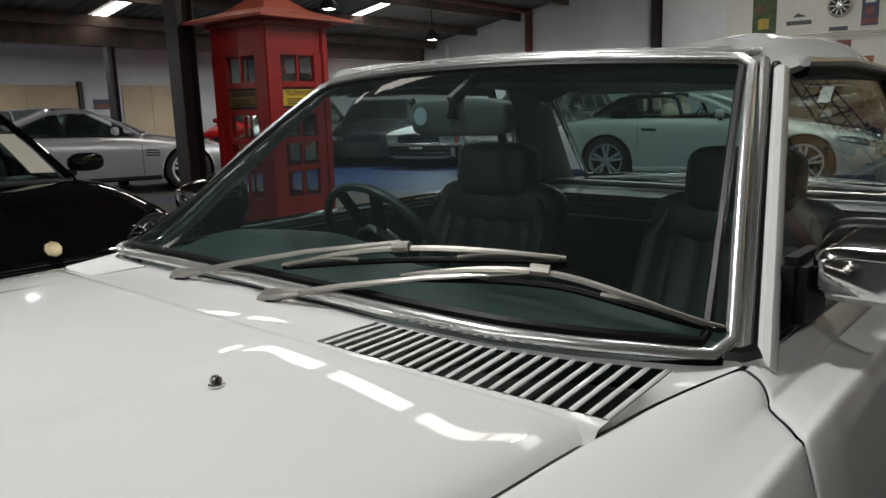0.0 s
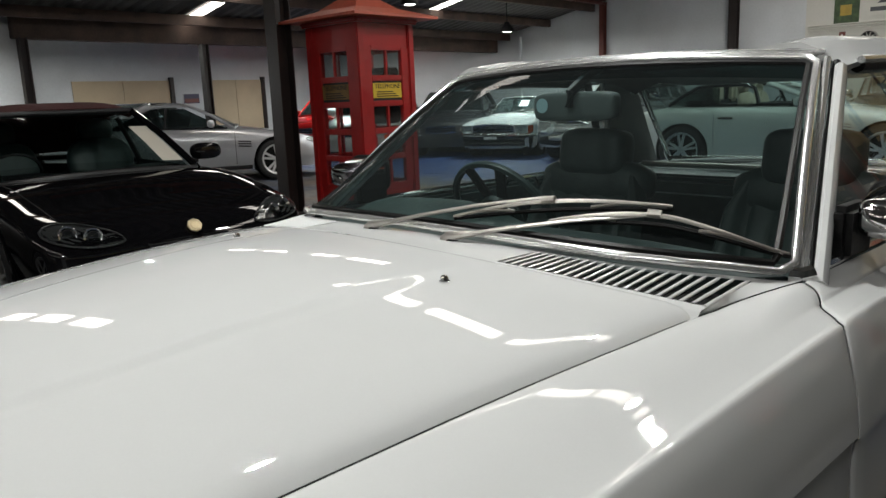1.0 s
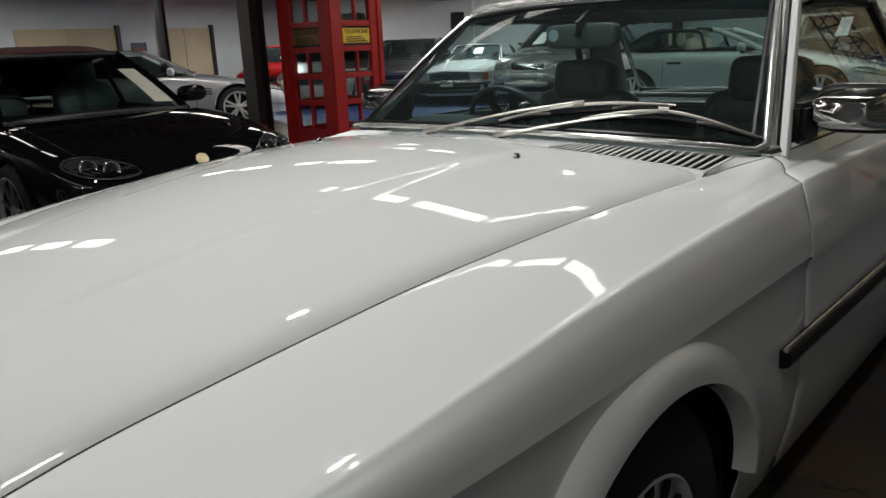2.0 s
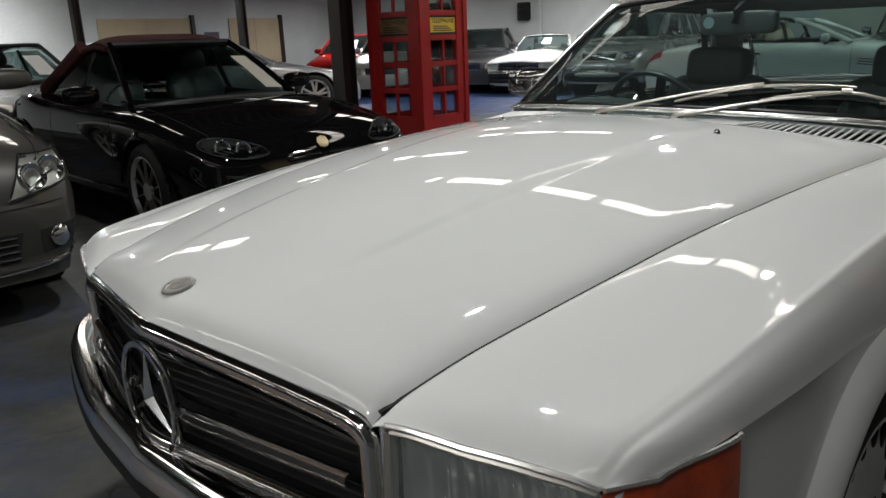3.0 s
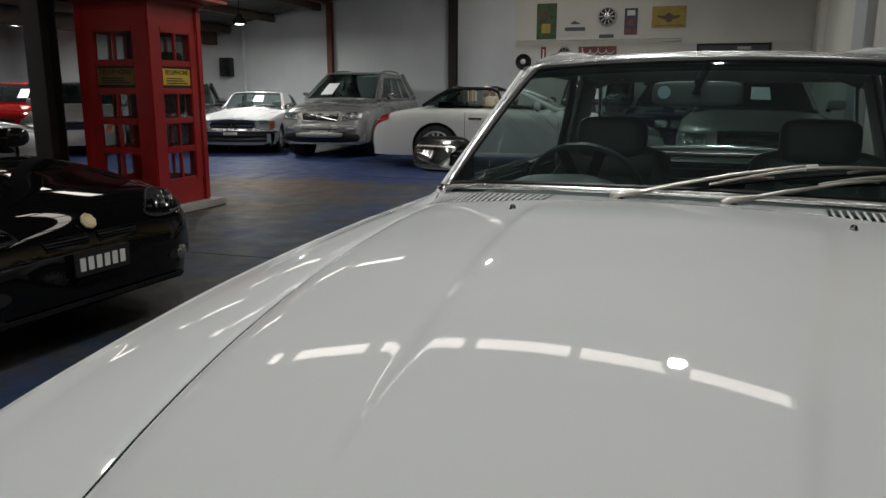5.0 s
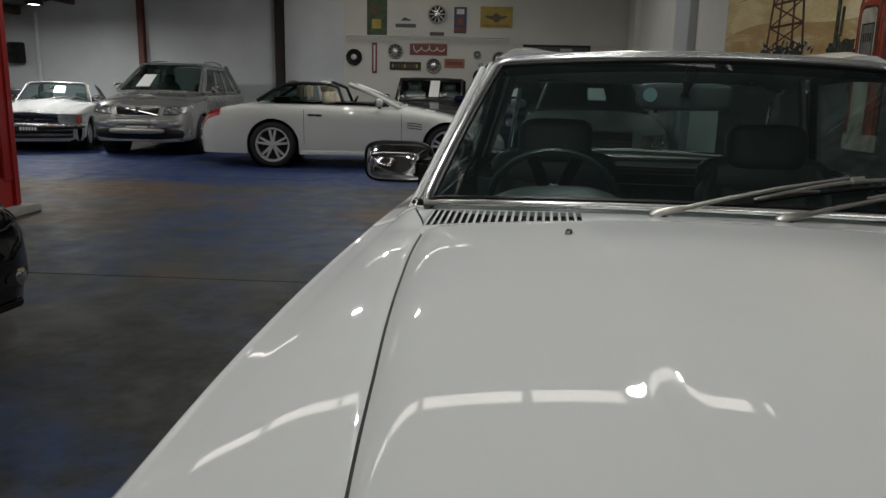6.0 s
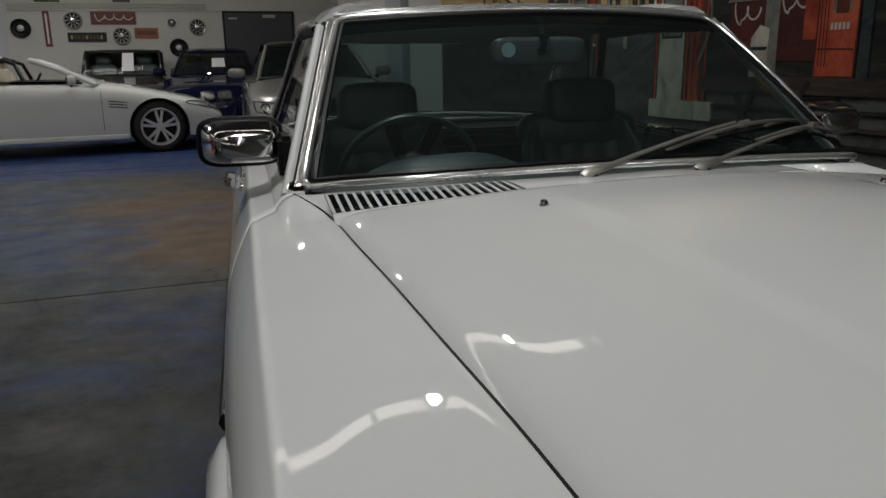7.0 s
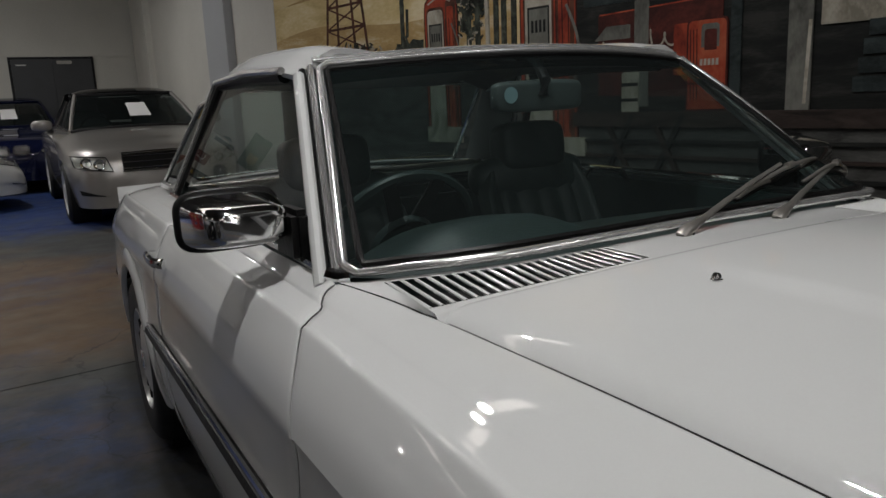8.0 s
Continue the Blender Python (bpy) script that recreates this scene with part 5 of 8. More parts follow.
class CarShape:
    """Outer shape of a parked car: nose at y = 0, facing -y."""

    def __init__(self, L, W, top, sh, axles, r, plan=None, low=0.2):
        self.L, self.W, self.top, self.sh, self.axles, self.r, self.low = L, W, top, sh, axles, r, low
        self.cuts = None
        self.plan = plan or [(0, 0.60), (0.05, 0.74), (0.15, 0.87), (0.4, 0.965), (1.0, 0.995), (2.2, 1.0), (L - 0.7, 0.985), (L - 0.25, 0.93), (L - 0.05, 0.8), (L, 0.68)]

    def low_edge(self, y):
        z = self.low
        for c in self.axles:
            a = self.r * 1.13
            if abs(y - c) < a:
                z = max(z, self.r + math.sqrt(a * a - (y - c) ** 2))
        return z

    def at(self, y, f, out=0.0):
        """f from 0 at the middle of the top to 1 at the lower edge."""
        w = table(y, self.plan) * self.W
        zt, zs = table(y, self.top), table(y, self.sh)
        kn = [(0, 0.0, zt), (0.14, 0.4 * w, zt - 0.006), (0.28, 0.74 * w, zt * 0.75 + zs * 0.25 - 0.004), (0.38, 0.91 * w, zt * 0.25 + zs * 0.75), (0.47, 0.975 * w, zs - 0.035),
              (0.58, 1.0 * w, zs - 0.15), (0.75, 0.985 * w, lerp(zs - 0.15, 0.30, 0.55)), (0.9, 0.957 * w, 0.32), (1.0, 0.92 * w, self.low)]
        x = table(f, [(k, a) for k, a, _ in kn])
        z = table(f, [(k, c) for k, _, c in kn])
        z = max(z, self.low_edge(y))
        if out:
            d = Vector((x / max(w, 0.01), 0, 0.6 if f < 0.4 else 0.1))
            nose = max(0.0, 1 - y / 0.5)
            d = (d + Vector((0, -nose, 0))).normalized() * out
            return Vector((x + d.x, y + d.y, z + d.z))
        return Vector((x, y, z))

    def body(self):
        ys = set(steps(0, 0.5, 12)) | set(steps(0.5, self.L - 0.5, 40)) | set(steps(self.L - 0.5, self.L, 10))
        for c in self.axles:
            a = self.r * 1.13
            ys |= {c - a * math.cos(math.pi * k / 16) for k in range(17)} | {c - a - 0.004, c + a + 0.004}
        ys = sorted(y for y in ys if 0 <= y <= self.L)
        fs = steps(0, 0.28, 4) + steps(0.31, 0.5, 7) + steps(0.54, 1.0, 11)
        bm = bmesh.new()
        for s in (-1, 1):
            grid(lambda y, f: Vector((s * self.at(y, f).x, y, self.at(y, f).z)), ys, fs, 0.0, bm)
        for y in (0, self.L):
            for s in (-1, 1):
                pts = [Vector((s * self.at(y, f).x, y, self.at(y, f).z)) for f in fs]
                pts.append(Vector((0, y, self.at(y, 1.0).z)))
                bm.faces.new([bm.verts.new(p) for p in pts])
        bmesh.ops.remove_doubles(bm, verts=bm.verts, dist=0.0008)
        return bm

    def front(self, s, x, z, out=0.0):
        """Point of the nose seen from the front, at x from the middle and height z."""
        if self.cuts is None:
            self.cuts = [(y, [self.at(y, k / 30.0) for k in range(31)]) for y in [0.0, 0.01, 0.02, 0.03] + steps(0.05, 1.6, 40)]
        last = None
        for y, pts in self.cuts:
            w = -1.0
            for a, b in zip(pts, pts[1:]):
                if (a.z - z) * (b.z - z) <= 0 and abs(a.z - b.z) > 1e-6:
                    w = max(w, lerp(a.x, b.x, (z - a.z) / (b.z - a.z)))
            if z < pts[-1].z:
                w = max(w, pts[-1].x)
            if w >= x:
                if last is None or last[1] < 0:
                    yy = y
                else:
                    yy = lerp(last[0], y, (x - last[1]) / max(1e-6, w - last[1]))
                return Vector((s * x, yy - out, z + out * 0.3))
            last = (y, w)
        return Vector((s * x, 1.0, z))

    def face(self, s, quad, out=0.006, shape=None, n=10, thick=0.004):
        """A piece of the nose bounded by four (x, z) corners: inner low, inner top, outer top, outer low."""
        (ax, az), (bx, bz), (cx, cz), (dx, dz) = quad

        def fn(a, b):
            if shape:
                a, b = shape(a, b)
            x, z = lerp(lerp(ax, dx, a), lerp(bx, cx, a), b), lerp(lerp(az, dz, a), lerp(bz, cz, a), b)
            return self.front(s, x, z, out)
        return grid(fn, steps(0, 1, n), steps(0, 1, n), thick)

    def patch(self, s, y0, y1, f0, f1, out=0.006, shape=None, n=12):
        """A piece of skin standing just proud of the body: lamps, vents and the like."""
        def fn(a, b):
            if shape:
                a2, b2 = shape(a, b)
            else:
                a2, b2 = a, b
            p = self.at(lerp(y0, y1, a2), lerp(f0, f1, b2), out)
            return Vector((s * p.x, p.y, p.z))
        return grid(fn, steps(0, 1, n), steps(0, 1, n), 0.004)


def oval(a, b):
    """Squeezes a square patch into an oval one."""
    u, v = 2 * a - 1, 2 * b - 1
    return 0.5 + 0.5 * u * math.sqrt(1 - v * v / 2), 0.5 + 0.5 * v * math.sqrt(1 - u * u / 2)


def parked_car(name, label, place, shape, material, cab, roof_w, roof_z_, glass_m=None, top_m=None, style="spoke", is_open=False, seats=None, wheel_w=0.2, paper=None, base_w=0.86, group="", crown=0.035, surround=None, panes=None):
    """A parked car with body, wheels, windows and cabin. cab: y of screen base, roof front, roof rear, rear window base."""
    car = root(name, place, label, "car", group)
    glass_m = glass_m or M_GLASS_DARK
    top_m = top_m or material
    car_paint[car.name] = material
    part("body", shape.body(), material, car, angle=50)
    W = shape.W
    for c in shape.axles:
        for s in (-1, 1):
            wheel(car, s, c, shape.r, shape.r, wheel_w, W * 0.985, style)
            part("wheel_well", lathe([(shape.r * 1.12, 0.0), (shape.r * 1.12, 0.28), (0, 0.28)], 20, m=pose(s * W * 0.96, c, shape.r, 0, -90 * s, 0)), M_VOID, car)
    yA, yB, yC, yD = cab
    zA, zD = table(yA, shape.top) + 0.0, table(yD, shape.top) + 0.0
    wA, wD = base_w * W, base_w * W * 0.94
    zr = roof_z_

    wsf = lambda a, f: Vector((a * lerp(wA, roof_w, f), lerp(yA, yB, f) + 0.10 * (a * a - 1) * (1 - f * 0.6), lerp(zA, zr, f) - 0.03 * a * a * (1 - f) + 0.02 * math.sin(math.pi * f)))
    part("windscreen", grid(wsf, steps(-0.97, 0.97, 12), steps(0.02, 0.98, 6)), M_GLASS_CLEAR if is_open else glass_m, car).visible_shadow = False
    part("screen_surround", sweep([wsf(a, 0.0) for a in steps(-0.97, 0.97, 10)] + [wsf(1.0, f) for f in steps(0.03, 0.97, 6)] + [wsf(a, 1.0) for a in steps(0.97, -0.97, 10)] + [wsf(-1.0, f) for f in steps(0.97, 0.03, 6)], 0.022, 8, closed=True), surround or (material if is_open or top_m is material else M_TRIM), car)
    part("dashboard", box(-wA * 0.9, wA * 0.9, yA + 0.12, yA + 0.5, zA - 0.10, zA + 0.0, 0.04), M_TRIM, car)
    sw2 = lathe([(0.175, -0.01), (0.188, 0.0), (0.175, 0.01), (0.166, 0.0), (0.175, -0.01)], 24, m=pose(-0.36, yA + 0.72, zA - 0.03, -62))
    part("steering_wheel", sw2, M_TRIM, car)
    if is_open:
        for s in (-1, 1):
            part("pillar", sweep([wsf(s * 1.0, f) for f in steps(0, 1, 8)], 0.048, 10, flat=0.75), material, car)
        part("screen_header", sweep([wsf(a, 1.0) for a in steps(-1, 1, 12)], 0.03, 10, flat=0.7), material, car)
    if paper:
        px, pf, pw, ph = paper
        pp = grid(lambda a, f: wsf(px + (a - 0.5) * pw, pf + (f - 0.5) * ph) + Vector((0, -0.008, 0.008)), [0, 0.5, 1], [0, 0.5, 1])
        part("price_sheet", pp, M_SHEET if name == "black_roadster" else M_PAPER, car, "white paper price sheet")
    sm = seats or M_LEATHER
    for s in (-1, 1):
        seat_simple(car, s * W * 0.43, lerp(yA, yD, 0.50), sm, zA - 0.82)
    if is_open:
        # flat near-black sheet over the body, in place of a shaded cockpit
        tub = bmesh.new()
        zt = lambda y: table(y, shape.top)
        grid(lambda a, y: Vector((a * wA * 0.9, y, zt(y) + 0.012)), steps(-1, 1, 6), steps(yA + 0.2, yD - 0.05, 10), 0.0, tub)
        part("cockpit", tub, M_VOID, car, "near-black sheet standing in for the shade of an open cockpit")
        for s in (-1, 1):
            part("headrest_rear", box(s * W * 0.43 - 0.13, s * W * 0.43 + 0.13, yD - 0.42, yD - 0.32, zA + 0.05, zA + 0.30, 0.04), sm, car)
        part("roof_cover", box(-wA * 0.88, wA * 0.88, yD - 0.28, yD + 0.05, zD - 0.05, zD + 0.07, 0.05), M_TRIM, car)
        return car
    def roof_fn(a, y):
        f = (y - yB) / (yC - yB)
        return Vector((a * (roof_w + 0.012), y, zr + crown * math.sin(math.pi * min(1, max(0, 0.15 + 0.8 * f))) - 0.05 * abs(a) ** 5))
    part("roof", grid(roof_fn, steps(-1, 1, 16), steps(yB - 0.02, yC + 0.02, 12), 0.02), top_m, car)
    rwf = lambda a, f: Vector((a * lerp(wD, roof_w, f), lerp(yD, yC, f) - 0.07 * (a * a - 1) * (1 - f), lerp(zD, zr - 0.01, f)))
    part("rear_window", grid(rwf, steps(-0.97, 0.97, 8), steps(0.05, 0.97, 5)), glass_m if top_m is material else top_m, car)
    for s in (-1, 1):
        lo0, hi0, hi1, lo1 = Vector((s * wA, yA + 0.1, zA - 0.03)), Vector((s * roof_w, yB + 0.05, zr - 0.05)), Vector((s * roof_w, yC - 0.02, zr - 0.05)), Vector((s * wD, yD - 0.08, zD - 0.02))
        def flank(a, f, out=0.0):
            return lo0.lerp(lo1, a).lerp(hi0.lerp(hi1, a), f) + Vector((s * (0.015 * math.sin(math.pi * f) + out), 0, 0))
        if panes:
            # painted cabin side with a window let into it for each pane
            bm = bmesh.new()
            cuts = [0.0] + [q for pane in panes for q in pane] + [1.0]
            for k in range(0, len(cuts), 2):
                grid(lambda a, f: flank(a, f, 0.006), steps(cuts[k], cuts[k + 1], 4), steps(-0.04, 1.08, 6), 0.016, bm)
            for a0, a1 in panes:
                for f0, f1 in ((-0.04, 0.08), (0.92, 1.08)):
                    grid(lambda a, f: flank(a, f, 0.006), steps(a0, a1, 4), steps(f0, f1, 2), 0.016, bm)
                part("side_window", grid(lambda a, f: flank(a, f, -0.004), steps(a0, a1, 4), steps(0.08, 0.92, 4)), glass_m, car)
                part("window_frame", sweep([flank(a0, 0.08, 0.004), flank(a1, 0.08, 0.004), flank(a1, 0.92, 0.004), flank(a0, 0.92, 0.004)], 0.010, 6, closed=True), M_TRIM, car)
            part("cabin_side", bm, top_m, car)
        else:
            part("side_window", grid(flank, steps(0.02, 0.98, 8), steps(0.0, 0.97, 5)), glass_m, car)
        part("pillar", sweep([wsf(s * 1.0, f) for f in steps(0, 1, 6)], 0.024, 8), material, car)
        part("pillar", sweep([rwf(s * 1.0, f) for f in steps(0, 1, 6)], 0.05, 8, flat=1.2), top_m, car)
        if not panes:
            part("pillar", sweep([lo0.lerp(lo1, 0.52), hi0.lerp(hi1, 0.52)], 0.02, 8), M_TRIM, car)
        part("roof_rail", sweep([hi0 + Vector((0, 0, 0.02)), hi0.lerp(hi1, 0.5) + Vector((0, 0, 0.045)), hi1 + Vector((0, 0, 0.02))], 0.02, 8), top_m, car)
        part("belt_trim", sweep([lo0, lo0.lerp(lo1, 0.5), lo1], 0.012, 6), M_TRIM, car)
    return car


def door_mirror(car, s, x, y, z, material, w=0.11):
    mr = new("door_mirror")
    mr.parent = car
    mr.matrix_basis = pose(s * x, y, z)
    part("mirror_shell", blob(w, 0.055, 0.062, 2.8, 10), material, mr)
    part("mirror_foot", box(-0.03, 0.03, -0.02, 0.03, -0.09, -0.04, 0.01, m=Matrix.Translation((-s * w * 0.8, 0, 0))), M_TRIM, mr)
    part("mirror_glass", box(-w * 0.72, w * 0.72, 0.046, 0.060, -0.042, 0.042, 0.004), M_CHROME, mr)


def number_plate(car, y, z, w=0.37, tilt=0, front=True, ground=None, ink=None):
    t = new("number_plate")
    t.parent = car
    t.matrix_basis = pose(0, y, z, tilt)
    part("plate", box(-w / 2, w / 2, -0.004, 0.006, -0.055, 0.055, 0.003), ground or M_INKWHITE, t)
    for k in range(6):
        part("plain_bar", box(-w * 0.42 + k * w * 0.145, -w * 0.42 + k * w * 0.145 + w * 0.09, -0.008, -0.004, -0.03, 0.03), ink or M_INK, t, smooth=False)


def grille_bars(car, x, y, z0, z1, n, material=None, frame=True, curve=0.0):
    g = new("radiator_grille")
    g.parent = car
    part("grille_back", box(-x, x, y + 0.004, y + 0.03, z0, z1, 0.004), M_VOID, g)
    for k in range(n):
        z = lerp(z0, z1, (k + 0.5) / n)
        part("grille_bar", sweep([(a * x, y + curve * a * a - 0.004, z) for a in steps(-1, 1, 6)], 0.008, 6, flat=0.7), material or M_CHROME, g)
    if frame:
        part("grille_frame", sweep([(-x, y + curve, z0), (-x, y + curve, z1), (0, y, z1 + 0.005), (x, y + curve, z1), (x, y + curve, z0), (0, y, z0)], 0.012, 6, closed=True), M_CHROME, g)
    return g


def heading(x, y, hx, hy):
    return pose(x, y, 0, 0, 0, math.degrees(math.atan2(hx, -hy)))


def front_lamp(car, shape, s, quad, spots, r=0.05, bowl=None, label="clear glass headlamp with round reflectors", rounded=True):
    """A headlamp let into the nose: dark bowl, bright reflectors, clear cover and rim."""
    hl = new("headlamp")
    hl.parent = car
    tagged(hl, label)
    sp = oval if rounded else None
    part("lamp_bowl", shape.face(s, quad, 0.003, sp), bowl or M_SATIN, hl)
    (ax, az), (bx, bz), (cx, cz), (dx, dz) = quad
    for a, b in spots:
        x, z = lerp(lerp(ax, dx, a), lerp(bx, cx, a), b), lerp(lerp(az, dz, a), lerp(bz, cz, a), b)
        q = shape.front(s, x, z, 0.012)
        m = Matrix.Translation(q) @ pose(0, 0, 0, 80, 0, s * 15)
        part("reflector", lathe([(r * 0.62, -0.006), (r * 0.80, 0.002), (r * 0.95, 0.007), (r, 0.008), (r * 1.05, 0.0)], 20, m=m), M_CHROME, hl)
        part("reflector_bowl", lathe([(0.0, -0.010), (r * 0.3, -0.009), (r * 0.62, -0.004)], 16, m=m), M_SATIN if bowl is None or bowl is M_SATIN else M_TRIM, hl)
        part("bulb", lathe([(0.0, 0.012), (r * 0.3, 0.008), (r * 0.42, -0.004)], 12, m=m), M_GLASS_CLEAR, hl)
    part("lamp_cover", shape.face(s, quad, 0.022, sp, 12, 0.0), M_GLASS_CLEAR, hl)
    ring = [(0, k / 8) for k in range(8)] + [(k / 8, 1) for k in range(8)] + [(1, 1 - k / 8) for k in range(8)] + [(1 - k / 8, 0) for k in range(8)]
    pts = []
    for q in ring:
        a, b = oval(*q) if rounded else q
        pts.append(shape.front(s, lerp(lerp(ax, dx, a), lerp(bx, cx, a), b), lerp(lerp(az, dz, a), lerp(bz, cz, a), b), 0.013))
    part("lamp_rim", sweep(pts, 0.005, 6, closed=True), M_TRIM, hl)
    return hl


def body_lines(car, shape, doors, f_lo=0.93, sill=True, arch_m=None):
    """Door gaps, sills and wheel arch lips on both flanks."""
    sill_m = M_BLACK if car_paint[car.name] is M_BLACK else M_TRIM
    for s in (-1, 1):
        for y in doors:
            part("door_gap", shape.patch(s, y, y + 0.008, 0.43, f_lo, 0.0012, n=8), M_VOID, car)
        if sill:
            a0, a1 = shape.axles[0] + shape.r * 1.2, shape.axles[1] - shape.r * 1.2
            part("sill", sweep([(s * (shape.at(y, 0.97).x + 0.004), y, shape.low + 0.035) for y in steps(a0, a1, 8)], 0.022, 8, flat=1.6), sill_m, car)
        for c in shape.axles:
            a = shape.r * 1.13
            lip = []
            for k in steps(math.pi * 0.97, math.pi * 0.03, 20):
                y = c + a * math.cos(k)
                z = shape.r + a * math.sin(k)
                w = table(min(max(y, 0), shape.L), shape.plan) * shape.W
                lip.append((s * (w + 0.0), y, z))
            part("arch_lip", sweep(lip, 0.011, 6), arch_m or car_paint[car.name], car)


car_paint = {}

# black roadster with a red canvas hood
sh = CarShape(3.94, 0.815, [(0, 0.45), (0.04, 0.55), (0.15, 0.63), (0.5, 0.715), (1.15, 0.81), (2.9, 0.83), (3.2, 0.86), (3.8, 0.82), (3.94, 0.7)],
              [(0, 0.42), (0.1, 0.55), (0.5, 0.68), (1.15, 0.76), (2.5, 0.78), (3.2, 0.83), (3.94, 0.66)], (0.84, 3.215), 0.30, plan=[(0, 0.66), (0.04, 0.80), (0.12, 0.90), (0.35, 0.965), (1.0, 0.99), (2.2, 1.0), (3.3, 0.985), (3.7, 0.93), (3.9, 0.8), (3.94, 0.68)])
black_car = parked_car("black_roadster", "glossy black two-seat roadster with a dark red canvas hood", heading(-2.64, 0.50, 1, 0), sh, M_BLACK, (1.28, 1.95, 2.5, 3.15), 0.47, 1.20, M_GLASS_SMOKE, M_HOOD_RED, "ten", base_w=0.78, crown=0.075, paper=(0.76, 0.38, 0.26, 0.56))
for s in (-1, 1):
    front_lamp(black_car, sh, s, [(0.35, 0.515), (0.40, 0.612), (0.70, 0.668), (0.74, 0.560)], ((0.40, 0.5), (0.70, 0.52)), 0.044, M_VOID)
    door_mirror(black_car, s, 0.85, 1.58, 0.88, M_BLACK, 0.12)
    part("air_intake", sh.face(s, [(0.46, 0.29), (0.46, 0.36), (0.64, 0.37), (0.66, 0.30)], 0.003, oval), M_VOID, black_car)
    part("fog_lamp", lathe([(0.0, 0.012), (0.03, 0.008), (0.04, 0.0)], 16, m=Matrix.Translation(sh.front(s, 0.55, 0.33, 0.005)) @ pose(0, 0, 0, 90)), M_CHROME, black_car)
    part("side_vent", sh.patch(s, 1.18, 1.24, 0.55, 0.60, 0.004), M_CHROME, black_car)
    for x0, x1, z0, z1 in ((0.03, 0.27, 0.47, 0.525),):
        gq = [(x0, z0), (x0, z1), (x1, z1 - 0.005), (x1 - 0.02, z0 + 0.01)]
        part("nose_intake", sh.face(s, gq, 0.002, n=6), M_VOID, black_car, "narrow slatted nose intake")
        for k in range(4):
            z = lerp(z0 + 0.008, z1 - 0.008, k / 3.0)
            part("intake_bar", sweep([sh.front(s, x, z, 0.006) for x in steps(x0, x1 - 0.01, 5)], 0.004, 6), M_BLACK, black_car)
    part("bonnet_gap", sweep([sh.at(y, 0.30, 0.0005) if s > 0 else Vector((-sh.at(y, 0.30, 0.0005).x, y, sh.at(y, 0.30).z)) for y in steps(0.30, 1.2, 20)], 0.003, 5), M_VOID, black_car)
body_lines(black_car, sh, (1.30, 2.45))
part("nose_badge", lathe([(0.0, 0.006), (0.024, 0.006), (0.026, 0.003), (0.034, 0.005), (0.040, 0.003), (0.042, -0.004)], 8, m=Matrix.Translation((0, 0.040, 0.578)) @ pose(0, 0, 0, 58)), mat("gold_chrome", (0.50, 0.41, 0.26), 0.5, 0.7), black_car, "octagonal gilt nose badge", smooth=False)
number_plate(black_car, -0.03, 0.40, 0.32, ground=M_INK, ink=M_INKWHITE)
part("front_lip", box(-0.55, 0.55, -0.01, 0.12, 0.2, 0.24, 0.01), M_TRIM, black_car)

# pewter grey saloon beside it
sh = CarShape(4.58, 0.885, [(0, 0.56), (0.05, 0.70), (0.2, 0.80), (0.6, 0.87), (1.25, 0.97), (3.6, 1.0), (4.0, 1.0), (4.45, 0.96), (4.58, 0.8)],
              [(0, 0.5), (0.15, 0.66), (0.5, 0.76), (1.25, 0.86), (3.6, 0.93), (4.58, 0.8)], (0.84, 3.6), 0.32,
              plan=[(0, 0.74), (0.03, 0.82), (0.1, 0.89), (0.3, 0.955), (1.0, 0.995), (2.2, 1.0), (3.9, 0.985), (4.4, 0.92), (4.58, 0.72)])
grey_car = parked_car("grey_saloon", "pewter grey saloon with a chrome-barred grille", heading(-2.37, -1.82, 1, 0.02), sh, M_GREYCAR, (1.28, 2.05, 3.1, 3.95), 0.62, 1.43, paper=(0.35, 0.3, 0.3, 0.3))
gq = [(0.0, 0.53), (0.0, 0.72), (0.47, 0.70), (0.42, 0.54)]
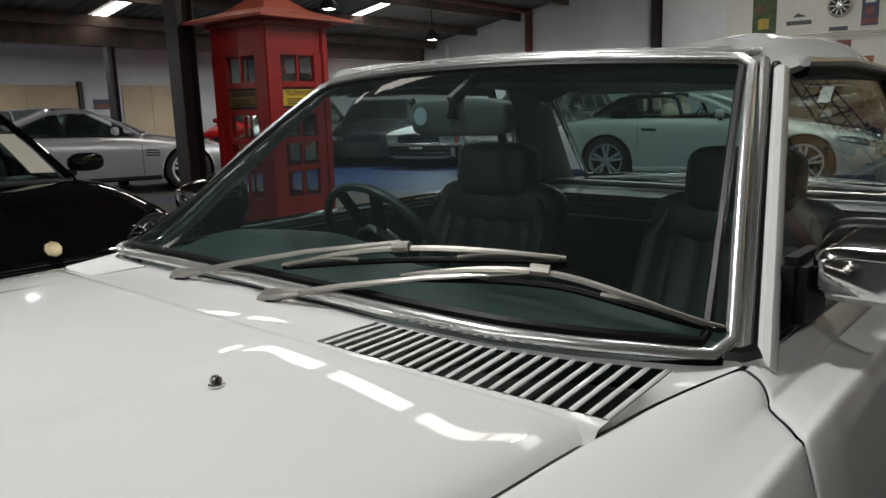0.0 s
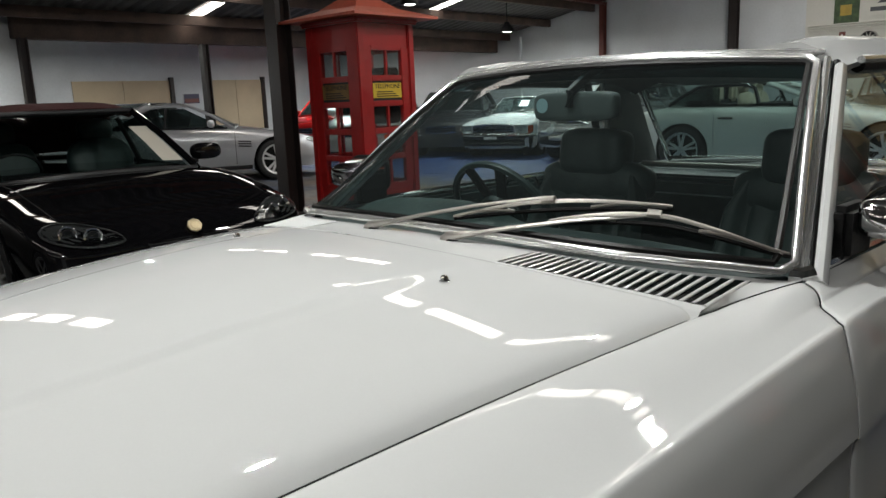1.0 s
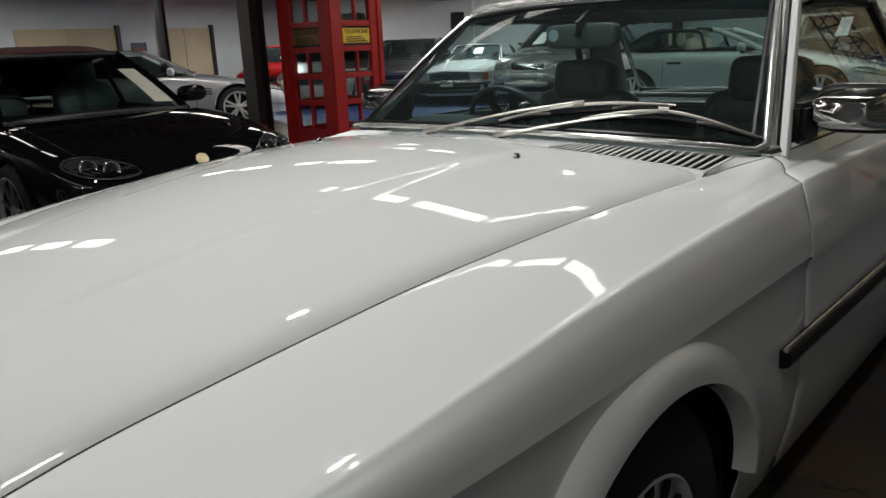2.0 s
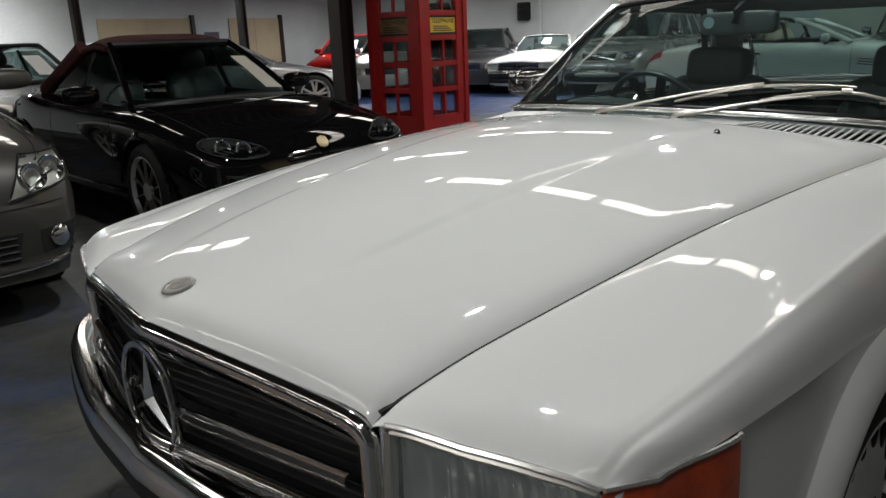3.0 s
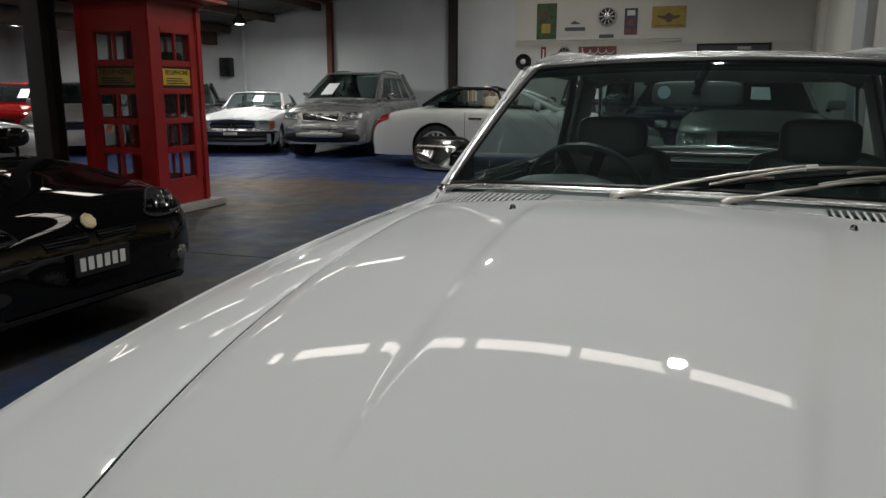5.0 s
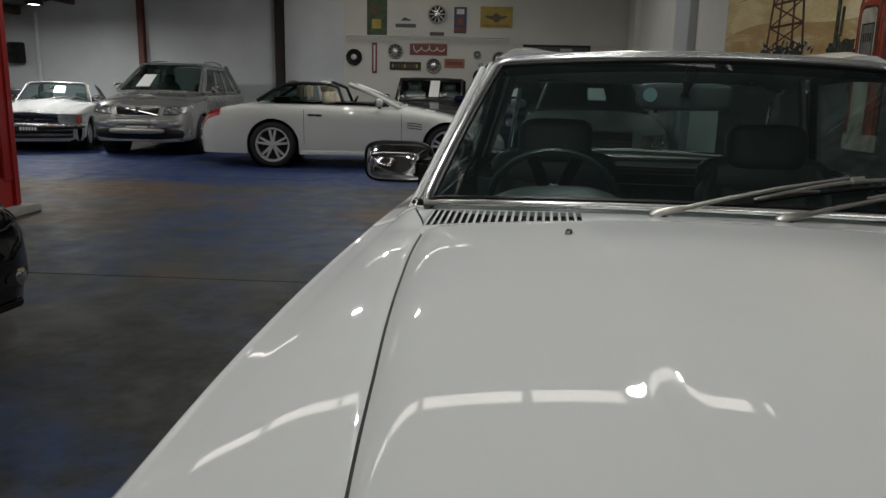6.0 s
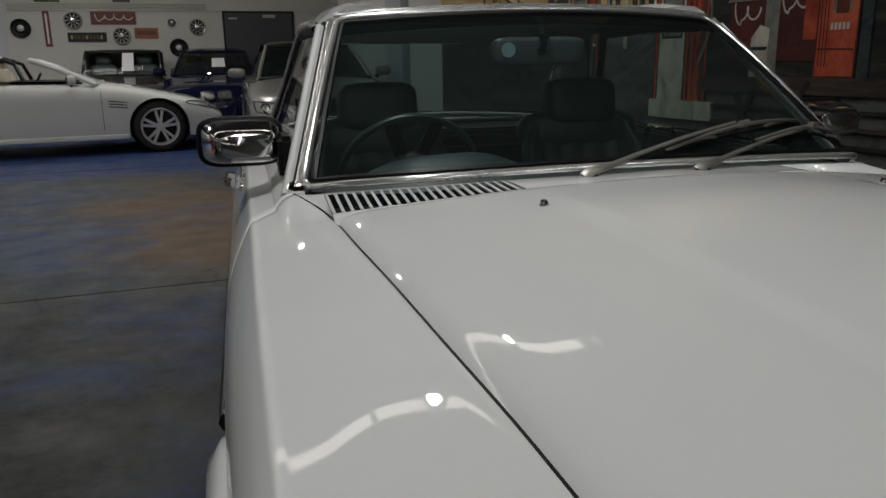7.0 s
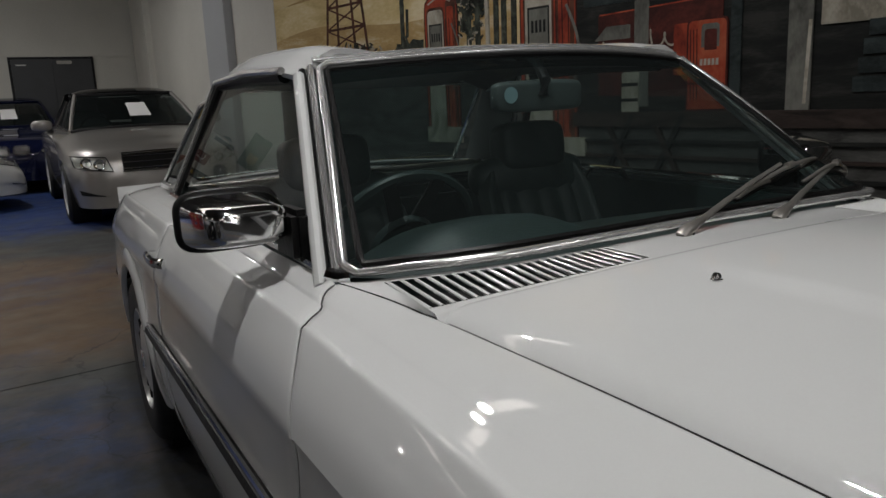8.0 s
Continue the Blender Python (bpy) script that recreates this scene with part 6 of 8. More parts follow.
for s in (-1, 1):
    part("grille_back", sh.face(s, gq, 0.002, n=8), M_VOID, grey_car)
    part("grille_frame", sweep([sh.front(s, x, z, 0.008) for x, z in [(0.0, 0.725), (0.2, 0.722), (0.40, 0.712), (0.465, 0.695), (0.475, 0.66), (0.45, 0.58), (0.42, 0.545), (0.2, 0.53), (0.0, 0.525)]], 0.010, 8), M_CHROME, grey_car)
    for z in (0.575, 0.625, 0.675):
        part("grille_bar", sweep([sh.front(s, x, z, 0.010) for x in steps(0.0, 0.44, 8)], 0.013, 8, flat=0.8), M_SATIN, grey_car, "satin grey grille bar")
    front_lamp(grey_car, sh, s, [(0.50, 0.555), (0.60, 0.735), (0.82, 0.725), (0.80, 0.61)], ((0.30, 0.42), (0.62, 0.5)), 0.058, M_SATIN, "large faceted clear headlamp", False)
    part("lamp_divider", sweep([sh.front(s, x, z, 0.016) for x, z in [(0.58, 0.58), (0.68, 0.64), (0.80, 0.665)]], 0.007, 6), M_CHROME, grey_car)
    door_mirror(grey_car, s, 1.00, 1.55, 1.02, M_GREYCAR, 0.14)
    part("air_intake", sh.face(s, [(0.60, 0.31), (0.60, 0.415), (0.80, 0.43), (0.80, 0.34)], 0.003), M_VOID, grey_car)
    part("fog_lamp", lathe([(0.0, 0.015), (0.03, 0.012), (0.045, 0.004), (0.048, 0.0)], 18, m=Matrix.Translation(sh.front(s, 0.68, 0.375, 0.006)) @ pose(0, 0, 0, 90, 0, s * 20)), M_CHROME, grey_car)
    part("bumper_strip", sweep([sh.front(s, x, 0.245 + 0.06 * (x / 0.84) ** 4, 0.010) for x in steps(0.0, 0.84, 14)], 0.010, 6), M_CHROME, grey_car, "bright bumper strip")
    part("lower_intake", sh.face(s, [(0.0, 0.29), (0.0, 0.415), (0.53, 0.415), (0.50, 0.29)], 0.003, n=8), M_VOID, grey_car)
    for k in range(4):
        part("intake_bar", sweep([sh.front(s, x, 0.305 + 0.03 * k, 0.006) for x in steps(0.0, 0.50, 6)], 0.005, 6), M_TRIM, grey_car)
    part("bumper_seam", sweep([sh.front(s, x, 0.50 + 0.035 * (x / 0.85), 0.001) for x in steps(0.0, 0.86, 12)], 0.003, 5), M_VOID, grey_car)
    part("bonnet_gap", sweep([Vector((s * sh.at(y, 0.33).x, y, sh.at(y, 0.33).z + 0.001)) for y in steps(0.12, 1.2, 16)], 0.003, 5), M_VOID, grey_car)
body_lines(grey_car, sh, (1.35, 2.35, 3.3))
part("grille_emblem", lathe([(0.075, -0.006), (0.088, -0.004), (0.092, 0.0), (0.088, 0.006), (0.075, 0.006), (0.072, 0.0), (0.075, -0.006)], 30, m=Matrix.Translation((0, -0.03, 0.63)) @ pose(0, 0, 0, 90)), M_CHROME, grey_car)

# dark estate behind the black roadster
sh = CarShape(3.7, 0.85, [(0, 0.53), (0.05, 0.64), (0.2, 0.72), (0.6, 0.80), (1.1, 0.88), (3.4, 0.92), (3.7, 0.80)], [(0, 0.48), (0.15, 0.60), (0.5, 0.70), (1.1, 0.79), (3.7, 0.82)], (0.78, 3.0), 0.30)
es = parked_car("dark_hatchback", "dark charcoal hatchback with a sheet on the windscreen", heading(-7.1, 0.28, 1, 0.06), sh, M_DARKCAR, (1.0, 1.6, 2.9, 3.55), 0.58, 1.27, M_GLASS_SMOKE, paper=(0.62, 0.40, 0.30, 0.5), group="parked cars by the wall")
for s in (-1, 1):
    front_lamp(es, sh, s, [(0.44, 0.48), (0.46, 0.57), (0.76, 0.60), (0.76, 0.51)], ((0.4, 0.5),), 0.045)
    door_mirror(es, s, 0.93, 1.4, 0.92, M_DARKCAR)
grille_bars(es, 0.35, -0.006, 0.46, 0.56, 3)

# silver roadster, side on
sh = CarShape(4.53, 0.91, [(0, 0.46), (0.05, 0.56), (0.2, 0.66), (0.6, 0.75), (1.55, 0.90), (3.4, 0.93), (4.3, 0.92), (4.53, 0.75)],
              [(0, 0.42), (0.15, 0.56), (0.5, 0.68), (1.5, 0.80), (3.0, 0.84), (4.0, 0.88), (4.53, 0.7)], (0.86, 3.42), 0.335)
sv = parked_car("silver_roadster", "metallic silver roadster parked side on", heading(-10.05, 6.35, 0.42, 0.91), sh, M_SILVER, (1.5, 2.2, 2.75, 3.5), 0.58, 1.26, style="twin")
for s in (-1, 1):
    front_lamp(sv, sh, s, [(0.46, 0.52), (0.48, 0.60), (0.84, 0.68), (0.86, 0.56)], ((0.3, 0.5), (0.65, 0.5)), 0.045)
    door_mirror(sv, s, 0.95, 1.85, 0.95, M_SILVER)
    for k in range(3):
        part("side_vent", sh.patch(s, 1.26, 1.46, 0.565 + 0.035 * k, 0.58 + 0.035 * k, 0.004), M_TRIM, sv)

body_lines(sv, sh, (1.50, 2.85))

# white roadster with its roof down, side on
convertible_shape = CarShape(4.53, 0.91, [(0, 0.44), (0.05, 0.54), (0.2, 0.64), (0.6, 0.75), (1.1, 0.86), (1.55, 0.93), (3.2, 0.95), (3.7, 0.945), (4.1, 0.90), (4.35, 0.83), (4.47, 0.74), (4.53, 0.60)],
                 [(0, 0.40), (0.15, 0.53), (0.5, 0.66), (1.1, 0.78), (1.5, 0.83), (3.0, 0.87), (3.7, 0.875), (4.1, 0.83), (4.4, 0.74), (4.53, 0.56)], (0.88, 3.44), 0.335)
sh = convertible_shape
wc = parked_car("white_convertible", "creamy white convertible with its roof down and cream seats", heading(-1.17, 10.19, 0.985, 0.174), convertible_shape, M_WHITE2, (1.60, 2.34, 2.75, 3.45), 0.62, 1.22, is_open=True, seats=M_LEATHER_TAN, style="twin")
for s in (-1, 1):
    front_lamp(wc, sh, s, [(0.48, 0.50), (0.50, 0.57), (0.86, 0.70), (0.87, 0.56)], ((0.3, 0.5), (0.65, 0.5)), 0.045)
    part("hood_frame", sweep([(s * 0.74, 3.68, 0.955), (s * 0.70, 3.46, 1.10), (s * 0.66, 3.28, 1.20), (s * 0.645, 3.0, 1.225), (s * 0.645, 2.62, 1.22), (s * 0.67, 2.50, 1.17), (s * 0.74, 2.42, 0.96)], 0.026, 8), M_TRIM, wc, "dark folding roof side frame")
    part("quarter_window", grid(lambda a, f: Vector((s * lerp(0.745, 0.66, f), lerp(lerp(2.95, 3.64, a), lerp(2.98, 3.28, a), f), lerp(0.955, 1.20, f))), steps(0, 1, 5), steps(0, 1, 4)), M_GLASS_SMOKE, wc)
    door_mirror(wc, s, 0.98, 1.88, 0.97, M_WHITE2)
    for k in range(3):
        part("side_vent", sh.patch(s, 1.26, 1.48, 0.565 + 0.03 * k, 0.575 + 0.03 * k, 0.003), M_TRIM, wc)
    part("tail_lamp", sh.patch(s, 4.20, 4.51, 0.33, 0.50, 0.009), M_REDLENS, wc)
    part("door_handle", sh.patch(s, 2.72, 2.92, 0.52, 0.545, 0.012), M_CHROME, wc, "chrome door handle")
    part("door_gap", sh.patch(s, 1.56, 1.566, 0.43, 0.9, 0.001), M_VOID, wc)
    part("door_gap", sh.patch(s, 2.98, 2.986, 0.43, 0.88, 0.001), M_VOID, wc)
    part("side_skirt", sweep([(s * (sh.at(y, 0.97).x + 0.006), y, 0.225) for y in steps(1.28, 3.04, 8)], 0.03, 8, flat=1.2), M_WHITE2, wc)
    part("air_intake", sh.patch(s, 0.03, 0.2, 0.78, 0.87, 0.004), M_VOID, wc)

for y in (3.24, 2.64):
    part("hood_bow", sweep([(-0.645, y, 1.20), (-0.4, y + 0.01, 1.24), (0, y + 0.02, 1.25), (0.4, y + 0.01, 1.24), (0.645, y, 1.20)], 0.022, 8), M_TRIM, wc)
part("rear_screen", grid(lambda a, f: Vector((a * lerp(0.68, 0.55, f), lerp(3.66, 3.26, f), lerp(0.96, 1.22, f))), steps(-1, 1, 8), steps(0, 1, 4)), M_GLASS_DARK, wc)

# white classic roadster facing the hall
w2 = copy_thing(car, heading(-9.49, 11.05, 0.3585, -0.9335) @ Matrix.Scale(0.91, 4))
w2.name = "white_classic_roadster"
for ob in list(w2.children):
    if ob.name.split(".")[0] in ("hardtop", "headlining", "rear_window", "rear_frame", "quarter_pillar", "side_window", "window_trim", "window_seal"):
        bpy.data.objects.remove(ob)
tagged(w2, "white classic roadster with its roof down and a chrome grille", "car")
part("price_sheet", grid(lambda a, f: screen(0.02 + a * 0.34, 0.35 + f * 0.4) + NRM * 0.006, steps(0, 1, 4), steps(0, 1, 3)), M_PAPER, w2, "white paper price sheet")
number_plate(w2, -1.79, 0.44, 0.34, ground=M_INK, ink=M_INKWHITE)
for k in range(2):
    part("lower_guard", sweep([(-0.70, -1.60, 0.40 - 0.09 * k), (0, -1.72, 0.40 - 0.09 * k), (0.70, -1.60, 0.40 - 0.09 * k)], 0.045, 8), M_TRIM, w2, "black lower bumper guard")

# silver-grey off-roader
M_OFFROAD = paint("metallic_grey_paint", (0.36, 0.36, 0.35), 0.5, 0.27)
sh = CarShape(4.55, 0.945, [(0, 0.66), (0.03, 0.84), (0.12, 0.97), (0.35, 1.06), (0.8, 1.13), (1.2, 1.18), (4.3, 1.20), (4.48, 1.1), (4.55, 0.9)], [(0, 0.60), (0.1, 0.80), (0.5, 0.94), (1.25, 1.04), (4.4, 1.08), (4.55, 0.95)], (0.95, 3.7), 0.365,
              plan=[(0, 0.70), (0.03, 0.80), (0.1, 0.885), (0.35, 0.96), (1, 0.99), (2, 1.0), (4.0, 0.98), (4.4, 0.93), (4.55, 0.84)], low=0.28)
off_car = parked_car("grey_off_roader", "metallic grey off-road estate with a barred grille", heading(-7.02, 9.62, 0.16, -0.987) @ Matrix.Scale(0.89, 4), sh, M_OFFROAD, (1.16, 2.10, 3.8, 4.42), 0.61, 1.71, M_GLASS_SMOKE, style="spoke", paper=(-0.42, 0.34, 0.36, 0.42), base_w=0.84, crown=0.06, surround=M_OFFROAD, panes=((0.10, 0.36), (0.41, 0.63), (0.69, 0.88)))
g = new("radiator_grille")
g.parent = off_car
for s in (-1, 1):
    part("grille_back", sh.face(s, [(0.0, 0.74), (0.0, 0.90), (0.40, 0.91), (0.36, 0.75)], 0.004, n=8), M_VOID, g)
    for k in range(5):
        part("grille_bar", sweep([sh.front(s, x, 0.76 + 0.032 * k, 0.008) for x in steps(0.0, 0.37, 6)], 0.006, 6), M_TRIM, g)
    part("grille_frame", sweep([sh.front(s, x, z, 0.010) for x, z in ((0.0, 0.905), (0.2, 0.91), (0.40, 0.915), (0.405, 0.88), (0.37, 0.75), (0.2, 0.735), (0.0, 0.735))], 0.010, 6), M_SATIN, g)
part("grille_slash", sweep([sh.front(1 if x > 0 else -1, abs(x), 0.82 - x * 0.2, 0.020) for x in steps(-0.36, 0.36, 8)], 0.012, 6), M_CHROME, g)
part("grille_emblem", lathe([(0.0, 0.012), (0.03, 0.012), (0.045, 0.0)], 16, m=pose(0, -0.03, 0.82, 90)), M_CHROME, g)
body_lines(off_car, sh, (1.35, 2.5, 3.4), arch_m=M_TRIM)
part("bumper", blob(0.80, 0.17, 0.10, 4.0, 12, pose(0, 0.13, 0.60)), M_OFFROAD, off_car)
part("lower_bumper", blob(0.82, 0.20, 0.12, 4.0, 12, pose(0, 0.16, 0.42)), M_TRIM, off_car, "black plastic lower bumper")
part("skid_plate", blob(0.50, 0.06, 0.055, 4.0, 10, pose(0, -0.05, 0.47)), M_SATIN, off_car)
part("lower_intake", box(-0.36, 0.36, -0.045, 0.0, 0.565, 0.60, 0.01), M_VOID, off_car)
for s in (-1, 1):
    front_lamp(off_car, sh, s, [(0.47, 0.76), (0.50, 0.89), (0.84, 0.92), (0.84, 0.79)], ((0.3, 0.5), (0.7, 0.5)), 0.055, M_SATIN, "wide clear headlamp", False)
    part("fog_lamp", blob(0.09, 0.03, 0.022, 2.6, 8, pose(s * 0.62, -0.01, 0.60)), M_LENS, off_car)
    door_mirror(off_car, s, 0.99, 1.75, 1.25, M_CHROME)
    part("roof_rack_rail", sweep([(s * 0.54, 2.35, 1.69), (s * 0.54, 2.45, 1.765), (s * 0.54, 3.1, 1.795), (s * 0.54, 3.65, 1.765), (s * 0.54, 3.78, 1.69)], 0.016, 6), M_SATIN, off_car)
number_plate(off_car, -0.068, 0.5)

# silver-grey saloon and dark blue saloon by the sign wall
sh = CarShape(4.58, 0.885, [(0, 0.56), (0.05, 0.70), (0.2, 0.80), (0.6, 0.87), (1.25, 0.97), (3.6, 1.0), (4.0, 1.0), (4.45, 0.96), (4.58, 0.8)],
              [(0, 0.5), (0.15, 0.66), (0.5, 0.76), (1.25, 0.86), (3.6, 0.93), (4.58, 0.8)], (0.84, 3.6), 0.32)
for nm, lb, mtl, x, y, rz in (("silver_saloon", "grey-silver saloon with a sheet on the windscreen", M_BRONZE, 0.15, 6.95, (0.02, -1)), ("blue_saloon", "dark blue saloon with a sheet on the windscreen", M_NAVY, -1.2, 11.3, (0.02, -1))):
    c = parked_car(nm, lb, heading(x, y, *rz), sh, mtl, (1.28, 2.0, 2.9, 3.6), 0.55, 1.345, paper=(0.1, 0.45, 0.35, 0.4), top_m=M_BLACK if nm == "silver_saloon" else None, base_w=0.80, crown=0.085)
    if nm == "silver_saloon":
        grille_bars(c, 0.38, -0.008, 0.56, 0.74, 3)
        for s in (-1, 1):
            front_lamp(c, sh, s, [(0.47, 0.56), (0.52, 0.70), (0.82, 0.72), (0.80, 0.61)], ((0.3, 0.45), (0.65, 0.5)), 0.055, M_SATIN, "large clear headlamp", False)
    else:
        for s in (-1, 1):
            part("grille_kidney", box(s * 0.13 - 0.11, s * 0.13 + 0.11, -0.03, 0.02, 0.58, 0.72, 0.03), M_CHROME, c)
            front_lamp(c, sh, s, [(0.38, 0.57), (0.38, 0.67), (0.78, 0.69), (0.78, 0.59)], ((0.3, 0.5), (0.68, 0.5)), 0.05)
    for s in (-1, 1):
        door_mirror(c, s, 0.96, 1.7, 1.02, mtl)
        part("air_intake", sh.patch(s, 0.02, 0.2, 0.78, 0.88, 0.004), M_VOID, c)

# older dark coupe behind the white convertible
sh = CarShape(4.2, 0.82, [(0, 0.6), (0.05, 0.72), (0.6, 0.86), (1.4, 0.98), (3.2, 0.98), (4.2, 0.8)], [(0, 0.56), (0.5, 0.76), (1.4, 0.88), (4.2, 0.78)], (0.8, 3.2), 0.31)
c = parked_car("dark_green_coupe", "old dark green coupe with bright trim", heading(-2.75, 11.75, 0.05, -1), sh, M_DARKCAR, (1.3, 1.75, 2.1, 2.15), 0.62, 1.38, M_GLASS_CLEAR, M_HOOD_BLACK, paper=(0.15, 0.5, 0.3, 0.8), base_w=0.8)
part("wiper_rail", sweep([(-0.6, 1.28, 1.0), (-0.2, 1.2, 1.03), (0.3, 1.2, 1.03), (0.6, 1.28, 1.0)], 0.01, 6), M_CHROME, c)
for s in (-1, 1):
    front_lamp(c, sh, s, [(0.46, 0.57), (0.46, 0.70), (0.66, 0.70), (0.66, 0.57)], ((0.5, 0.5),), 0.06)
    door_mirror(c, s, 0.88, 1.45, 1.02, M_CHROME, 0.08)

# row of cars along the west wall
sh = CarShape(4.2, 0.84, [(0, 0.55), (0.05, 0.66), (0.2, 0.75), (0.6, 0.83), (1.2, 0.92), (3.4, 0.95), (4.05, 0.92), (4.2, 0.75)], [(0, 0.5), (0.15, 0.62), (0.5, 0.72), (1.2, 0.82), (4.2, 0.75)], (0.8, 3.3), 0.31)
for x, y, hx, hy, mtl, lb, nm in ((-14.0, 8.7, 0.55, -0.83, M_REDCAR, "red saloon with a sheet on the windscreen", "red_saloon"), (-13.2, 5.2, 1, 0.0, M_DARKCAR, "dark saloon by the boarded wall", "dark_saloon"),
                                  (-11.3, 8.0, 0.6, -0.8, M_BRONZE, "beige silver saloon at the back of the hall", "beige_saloon"), (-10.3, 9.5, 0.55, -0.8, M_DARKCAR, "black saloon between the kiosk and the white roadster", "black_saloon"),
                                  (-13.0, 3.3, 1, 0.0, M_SILVER, "silver saloon by the boarded wall", "pale_saloon")):
    c = parked_car(nm, lb, heading(x, y, hx, hy), sh, mtl, (1.15, 1.8, 2.7, 3.4), 0.58, 1.32, paper=(0.2, 0.45, 0.3, 0.45) if nm in ("red_saloon", "dark_saloon") else None, group="parked cars by the wall")
    for s in (-1, 1):
        front_lamp(c, sh, s, [(0.42, 0.51), (0.43, 0.61), (0.74, 0.63), (0.74, 0.53)], ((0.35, 0.5), (0.72, 0.5)), 0.042, M_SATIN, "wide clear headlamp", False)
        part("indicator", sh.patch(s, 0.06, 0.16, 0.48, 0.55, 0.012), M_AMBER, c)
        door_mirror(c, s, 0.9, 1.55, 0.97, mtl)
    grille_bars(c, 0.32, -0.006, 0.5, 0.62, 3)

# ---- telephone kiosk ----
M_SIGN_DARK = mat("dark_brown_sign", (0.16, 0.09, 0.02), 0.6, vary=0.3, scale=9)
kiosk = root("telephone_kiosk", HALL @ Matrix.Translation((*to_uv(-5.46, 3.83), 0)), "red telephone kiosk with small panes and a yellow sign", "telephone box")
part("plinth", box(-0.52, 0.52, -0.52, 0.52, 0, 0.07, 0.01), M_CONCRETE, kiosk, "pale concrete plinth", smooth=False)
H0, H1, KW = 0.07, 1.98, 0.365
for sx in (-1, 1):
    for sy in (-1, 1):
        part("corner_post", box(sx * KW - 0.045, sx * KW + 0.045, sy * KW - 0.045, sy * KW + 0.045, H0, H1, 0.012), M_RED_BOX, kiosk)
ROWS = [(0.36, 0.58), (0.64, 0.86), (0.92, 1.14), (1.20, 1.40), (1.46, 1.68)]
for k in range(4):
    face = new("kiosk_side")
    face.parent = kiosk
    face.matrix_basis = pose(0, 0, 0, 0, 0, 90 * k)
    y = -KW - 0.01
    FX = 0.76
    part("lower_panel", box(-0.425 * FX, 0.425 * FX, y - 0.012, y + 0.03, H0, 0.30, 0.006), M_RED_BOX, face)
    part("upper_panel", box(-0.425 * FX, 0.425 * FX, y - 0.012, y + 0.03, 1.74, H1, 0.006), M_RED_BOX, face)
    for s in (-1, 1):
        part("stile", box(s * 0.355 * FX - 0.055, s * 0.355 * FX + 0.055, y - 0.02, y + 0.03, 0.30, 1.74, 0.006), M_RED_BOX, face)
    edges = [0.30] + [(ROWS[j][1] + ROWS[j + 1][0]) / 2 for j in range(4)] + [1.74]
    for z in edges:
        part("glazing_bar", box(-0.285 * FX, 0.285 * FX, y - 0.016, y + 0.02, z - 0.03, z + 0.03, 0.006), M_RED_BOX, face)
    for j in range(5):
        z0, z1 = edges[j] + 0.03, edges[j + 1] - 0.03
        if j == 3:
            continue
        part("glazing_bar", box(-0.014, 0.014, y - 0.014, y + 0.018, z0, z1, 0.004), M_RED_BOX, face)
        for s in (-1, 1):
            part("pane", box(min(s * 0.014, s * 0.285 * FX), max(s * 0.014, s * 0.285 * FX), y + 0.002, y + 0.006, z0, z1), M_GLASS_CLEAR, face, smooth=False)
    z0, z1 = edges[3] + 0.03, edges[4] - 0.03
    part("sign_back", box(-0.285 * FX, 0.285 * FX, y, y + 0.01, z0, z1), M_INK, face, smooth=False)
    # yellow plate on two opposite sides, a dark brown one on the others
    part("sign_plate", box(-0.21, 0.21, y - 0.012, y, z0 + 0.025, z1 - 0.02, 0.004), M_YELLOW if k % 2 else M_SIGN_DARK, face, "yellow sign with black lettering", smooth=False)
    lettering("TELEPHONE", 0.068, Matrix.Translation((0, y - 0.0125, (z0 + z1) / 2 + 0.045)), M_INK, face, "sign_lettering")
    for q in range(3):
        part("plain_bar", box(-0.16, 0.16 - 0.04 * q, y - 0.0145, y - 0.012, z0 + 0.04 + 0.022 * q, z0 + 0.05 + 0.022 * q), M_INK, face, smooth=False)
part("shelf_box", box(-0.2, 0.2, 0.15, 0.38, 0.95, 1.55, 0.02), M_TRIM, kiosk, "black telephone unit inside")
part("eaves_mould", box(-0.45, 0.45, -0.45, 0.45, H1, H1 + 0.06, 0.02), M_RED_BOX, kiosk)
bm = bmesh.new()
ring0 = [bm.verts.new((sx * 0.60, sy * 0.60, H1 + 0.05)) for sx, sy in ((-1, -1), (1, -1), (1, 1), (-1, 1))]
ring1 = [bm.verts.new((sx * 0.60, sy * 0.60, H1 + 0.075)) for sx, sy in ((-1, -1), (1, -1), (1, 1), (-1, 1))]
ring2 = [bm.verts.new((sx * 0.30, sy * 0.30, H1 + 0.17)) for sx, sy in ((-1, -1), (1, -1), (1, 1), (-1, 1))]
ring3 = [bm.verts.new((sx * 0.13, sy * 0.13, H1 + 0.30)) for sx, sy in ((-1, -1), (1, -1), (1, 1), (-1, 1))]
for ra, rb in ((ring0, ring1), (ring1, ring2), (ring2, ring3)):
    for k in range(4):
        bm.faces.new([ra[k], ra[(k + 1) % 4], rb[(k + 1) % 4], rb[k]])
bm.faces.new(ring0)
bm.faces.new(ring3)
part("roof", bm, M_RED_ROOF, kiosk, "faded red flared roof", smooth=False)
part("finial", lathe([(0.10, 0.0), (0.10, 0.05), (0.05, 0.07), (0.06, 0.12), (0.0, 0.16)], 16, m=Matrix.Translation((0, 0, H1 + 0.29))), M_RED_ROOF, kiosk)

